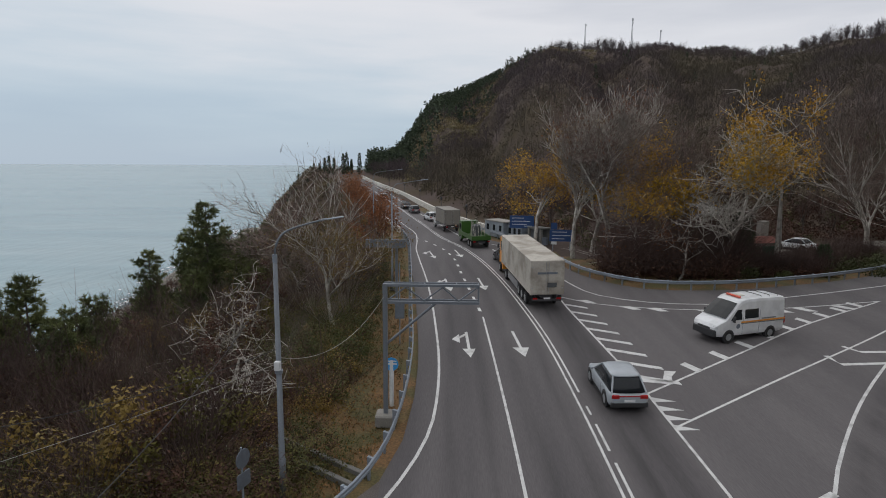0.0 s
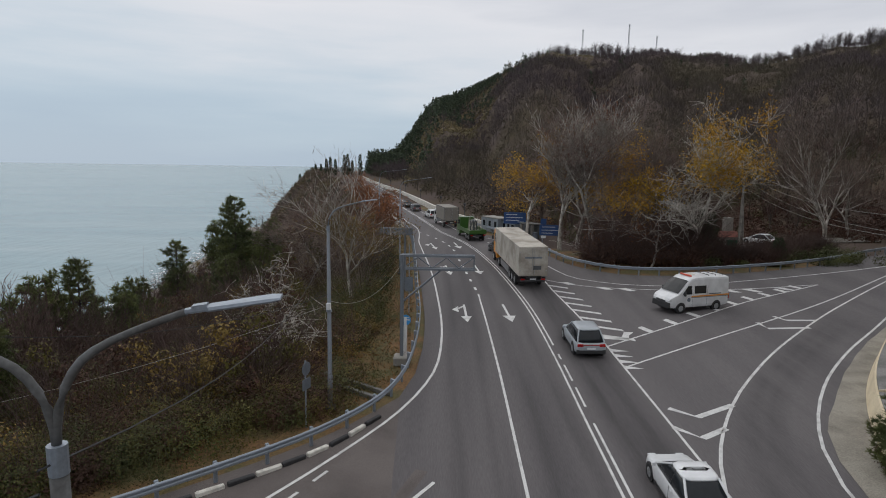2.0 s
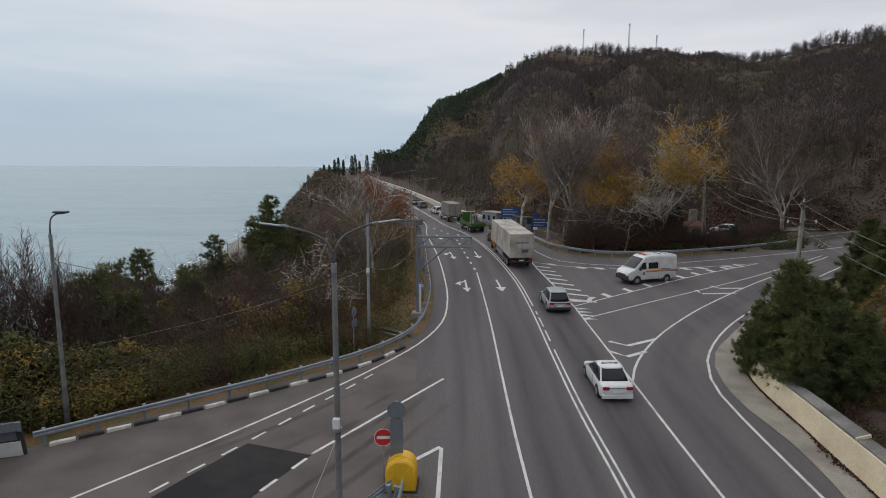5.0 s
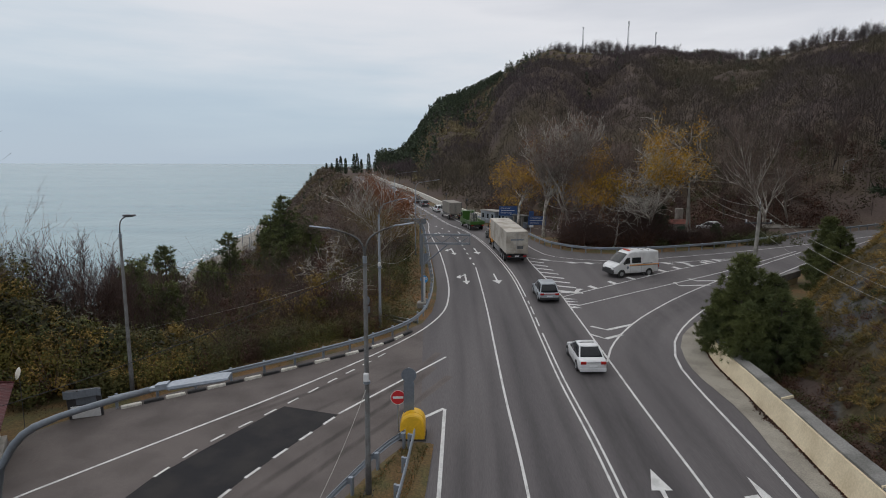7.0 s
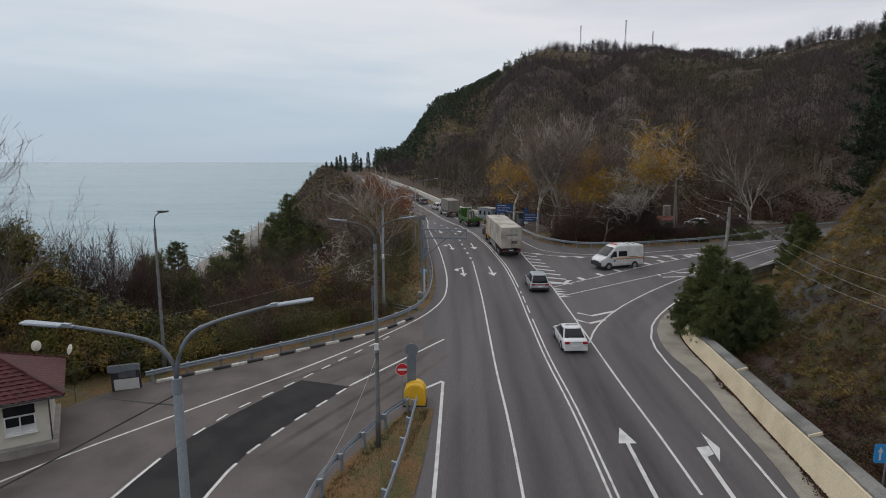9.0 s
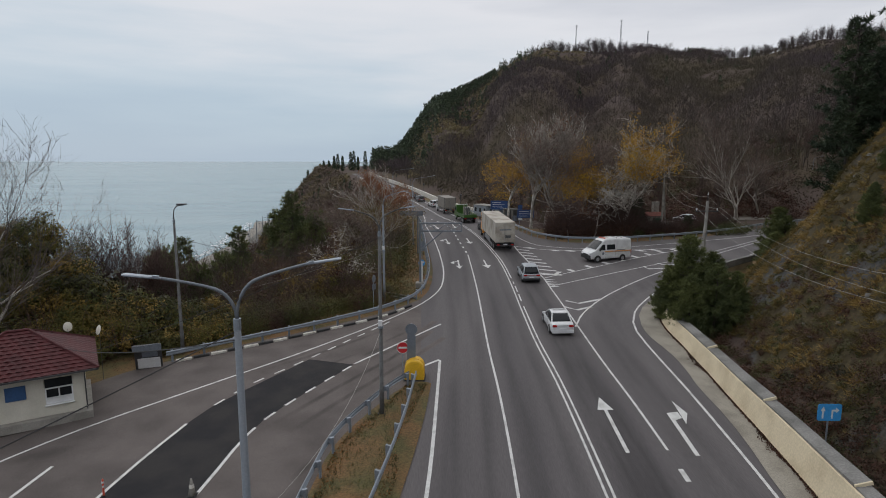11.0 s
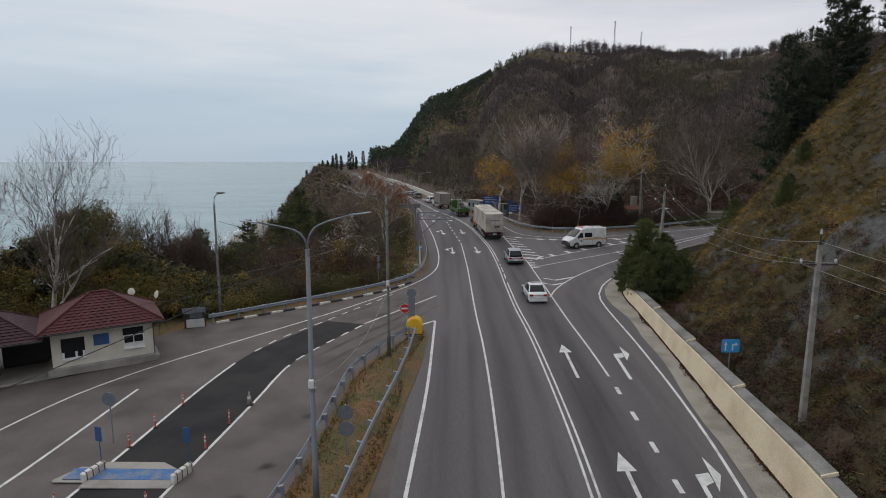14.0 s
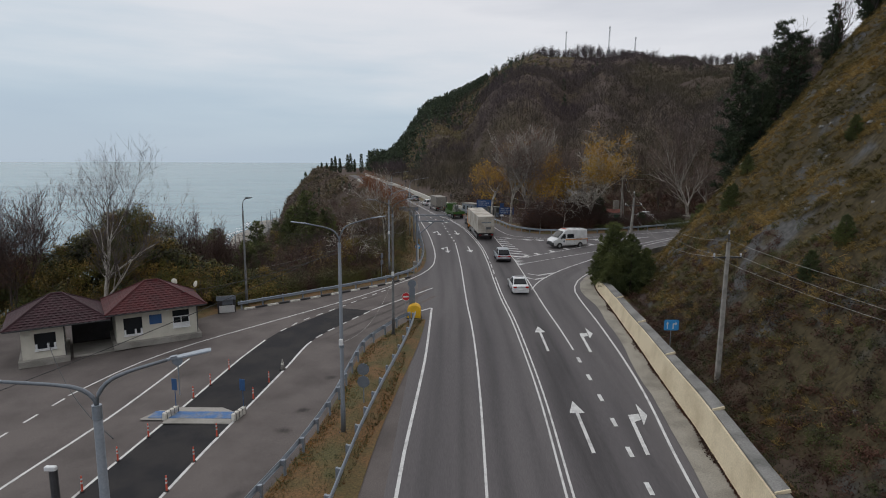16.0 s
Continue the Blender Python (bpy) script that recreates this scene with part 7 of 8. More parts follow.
put_tree(bare_tree(17.0, 0.32, 53, M_BARK_PALE, "nearly bare plane tree with pale spreading limbs", M_TWIG_PALE, M_GOLD, leaf_n=4200, leaf_size=0.105, haze=4500, thin=0.03, spread=0.62, levels=4, tip=0.022, rise=0.6, leaf_where=lambda e: e[2] < 9), 19.3, 56.0, 200)
put_tree(bare_tree(19.0, 0.36, 57, M_BARK_PALE, "nearly bare plane tree with pale spreading limbs", M_BARK_PALE, M_RUST, leaf_n=500, leaf_size=0.10, haze=3000, thin=0.03, spread=0.5, levels=4, tip=0.034, rise=1.0, leaf_where=lambda e: e[2] > 15), 15.6, 64.0, 260)
put_tree(bare_tree(21.0, 0.40, 61, M_BARK_PALE, "large bare plane tree with several pale stems", M_TWIG_PALE, haze=2500, thin=0.03, spread=0.42, rise=0.9, bole=0.1), 49.5, 68.0, 40)
put_tree(bare_tree(13.0, 0.28, 67, M_BARK_PALE, "bare plane tree with slender pale limbs", M_TWIG_PALE, haze=2000, thin=0.05, spread=0.5), 56.0, 73.0, 140)
for k, (x, y, a, h) in enumerate(((17.2, 51.8, 30, 6.4), (20.5, 51.0, 200, 5.6))):
    put_tree(bare_tree(h, 0.17, 97 + k, M_BARK_PALE, "low plane tree with long pale limbs sweeping over brown scrub", M_BARK_PALE, M_RUST, leaf_n=350, leaf_size=0.09, thin=0.03, spread=0.85, rise=0.15, levels=2, tip=0.028, crook=0.2), x, y, a)
# bare trees by the sea
tall_tree = put_tree(bare_tree(16.4, 0.28, 513, M_BARK_PALE, "tall bare pale-barked tree rising behind the booths", M_TWIG_GREY, thin=0.05, spread=0.5, rise=0.7, levels=4, tip=0.010, crook=0.14, bole=0.12), -29.9, 1.2, 240)
tall_tree.scale = (0.88, 0.88, 1.0)
put_tree(bare_tree(12.4, 0.20, 73, M_BARK_PALE, "bare plane tree with white limbs and an ivy-clad stem", M_BARK_PALE, M_OCHRE, leaf_n=4200, leaf_size=0.06, haze=1250, thin=0.04, spread=0.55, rise=0.6, levels=3, tip=0.02, leaf_where=lambda e: e[2] < 7.0), -8.3, 36.0, 90)
put_tree(bare_tree(7.6, 0.24, 79, M_BARK_PALE, "low spreading plane tree with tangled white limbs", M_BARK_PALE, M_OCHRE, leaf_n=500, leaf_size=0.07, thin=0.035, spread=0.85, rise=0.05, levels=3, tip=0.022, crook=0.24), -14.4, 32.0, 10)
put_tree(bare_tree(5.2, 0.18, 83, M_BARK_PALE, "low spreading plane tree with tangled white limbs", M_BARK_PALE, M_BROWNLEAF, leaf_n=400, leaf_size=0.07, thin=0.035, spread=0.9, rise=0.0, levels=3, tip=0.02, crook=0.24), -11.6, 24.0, 220)
put_tree(bare_tree(10.0, 0.20, 85, M_BARK_PALE, "bare plane tree with white limbs over brown scrub", M_TWIG_PALE, M_BROWNLEAF, leaf_n=700, leaf_size=0.08, haze=1500, thin=0.035, spread=0.7, rise=0.3), -13.0, 46.0, 140)
BARE_H = (11, 9, 12.5, 10)
dark_bare = [bare_tree(h, 0.15, s, M_BARK, "bare dark-twigged tree on the sea slope", M_TWIG, M_BROWNLEAF, name="bare_tree", thin=0.05, spread=sp, rise=0.9, bole=0.1, levels=4, leaf_n=500, leaf_size=0.07, leaf_where=lambda e: e[2] < 6)
             for h, s, sp in ((11, 91, 0.42), (9, 92, 0.48), (12.5, 93, 0.40), (10, 94, 0.5))]
for k, (t, (x, y)) in enumerate(zip(dark_bare, ((-44, 12), (-50, 16), (-40, 20), (-38, 12)))):
    put_tree(t, x, y, k * 70)
spots = random.Random(5)
for k, (x, y, top) in enumerate(((-25.2, 11.3, 8.4), (-28, 11.6, 8.9), (-30.5, 10.6, 8.7), (-33.2, 11.4, 8.6), (-22.3, 12.2, 7.4), (-36, 12.5, 8.2), (-40, 12, 8.4), (-26.8, 13.4, 7.9), (-29.4, 13.5, 8.2),
                                 (-35, 33, 3.6), (-31, 30, 3.0), (-38, 36, 3.2), (-33.5, 38, 2.4), (-29, 24, 4.4), (-26, 20, 5.0), (-27, 15, 6.4), (-32, 19, 5.8), (-36, 24, 5.0),
                                 (-36.5, -1.0, 12.4), (-37.5, 1.5, 12.0), (-39.0, -1.5, 11.5), (-43, 0.5, 11.0), (-20.0, 27, 3.0), (-24.5, 30, 2.4), (-21.0, 40, 2.6))):
    stand(dark_bare[k % 4], BARE_H[k % 4], x, y, top)
far_bare = [bare_tree(h, 0.15, s, M_BARK, "bare dark-twigged tree on the sea slope", M_TWIG, name="bare_tree", thin=0.05, spread=sp, rise=0.9, bole=0.1, levels=3) for h, s, sp in ((11, 95, 0.45), (9.5, 96, 0.5))]
for k, t in enumerate(far_bare):
    put_tree(t, -27 - 9 * k, 62 + 9 * k, 40)
for k in range(60):
    y = spots.uniform(14, 125)
    x = lerp_list(RIM_LEFT, y) - spots.uniform(9, 46)
    again(far_bare[k % 2], x, y, spots.uniform(0, 360), spots.uniform(0.6, 1.0), 0.3)
for k in range(10):
    again(far_bare[k % 2], -46 - spots.uniform(0, 14), spots.uniform(-8, 18), spots.uniform(0, 360), spots.uniform(0.8, 1.25), 0.3)
# pines
pine_a, pine_b = pine(13.0, 3, "dark green pine on the sea slope", 0.27, low=0.1, per=17, length=0.46, width=0.044, full=0.62), pine(10.0, 4, "dark green pine on the sea slope", 0.31, low=0.08, per=17, length=0.44, width=0.044, full=0.55)
put_tree(pine_a, -24.3, 53.0, 0, 1.02)
put_tree(pine_b, -36, 86, 50)
for x, y, top, src in ((-38.3, 68.0, 1.2, pine_a), (-38.5, 47.5, 2.0, pine_a), (-27.5, 57, 5.2, pine_b), (-21.8, 57.5, 5.0, pine_b), (-34.5, 51, -0.6, pine_b), (-41.5, 46, 0.4, pine_b), (-44, 50, -1.5, pine_a), (-30.5, 42, 0.5, pine_b),
                       (-26.0, 34, 1.6, pine_b), (-33, 30, 1.8, pine_b), (-23.0, 47, 2.6, pine_b), (-19.6, 52, 3.0, pine_b), (-40, 92, -2, pine_a), (-33, 98, 0.5, pine_b), (-45, 104, -3, pine_b), (-30, 82, 1.0, pine_b),
                       (-50, 120, -4, pine_a), (-44, 130, -1, pine_a), (-27.5, 20.5, 4.2, pine_b), (-22.5, 16.5, 3.8, pine_b), (-46, 62, -6, pine_a), (-29, 74, 2.0, pine_b)):
    stand(src, 13.0 if src is pine_a else 10.0, x, y, top)
pine_c = pine(6.6, 8, "bushy green pine against the retaining wall", 0.42, low=0.02, per=46, length=0.36, width=0.022, full=0.82)
put_tree(pine_c, 17.6, 9.5, 0, 1.04)
for x, y, s in ((17.1, 7.3, 0.66), (18.9, 7.4, 0.78), (16.9, 11.0, 0.62), (19.4, 9.4, 0.86), (20.4, 7.6, 0.56), (18.6, 11.6, 0.74), (30.2, 20.6, 0.8), (33.2, 24.6, 0.95), (35.2, 29.4, 1.0)):
    again(pine_c, x, y, x * 51 % 360, s)
pine_d = pine(12.0, 9, "tall dark pine on the edge of the cutting", 0.24, M_PINE_DARK, low=0.04, per=18, length=0.40, width=0.038, full=0.6)
put_tree(pine_d, 36.6, 15.6, 0, 1.0, 0.6)
for x, y, top in ((32.6, 15.6, 24.4), (34.2, 14.4, 22.0), (35.2, 16.6, 26.0), (38.4, 15.4, 27.5), (41.0, 14.4, 30.0), (44.0, 13.0, 35), (46.5, 17.5, 36), (50, 14, 39), (53, 19, 39), (49, 9.5, 40)):
    stand(pine_d, 12.0, x, y, top)
for x, y, top in ((25.6, 2.4, 11.4), (26.6, 3.6, 11.0), (30.6, -5.6, 15.2), (33.2, -7.5, 17.2), (36.0, -2.5, 21.5), (22.2, -15.2, 8.0), (23.8, -15.6, 8.6), (28.6, 5.4, 13.2)):
    stand(pine_c, 6.6, x, y, top)
for k in range(9):
    again(far_bare[k % 2], 36 + k * 2.6, 16.5 - k * 1.2, k * 50, 0.95)


def stuff(name, blocks, material, label, category):
    v, f = join(blocks)
    return solo(name, big_mesh(name, v, f, material), material, label, category, kind="stuff")


def scatter(n, xy, size, lift=0.5):
    """n clump centres standing on the land."""
    c, r = [], []
    for _ in range(n):
        x, y = xy()
        s = size(x, y)
        c.append((x, y, land(x, y) + s * lift))
        r.append(s)
    return np.array(c), np.array(r)


def left_slope(far=48, near=1.5, ylo=-4, yhi=135):
    def f():
        y = spots.uniform(ylo, yhi)
        rim = lerp_list(RIM_LEFT, y)
        verge = 0.6 if y < 70 else 2.0
        return rim - verge - near - (far - near) * spots.random() ** 1.25, y
    return f


def patchy(xy, lo, hi, z):
    """Places where a slow noise lies between lo and hi, so that a kind grows in patches."""
    def f():
        for _ in range(60):
            x, y = xy()
            if lo < noise.noise(Vector((x * 0.11, y * 0.07, z))) < hi:
                break
        return x, y
    return f


def belt(x, y):
    d = lerp_list(RIM_LEFT, y) - x
    return spots.uniform(1.0, 2.3) + min(1.6, max(0.0, (d - 5) * 0.10))


def leafy_belt(n, m, nm, label, xy, twigs):
    """Scrub in clumps: near ones of many small leaves, far ones of fewer, larger ones."""
    c, r = scatter(n, xy, belt, 0.5)
    near = c[:, 1] < 62
    blocks = []
    for sel, per, leaf in ((near, 1250, 0.036), (~near, 300, 0.095)):
        if sel.any():
            blocks.append(leaf_clumps(c[sel], r[sel] * 1.05, per, leaf, 0.6, 0.95))
    stuff(nm, blocks, m, label, "scrub")
    if twigs:
        base = np.repeat(c, 12, 0)
        rr = np.repeat(r, 12)[:, None]
        d = rng.normal(size=(len(base), 3)) * np.array([[0.5, 0.5, 0.25]]) + np.array([[0, 0, 0.9]])
        stuff("twig_scrub", [slivers(base - [[0, 0, 0.4]] + d * rr * 0.2, base + d * rr * rng.uniform(1.1, 1.9, (len(base), 1)), 0.016, 0.006)], M_TWIG, "grey-brown bare twigs standing out of the scrub", "scrub")


leafy_belt(360, M_BROWNLEAF, "brown_scrub", "dense brown leafy scrub on the slope above the sea", patchy(left_slope(46, 1.2), -0.15, 2, 2.2), True)
leafy_belt(190, M_OLIVE, "olive_scrub", "olive green scrub on the slope above the sea", patchy(left_slope(46, 1.0), -2, -0.12, 2.2), False)
leafy_belt(70, M_OCHRE, "ochre_scrub", "yellow-brown autumn scrub on the slope above the sea", patchy(left_slope(30, 1.0), 0.22, 2, 8.2), False)
leafy_belt(230, M_FERN, "green_scrub", "green undergrowth along the verge", patchy(left_slope(22, 0.5), -2, -0.05, 8.2), False)
def leafy_groups(n, m, nm, label, far):
    c, r = [], []
    xy = left_slope(far, 4.0, 14, 110)
    for _ in range(n):
        x, y = xy()
        h = spots.uniform(2.2, 5.2)
        for q in range(6):
            s = spots.uniform(0.6, 1.15)
            c.append((x + spots.gauss(0, 0.8), y + spots.gauss(0, 0.8), land(x, y) + h * (q + 0.5) / 6))
            r.append(s)
    c, r = np.array(c), np.array(r)
    per = 190
    stuff(nm, [leaf_clumps(c, r, per, 0.082, 0.3, 0.95)], m, label, "thicket")


leafy_groups(40, M_OCHRE, "yellow_thicket", "tall yellow-brown autumn bushes on the sea slope", 34)
leafy_groups(60, M_OLIVE, "olive_thicket", "tall olive bushes on the sea slope", 40)
leafy_groups(60, M_BROWNLEAF, "russet_thicket", "tall red-brown autumn bushes on the sea slope", 40)
pos = [left_slope(24, 2.0, 36, 130)() for _ in range(260)]
c = np.array([(x, y, land(x, y)) for x, y in pos])
base = np.repeat(c, 44, 0)
d = rng.normal(size=(len(base), 3)) * np.array([[0.42, 0.42, 0.2]]) + np.array([[0, 0, 1.0]])
k = np.repeat(rng.uniform(2.2, 4.6, len(c)), 44)[:, None]
p0 = base + d * k * rng.uniform(0.0, 0.45, (len(base), 1))
stuff("bare_saplings", [slivers(p0, p0 + d * k * 0.55 + rng.normal(0, 0.25, d.shape), 0.026, 0.009)], M_TWIG_PALE, "pale bare saplings standing in the scrub", "saplings")
# low growth between the guard rail and the slope
def verge_xy():
    y = spots.uniform(16.5, 78)
    return lerp_list(RIM_LEFT, y) - (1.3 if y > 24 else 2.0) - 4.6 * spots.random(), y
for n, m, nm, label in ((150, M_FERN, "verge_weeds", "green weeds and brambles beside the leaf-strewn verge"), (90, M_BROWNLEAF, "verge_scrub", "brown scrub beside the leaf-strewn verge"), (60, M_OCHRE, "verge_bush", "yellow-brown bushes beside the leaf-strewn verge")):
    c, r = scatter(n, verge_xy, lambda x, y: spots.uniform(0.5, 1.1), 0.45)
    stuff(nm, [leaf_clumps(c, r, 380, 0.055, 0.35, 0.9)], m, label, "scrub")
pos = [(spots.uniform(-38, -8.5), spots.uniform(13, 52)) for _ in range(430)]
c = np.array([(x, y, land(x, y)) for x, y in pos if x < lerp_list(RIM_LEFT, y) - 3.5 and noise.noise(Vector((x * 0.11, y * 0.07, 2.2))) > -0.1])
base = np.repeat(c, 70, 0)
d = rng.normal(size=(len(base), 3)) * np.array([[0.5, 0.5, 0.2]]) + np.array([[0, 0, 0.9]])
k = np.repeat(rng.uniform(2.0, 4.2, len(c)), 70)[:, None]
p0 = base + d * k * rng.uniform(0.1, 0.5, (len(base), 1))
stuff("bare_thicket", [ribbons(p0, p0 + d * k * 0.5 + rng.normal(0, 0.2, d.shape), 0.016, 0.005)], M_TWIG, "purple-brown bare twigs of the thicket above the bend", "thicket")
# hedge behind the bend
def hedge_xy():
    t = spots.random()
    return -18.5 + 13.5 * t + spots.uniform(-3.4, 0.2), 4.6 + 11.2 * t + spots.uniform(0.4, 4.2)
for n, m, nm, label in ((52, M_HEDGE, "roadside_bush", "yellow-green bushes behind the guard rail"), (64, M_BROWNLEAF, "roadside_scrub", "brown scrub behind the guard rail"), (34, M_FERN, "roadside_weeds", "green weeds behind the guard rail")):
    c, r = scatter(n, hedge_xy, lambda x, y: spots.uniform(0.7, 1.55), 0.45)
    stuff(nm, [leaf_clumps(c, r, 1150, 0.042, 0.55, 0.95)], m, label, "bush")
# tall ivy-clad thicket behind the booths, sinking towards the bend
def thicket_clumps(n):
    c, r = [], []
    for _ in range(n):
        x = spots.uniform(-66, -16.5)
        top = lerp_list(((-66, 4.6), (-52, 4.8), (-38, 5.2), (-35, 7.6), (-32.5, 9.4), (-30.5, 9.5), (-28.5, 7.6), (-26, 5.6), (-23, 4.4), (-20, 3.2), (-16.5, 1.8)), x) + spots.gauss(0, 0.3)
        front = lerp_list(((-52, -3.0), (-30, 1.6), (-22, 1.4), (-19, 3.0), (-16.5, 5.4)), x)
        k = spots.random() ** 0.6
        s = spots.uniform(0.55, 1.15)
        y = front + 0.7 + (3.4 + 2.6 * smooth(-24, -29, x)) * k + spots.uniform(0, 1.6)
        c.append((x, y, max(0.4, G(x, y) + (top - s) * k)))
        r.append(s)
    for _ in range(n // 3):
        x = spots.uniform(-70, -33)
        k = spots.random()
        c.append((x, -2.5 + 4 * k + spots.uniform(0, 2.5), G(x, 0) + 4.0 * k))
        r.append(spots.uniform(0.9, 1.6))
    return np.array(c), np.array(r)
for n, m, nm, label in ((470, M_OLIVE, "ivy_thicket", "tall ivy-clad thicket behind the checkpoint booths"), (330, M_OCHRE, "autumn_thicket", "yellow-brown leaves of the thicket behind the booths"),
                        (230, M_FERN, "green_ivy", "dark green ivy in the thicket behind the booths")):
    c, r = thicket_clumps(n)
    stuff(nm, [leaf_clumps(c, r, 310, 0.075, 0.45, 0.9)], m, label, "thicket")
# dark clumps added behind the thicket, its inner shade put into their colour
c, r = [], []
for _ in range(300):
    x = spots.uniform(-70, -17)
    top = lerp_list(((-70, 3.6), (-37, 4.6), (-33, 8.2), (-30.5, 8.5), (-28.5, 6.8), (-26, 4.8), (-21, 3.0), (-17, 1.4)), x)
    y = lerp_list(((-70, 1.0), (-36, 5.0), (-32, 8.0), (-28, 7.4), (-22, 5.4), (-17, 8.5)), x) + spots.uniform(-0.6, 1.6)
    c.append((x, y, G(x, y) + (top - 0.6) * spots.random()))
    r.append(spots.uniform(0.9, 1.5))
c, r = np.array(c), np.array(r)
stuff("ivy_shade", [leaf_clumps(c, r, 150, 0.2, 0.1, 0.9)], M_DARKLEAF, "dark-coloured inner leaves that imitate the shade within the ivy thicket", "thicket")
# dark undergrowth at the foot of the hill and on the lower cutting
c, r = scatter(230, lambda: (spots.uniform(27, 64), spots.uniform(68.5, 86)), lambda x, y: spots.uniform(0.9, 2.0), 0.5)
stuff("hillfoot_scrub", [leaf_clumps(c, r, 130, 0.13, 0.3, 0.9)], M_BROWNLEAF, "dark brown scrub at the foot of the wooded hill", "scrub")
def lower_cut_xy():
    y = spots.uniform(-44, -2)
    k = spots.random() ** 1.5
    return lerp_list(((-44, 12.0), (-27, 13.9), (-12, 15.3), (0, 16.4)), y) + 0.4 + k * lerp_list(((-44, 13), (-20, 9), (-2, 2.5)), y), y
for n, m, nm, label in ((820, M_BROWNLEAF, "cutting_scrub", "dark brown scrub on the lower cutting"), (380, M_DARKLEAF, "cutting_weeds", "dark low weeds on the lower cutting")):
    c, r = scatter(n, lower_cut_xy, lambda x, y: spots.uniform(0.35, 0.85), 0.15)
    stuff(nm, [leaf_clumps(c, r, 130, 0.055, 0.3, 0.6)], m, label, "scrub")
# thicket under the plane trees
def thicket_xy():
    t = spots.random()
    x = 14.6 + 30.4 * t
    if 28.5 < x < 35:
        return x, 52.0 + spots.uniform(0, 2.5)
    return x, lerp_list(((9, 68), (12, 57), (15, 50.5), (21, 49), (30, 51), (39, 55), (46, 59)), x) + spots.uniform(1.2, 11) * (0.4 if x < 17 else 1 if x < 30 else 0.45)
c, r = scatter(380, thicket_xy, lambda x, y: spots.uniform(0.8, 2.2) if x < 28.5 else spots.uniform(0.5, 0.9), 0.6)
stuff("brown_thicket", [leaf_clumps(c, r, 180, 0.105, 0.45, 0.95)], M_BROWNLEAF, "dark brown thicket below the plane trees", "thicket")
base = np.repeat(c, 44, 0)
d = rng.normal(size=(len(base), 3)) * np.array([[0.7, 0.7, 0.45]]) + np.array([[0, 0, 1.0]])
stuff("twig_thicket", [slivers(base - [[0, 0, .5]], base + d * np.repeat(r, 44)[:, None] * 1.6, 0.016, 0.006)], M_TWIG, "red-brown bare twigs of the thicket", "thicket")
c, r = scatter(120, lambda: (spots.choice((spots.uniform(23, 31), spots.uniform(30, 46))), spots.uniform(51.5, 61)), lambda x, y: spots.uniform(0.7, 1.3) if not 28 < x < 35 else 0.5, 0.5)
stuff("green_thicket", [leaf_clumps(c, r, 380, 0.08, 0.4, 0.9)], M_FERN, "green bushes above the guard rail", "bush")
ever = pine(5.5, 12, "dark evergreen beside the small hut", 0.36, M_PINE_DARK, "evergreen_tree", 0.02, 40, 0.4, 0.035, 0.5)
put_tree(ever, 27.8, 55.0, 0)
again(ever, 35.2, 53.5, 80, 0.5)


# dry grass on the cutting
def spur_xy():
    while True:
        x, y = spots.uniform(13, 56), spots.uniform(-46, 22)
        low = smooth(-4, -14, y) * smooth(12, 5, x - lerp_list(((-46, 11.5), (-27, 13.5), (0, 16)), y))
        if spur_height(x, y) > G(x, y) + 0.3 and noise.noise(Vector((x * 0.35 + y * 0.1, y * 0.16, 9.0))) > -0.12 - 0.25 * smooth(-10, 4, y) + 0.34 * low - 0.3 * spots.random():
            return x, y
tuft = np.array([(x, y, land(x, y)) for x, y in (spur_xy() for _ in range(16000))])
tk = 30
size = np.repeat(rng.uniform(0.12, 0.38, len(tuft)), tk)[:, None]
u = rng.normal(size=(len(tuft) * tk, 3)) * [[1, 1, 0.5]]
u /= np.linalg.norm(u, axis=1)[:, None]
base = np.repeat(tuft, tk, 0) + u * size * rng.uniform(0.1, 0.8, (len(u), 1)) * [[1, 1, 0.3]]
base[:, 2] += 0.04 - 0.75 * (base[:, 0] - np.repeat(tuft[:, 0], tk)) * -1
d = u * 0.55 + rng.normal(0, 0.22, u.shape) + np.array([[-0.35, 0.0, 0.42]])
e = np.cross(d, rng.normal(size=d.shape))
e *= 0.021 / (np.linalg.norm(e, axis=1)[:, None] + 1e-9)
k = rng.uniform(0.5, 1.15, (len(base), 1)) * (0.12 + size)
tip = base + d * k
tip[:, 2] -= 0.10 * k[:, 0]
v = np.stack([base - e, base + e, tip], 1).reshape(-1, 3)
f = np.arange(3 * len(base)).reshape(-1, 3)
stuff("dry_grass", [(v, f)], M_DRYGRASS, "tan tufts of dry grass on the steep cutting", "grass")
c, r = scatter(34, spur_xy, lambda x, y: spots.uniform(0.25, 0.55), 0.3)
stuff("slope_bush", [leaf_clumps(c, r, 150, 0.055, 0.3, 0.8)], M_OLIVE, "small olive bushes on the steep cutting", "bush")


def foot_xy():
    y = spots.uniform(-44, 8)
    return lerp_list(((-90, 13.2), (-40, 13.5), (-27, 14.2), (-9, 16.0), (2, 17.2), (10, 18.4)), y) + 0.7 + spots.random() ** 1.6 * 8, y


c, r = scatter(420, foot_xy, lambda x, y: spots.uniform(0.25, 0.7), 0.35)
stuff("foot_weeds", [leaf_clumps(c, r, 170, 0.040, 0.3, 0.8)], M_FERN, "dark green weeds along the foot of the cutting", "scrub")
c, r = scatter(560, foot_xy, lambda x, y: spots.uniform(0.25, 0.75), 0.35)
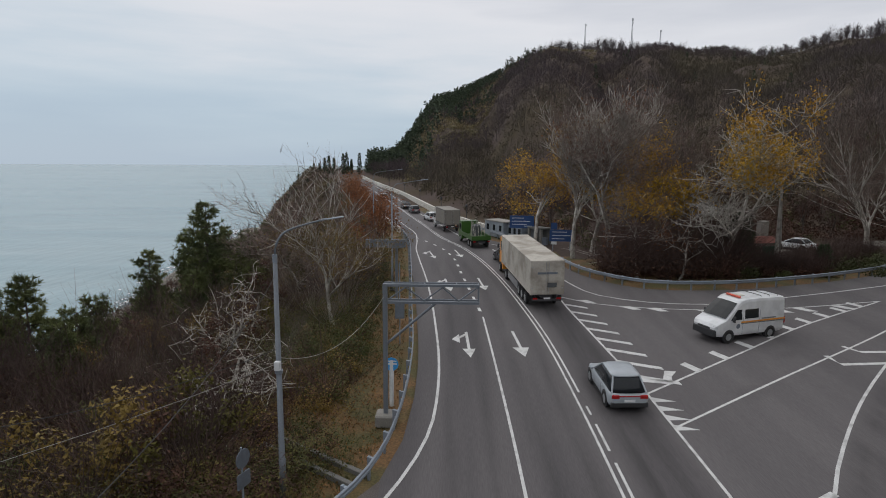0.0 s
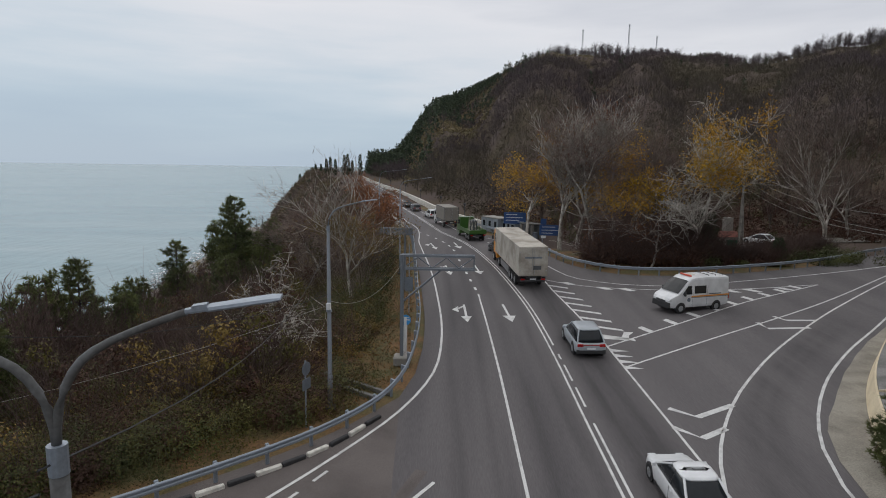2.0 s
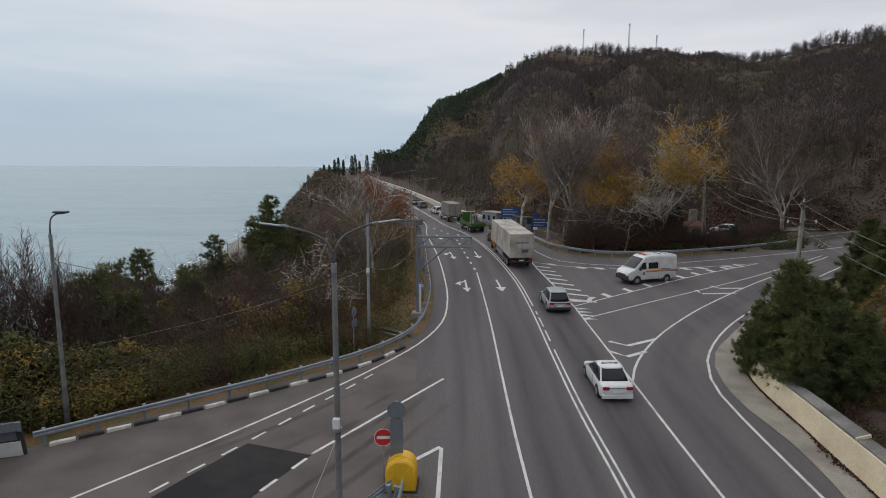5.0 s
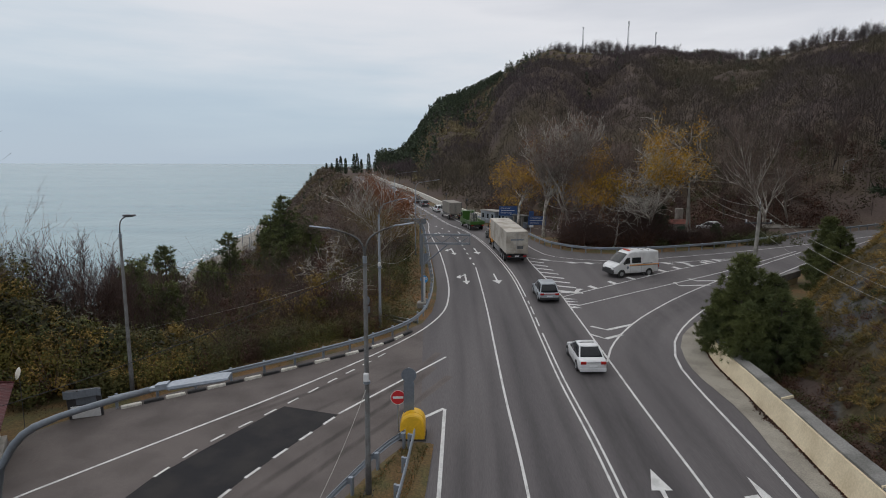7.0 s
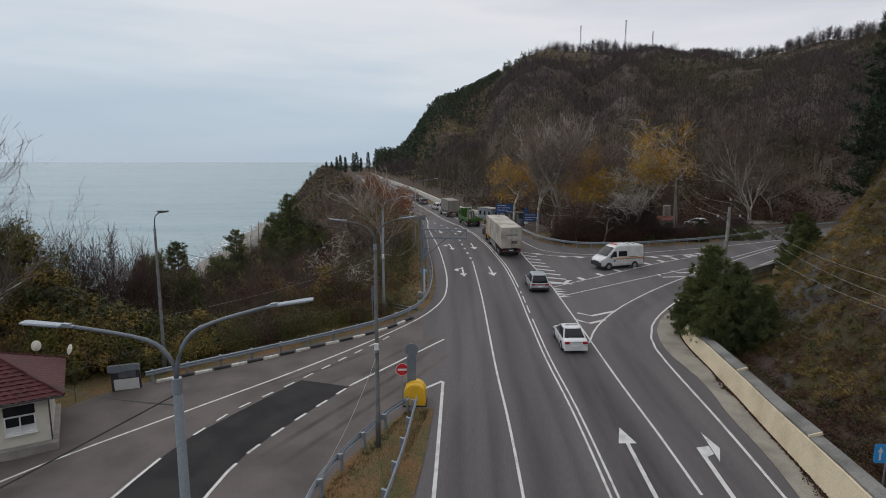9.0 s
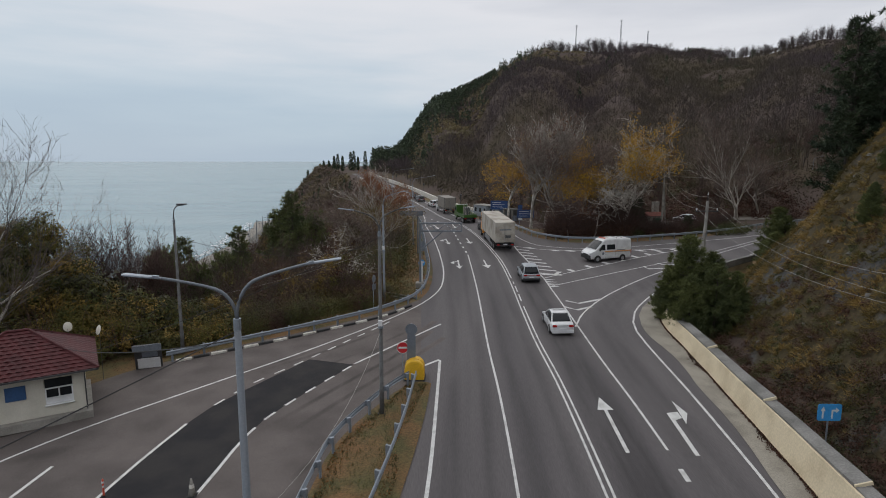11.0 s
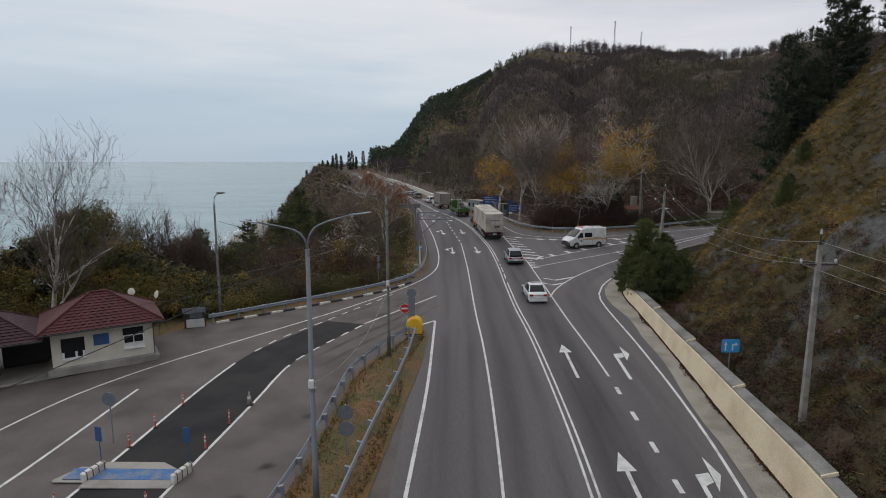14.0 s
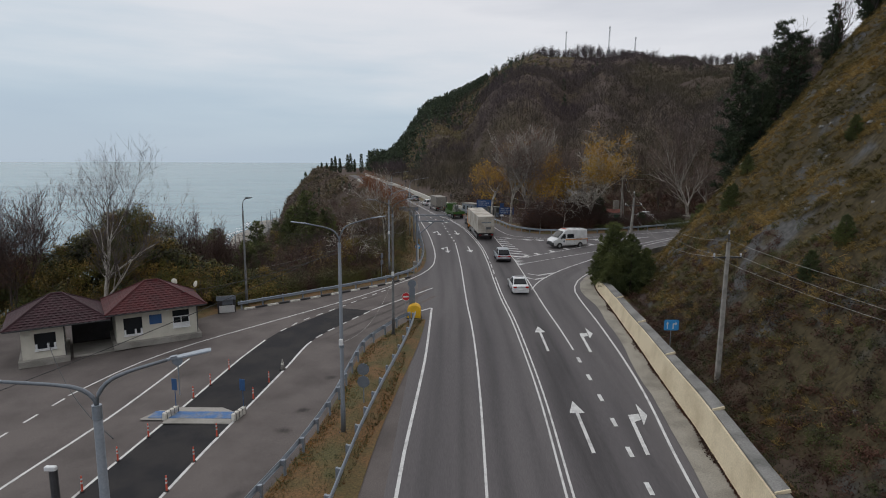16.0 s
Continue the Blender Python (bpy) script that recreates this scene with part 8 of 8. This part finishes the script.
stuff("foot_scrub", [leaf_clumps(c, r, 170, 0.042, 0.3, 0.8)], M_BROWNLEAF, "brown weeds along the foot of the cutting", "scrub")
# loose stones on the cutting
sv, sf, n = [], [], 0
for _ in range(520):
    x, y = spur_xy() if spots.random() < 0.5 else (spots.uniform(18, 50), spots.uniform(-40, 16))
    if spur_height(x, y) < G(x, y) + 0.3:
        continue
    s = spots.uniform(0.04, 0.2)
    b = Vector((x, y, land(x, y)))
    for i, j, k in ((-1, -1, -.5), (1, -1, -.5), (1, 1, -.5), (-1, 1, -.5), (-.7, -.6, .5), (.6, -.7, .6), (.7, .6, .4), (-.6, .7, .5)):
        sv.append(b + Vector((i * s * spots.uniform(.6, 1.2), j * s * spots.uniform(.6, 1.2), k * s)))
    sf += [tuple(n + q for q in fc) for fc in ((4, 5, 6, 7), (0, 1, 5, 4), (1, 2, 6, 5), (2, 3, 7, 6), (3, 0, 4, 7))]
    n += 8
solo("shale_stones", big_mesh("shale_stones", np.array(sv), np.array(sf), M_CONCRETE_DARK), M_CONCRETE_DARK, "grey shale stones scattered over the cutting", "stones", kind="stuff")


# fallen leaves on the verge and island
def leaf_xy():
    if spots.random() < 0.55:
        y = spots.uniform(-45, -1.5)
        return lerp_list(((-60, -9.2), (-40, -8.4), (-28, -7.4), (-18, -5.8), (-8.4, -5.3), (-1.2, -2.5)), y) + spots.random() * 3.1 * min(1, (0.2 - y) / 14 + 0.25), y, 0.13
    y = spots.uniform(16, 75)
    return lerp_list(RIM_LEFT, y) + 0.9 - spots.random() * 5.5, y, 0.0
pts = np.array([(x, y, G(x, y) + h - 0.05 + 0.04 * spots.random()) for x, y, h in (leaf_xy() for _ in range(23000))])
v, f = quads(pts, np.full(len(pts), 0.055), 0.0)
foot = [(WALL_LINE[k], WALL_LINE[k + 1]) for k in range(len(WALL_LINE) - 1) if -45 < WALL_LINE[k][1] < 12]
line_pts = []
for _ in range(9000):
    (xa, ya), (xb, yb) = spots.choice(foot)
    t = spots.random()
    y = ya + (yb - ya) * t
    wide = 0.05 + 0.13 * max(0.0, math.sin(y * 0.9) * math.sin(y * 0.37 + 1.0))
    x = xa + (xb - xa) * t + 0.19 - abs(spots.gauss(0, 1)) * wide
    line_pts.append((x, y, G(x, y) + 0.04 + 0.05 * spots.random()))
v2, f2 = quads(np.array(line_pts), np.full(len(line_pts), 0.05), 0.0)
stuff("wall_foot_leaves", [(v2, f2)], M_BROWNLEAF, "brown leaves gathered along the foot of the wall", "leaves")
stuff("fallen_leaves", [(v, f)], M_LITTER, "rust-coloured fallen leaves on the grass verge and island", "leaves")
pts = np.repeat(np.array([(x, y, G(x, y) + h - 0.06) for x, y, h in (leaf_xy() for _ in range(6000))]), 4, 0) + rng.normal(0, 0.06, (24000, 3)) * [[1, 1, 0]]
d = rng.normal(size=(len(pts), 3)) * [[0.35, 0.35, 0.1]] + [[0, 0, 0.8]]
stuff("verge_grass", [slivers(pts, pts + d * rng.uniform(0.10, 0.26, (len(pts), 1)), 0.010, 0.002)], M_FERN, "short grass on the verge and traffic island", "grass")


# scrub and bare woods on the rise behind the junction
def rise_xy():
    while True:
        x, y = spots.uniform(6, 84), spots.uniform(60, 112)
        track = lerp_list(((33, 66.5), (40, 66.3), (48, 68.0), (60, 72.5), (80, 80)), x)
        if x > lerp_list(RIM_RIGHT, y) + 5 and y > lerp_list(((6, 90), (12, 76), (20, 62), (34, 62), (84, 62)), x) and not (x > 31 and abs(y - track) < 4.5) and not (x > 31 and y < track):
            return x, y


c, r = scatter(420, rise_xy, lambda x, y: spots.uniform(0.9, 1.9), 0.5)
stuff("rise_scrub", [leaf_clumps(c, r, 170, 0.13, 0.35, 0.9)], M_BROWNLEAF, "dark brown scrub on the rise behind the junction", "scrub")
c, r = scatter(130, rise_xy, lambda x, y: spots.uniform(0.8, 1.6), 0.5)
stuff("rise_bush", [leaf_clumps(c, r, 170, 0.13, 0.35, 0.9)], M_FERN, "green bushes on the rise behind the junction", "bush")
for k in range(46):
    x, y = rise_xy()
    again(far_bare[k % 2], x, y, spots.uniform(0, 360), spots.uniform(0.75, 1.15), 0.3)


# ---- the wooded hill ----
def hill_xy(lo, hi, near=95, far=1.02):
    def f():
        while True:
            az = spots.uniform(lo, hi)
            r = lerp_list(RIDGE_R, az)
            d = near + (r * far - near) * spots.random() ** 0.8
            x, y = d * math.sin(math.radians(az)), d * math.cos(math.radians(az))
            if x > lerp_list(RIM_RIGHT, y) + 6 and spur_height(x, y) < 0:
                return x, y
    return f


def fan(centres, heights, per, w, spread=0.5, flat=False):
    base = np.repeat(centres, per, 0)
    h = np.repeat(heights, per)[:, None]
    t = rng.uniform(0.1, 0.55, (len(base), 1))
    d = rng.normal(size=(len(base), 3)) * np.array([[spread, spread, 0.15]]) + np.array([[0, 0, 0.75]])
    p0 = base + np.array([[0, 0, 1.0]]) * h * t
    return (ribbons if flat else slivers)(p0, p0 + d * h * (1 - t) * 0.85, w, w * 0.35)


def crowns(centres, heights, per, w, wide=0.34):
    """Rounded crowns of fine bare twigs, one above each centre."""
    base, h = np.repeat(centres, per, 0), np.repeat(heights, per)[:, None]
    u = rng.normal(size=(len(base), 3))
    u /= np.linalg.norm(u, axis=1)[:, None]
    u[:, 2] = np.abs(u[:, 2]) * 1.0 - 0.25
    tip = base + [[0, 0, 1.0]] * h * 0.55 + u * h * [[wide, wide, 0.45]] * rng.uniform(0.75, 1.05, (len(base), 1))
    root = base + [[0, 0, 1.0]] * h * 0.45 + u * h * [[wide, wide, 0.45]] * 0.35
    return ribbons(root, tip, w, np.asarray(w) * 0.45)


def open_flank(x, y):
    """The grassy flank and brow of the hill, where few trees stand."""
    az = math.degrees(math.atan2(x, y))
    q = math.hypot(x, y) / lerp_list(RIDGE_R, az)
    return -5.0 < az < 13 and q > 0.36 + 0.034 * max(0.0, az - 3.0) and noise.noise(Vector((x * .02, y * .02, 6))) > -0.32


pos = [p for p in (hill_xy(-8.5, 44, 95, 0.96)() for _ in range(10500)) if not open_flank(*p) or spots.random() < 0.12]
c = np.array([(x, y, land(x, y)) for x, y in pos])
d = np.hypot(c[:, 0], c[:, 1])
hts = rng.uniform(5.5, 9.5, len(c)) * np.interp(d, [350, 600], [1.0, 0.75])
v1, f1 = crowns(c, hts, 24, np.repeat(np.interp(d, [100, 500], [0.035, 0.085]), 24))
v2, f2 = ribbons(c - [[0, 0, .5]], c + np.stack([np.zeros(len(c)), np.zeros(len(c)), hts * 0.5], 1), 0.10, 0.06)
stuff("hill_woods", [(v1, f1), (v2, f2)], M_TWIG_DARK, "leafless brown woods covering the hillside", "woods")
pos = [p for p in (hill_xy(-8.5, 44, 95, 0.97)() for _ in range(8500)) if not open_flank(*p) or spots.random() < 0.1]
c = np.array([(x, y, land(x, y) + 1.2) for x, y in pos])
stuff("hill_brush", [leaf_clumps(c, rng.uniform(1.4, 3.2, len(c)), 40, 0.25, 0.4, 0.7)], M_HILLBRUSH, "brown undergrowth over the hillside", "scrub")
pos = [p for p in (hill_xy(-5.0, 14, 190)() for _ in range(9000)) if open_flank(*p)]
c = np.array([(x, y, land(x, y) + 0.6) for x, y in pos])
stuff("hill_grass", [leaf_clumps(c, rng.uniform(1.0, 3.0, len(c)), 26, 0.34, 0.2, 0.4)], M_HILLGRASS, "olive grass and bushes on the upper hillside", "grass")


def cones(pos, hlo, hhi, per, leaf, squat=0.26):
    blocks = []
    for x, y in pos:
        h = spots.uniform(hlo, hhi)
        z = land(x, y)
        t = rng.uniform(0.05, 1.0, per)
        a = rng.uniform(0, 2 * math.pi, per)
        r = h * squat * (1.03 - t) ** 0.8 * rng.uniform(0.55, 1.1, per)
        blocks.append(np.stack([x + r * np.cos(a), y + r * np.sin(a), z + t * h], 1))
    pts = np.concatenate(blocks)
    return quads(pts, np.full(len(pts), leaf))


edge = []
for _ in range(1500):
    az = spots.uniform(-8.8, 4.2)
    r = lerp_list(RIDGE_R, az) * (1.0 - abs(spots.gauss(0, 0.22)) * (1 - smooth(-4, 4.2, az) * 0.85))
    x, y = r * math.sin(math.radians(az)), r * math.cos(math.radians(az))
    if x > lerp_list(RIM_RIGHT, y) + 8:
        edge.append((x, y))
stuff("hill_conifers", [cones(edge, 8, 14, 80, 0.6)], M_PINE_DARK, "dark conifers along the seaward ridge of the hill", "woods")
stuff("lone_conifers", [cones([hill_xy(-3, 8, 260)() for _ in range(170)] + [hill_xy(0, 30, 240)() for _ in range(50)], 5, 9, 60, 0.6)], M_PINE_DARK, "single dark conifers among bare hillside woods", "woods")
rows = []
for k in range(330):
    az = 2.0 + 35.0 * (k + spots.random()) / 330
    if noise.noise(Vector((az * 1.7, 4.0, 1.0))) < -0.28:
        continue
    az += spots.gauss(0, 0.16)
    r = lerp_list(RIDGE_R, az) * spots.uniform(0.985, 1.015)
    rows.append((r * math.sin(math.radians(az)), r * math.cos(math.radians(az))))
blocks = []
for x, y in rows:
    h = spots.uniform(11, 20) * (1.05 if noise.noise(Vector((x * .03, y * .03, 2))) > 0.1 else 0.8)
    n = 120
    wide = spots.uniform(0.28, 0.42)
    o = np.array([x, y, land(x, y) - 1.0])
    u = rng.normal(size=(n, 3))
    u /= np.linalg.norm(u, axis=1)[:, None]
    tip = o + np.array([0, 0, 0.58 * h]) + u * np.array([[wide * h, wide * h, 0.42 * h]]) * rng.uniform(0.45, 1.06, (n, 1))
    tip += rng.normal(0, 0.035 * h, (1, 3)) * [[1, 1, 0]]
    root = o + np.array([[0, 0, 1.0]]) * np.clip((tip[:, 2:] - o[2]) - h * rng.uniform(0.10, 0.34, (n, 1)), 0.15 * h, 0.8 * h)
    mid = root * 0.5 + tip * 0.5 + np.array([[0, 0, -0.03 * h]])
    blocks += [slivers([o], [o + [0, 0, 0.8 * h]], 0.20, 0.08), slivers(root, mid, 0.055, 0.045), ribbons(mid, tip, 0.06, 0.03)]
stuff("ridge_trees", blocks, M_RIDGE, "line of bare trees standing along the ridge", "trees")
# lattice masts on the ridge
for az, h, dishes in ((11.95, 31, 2), (16.1, 37, 4), (18.55, 27, 1)):
    r = lerp_list(RIDGE_R, az) * 1.0
    x, y = r * math.sin(math.radians(az)), r * math.cos(math.radians(az))
    mast = thing("radio_mast", (x, y, land(x, y) - 1), "slender steel lattice radio mast on the ridge", "mast", "radio masts")
    legs = [(1.0, 0), (-.5, .87), (-.5, -.87)]
    for a, b in legs:
        part("leg", Geo().tube([(a * 1.1, b * 1.1, 0), (a * .45, b * .45, h)], 0.14, 5), M_GREYPAINT, mast)
    g = Geo()
    for q in range(int(h / 2)):
        s0, s1 = 1.1 - .65 * q * 2 / h, 1.1 - .65 * (q + 1) * 2 / h
        for i in range(3):
            a, b = legs[i], legs[(i + 1) % 3]
            g.tube([(a[0] * s0, a[1] * s0, q * 2), (b[0] * s1, b[1] * s1, q * 2 + 2)], 0.07, 4)
    part("lattice", g, M_GREYPAINT, mast)
    for q in range(dishes):
        part("antenna", Geo().box((0.9 * math.cos(q * 2.1), 0.9 * math.sin(q * 2.1), h * (0.97 - 0.09 * (q // 2))), (0.5, 0.5, 2.2), b=0.05), M_WHITE, mast)
# the wooded headland beyond
pos = []
while len(pos) < 1500:
    y = spots.uniform(120, 470)
    left, shore = lerp_list(RIM_LEFT, y), -75 - 0.18 * y
    x = spots.uniform(left + (shore - left) * (0.52 if y > 170 else 0.9), left - 4)
    pos.append((x, y))
c = np.array([(x, y, land(x, y) + 1.6) for x, y in pos])
stuff("headland_scrub", [leaf_clumps(c, rng.uniform(1.2, 2.6, len(c)), 46, 0.42, 0.4, 0.85)], M_COAST, "brown scrub on the coastal slope", "scrub")
stuff("headland_pines", [cones([p for p in pos if spots.random() < 0.09], 2.5, 4.2, 80, 0.40, 0.3)], M_PINE_DARK, "dark pines on the coastal slope", "woods")
v1, f1 = fan(c[::2] - [[0, 0, 1.5]], rng.uniform(2, 4, len(c[::2])), 22, 0.06)
stuff("headland_woods", [(v1, f1)], M_TWIG_PALE, "bare grey-brown trees on the coastal slope", "woods")
for k, (az, d, h) in enumerate(((-14.6, 410, 11), (-14.2, 412, 14), (-13.6, 405, 9), (-11.7, 335, 9), (-11.35, 338, 10), (-10.9, 332, 9), (-10.1, 340, 11), (-9.8, 338, 11.5), (-9.4, 345, 8), (-8.7, 350, 12), (-12.2, 345, 6), (-12.7, 350, 6))):
    x, y = d * math.sin(math.radians(az)), d * math.cos(math.radians(az)) - 30
    t = thing("cypress_tree", (x, y, land(x, y) - 0.5), "dark columnar cypress on the far crest of the road", "tree", "far cypresses")
    part("trunk", Geo().tube([(0, 0, 0), (0, 0, h * .5)], 0.2, 6), M_BARK, t)
    n = 420
    tt, a = rng.uniform(0.03, 1, n), rng.uniform(0, 6.28, n)
    r = h * 0.13 * np.minimum(1, tt * 6) * (1.05 - tt) ** 0.5 * rng.uniform(0.6, 1.15, n)
    v, f = quads(np.stack([r * np.cos(a), r * np.sin(a), tt * h], 1), np.full(n, 0.42))
    part("crown", big_mesh("crown", v, f, M_PINE_DARK), M_PINE_DARK, t)
# rust-leaved saplings by the far road
rust = bare_tree(6.0, 0.10, 301, M_BARK, "young tree with rust-red autumn leaves", M_TWIG, M_RUST, name="young_tree", leaf_n=2600, leaf_size=0.12, thin=0.03, levels=3)
put_tree(rust, -9.6, 71.0, 0)
for x, y, s in ((-11.3, 79, 0.9), (-12.8, 86, 1.0), (-15.5, 96, 1.1), (-17.5, 105, 1.0), (-20, 116, 1.0), (-22.5, 127, 1.1), (-26, 142, 1.1), (-10.8, 64, 0.7)):
    again(rust, x, y, x * 61 % 360, s)
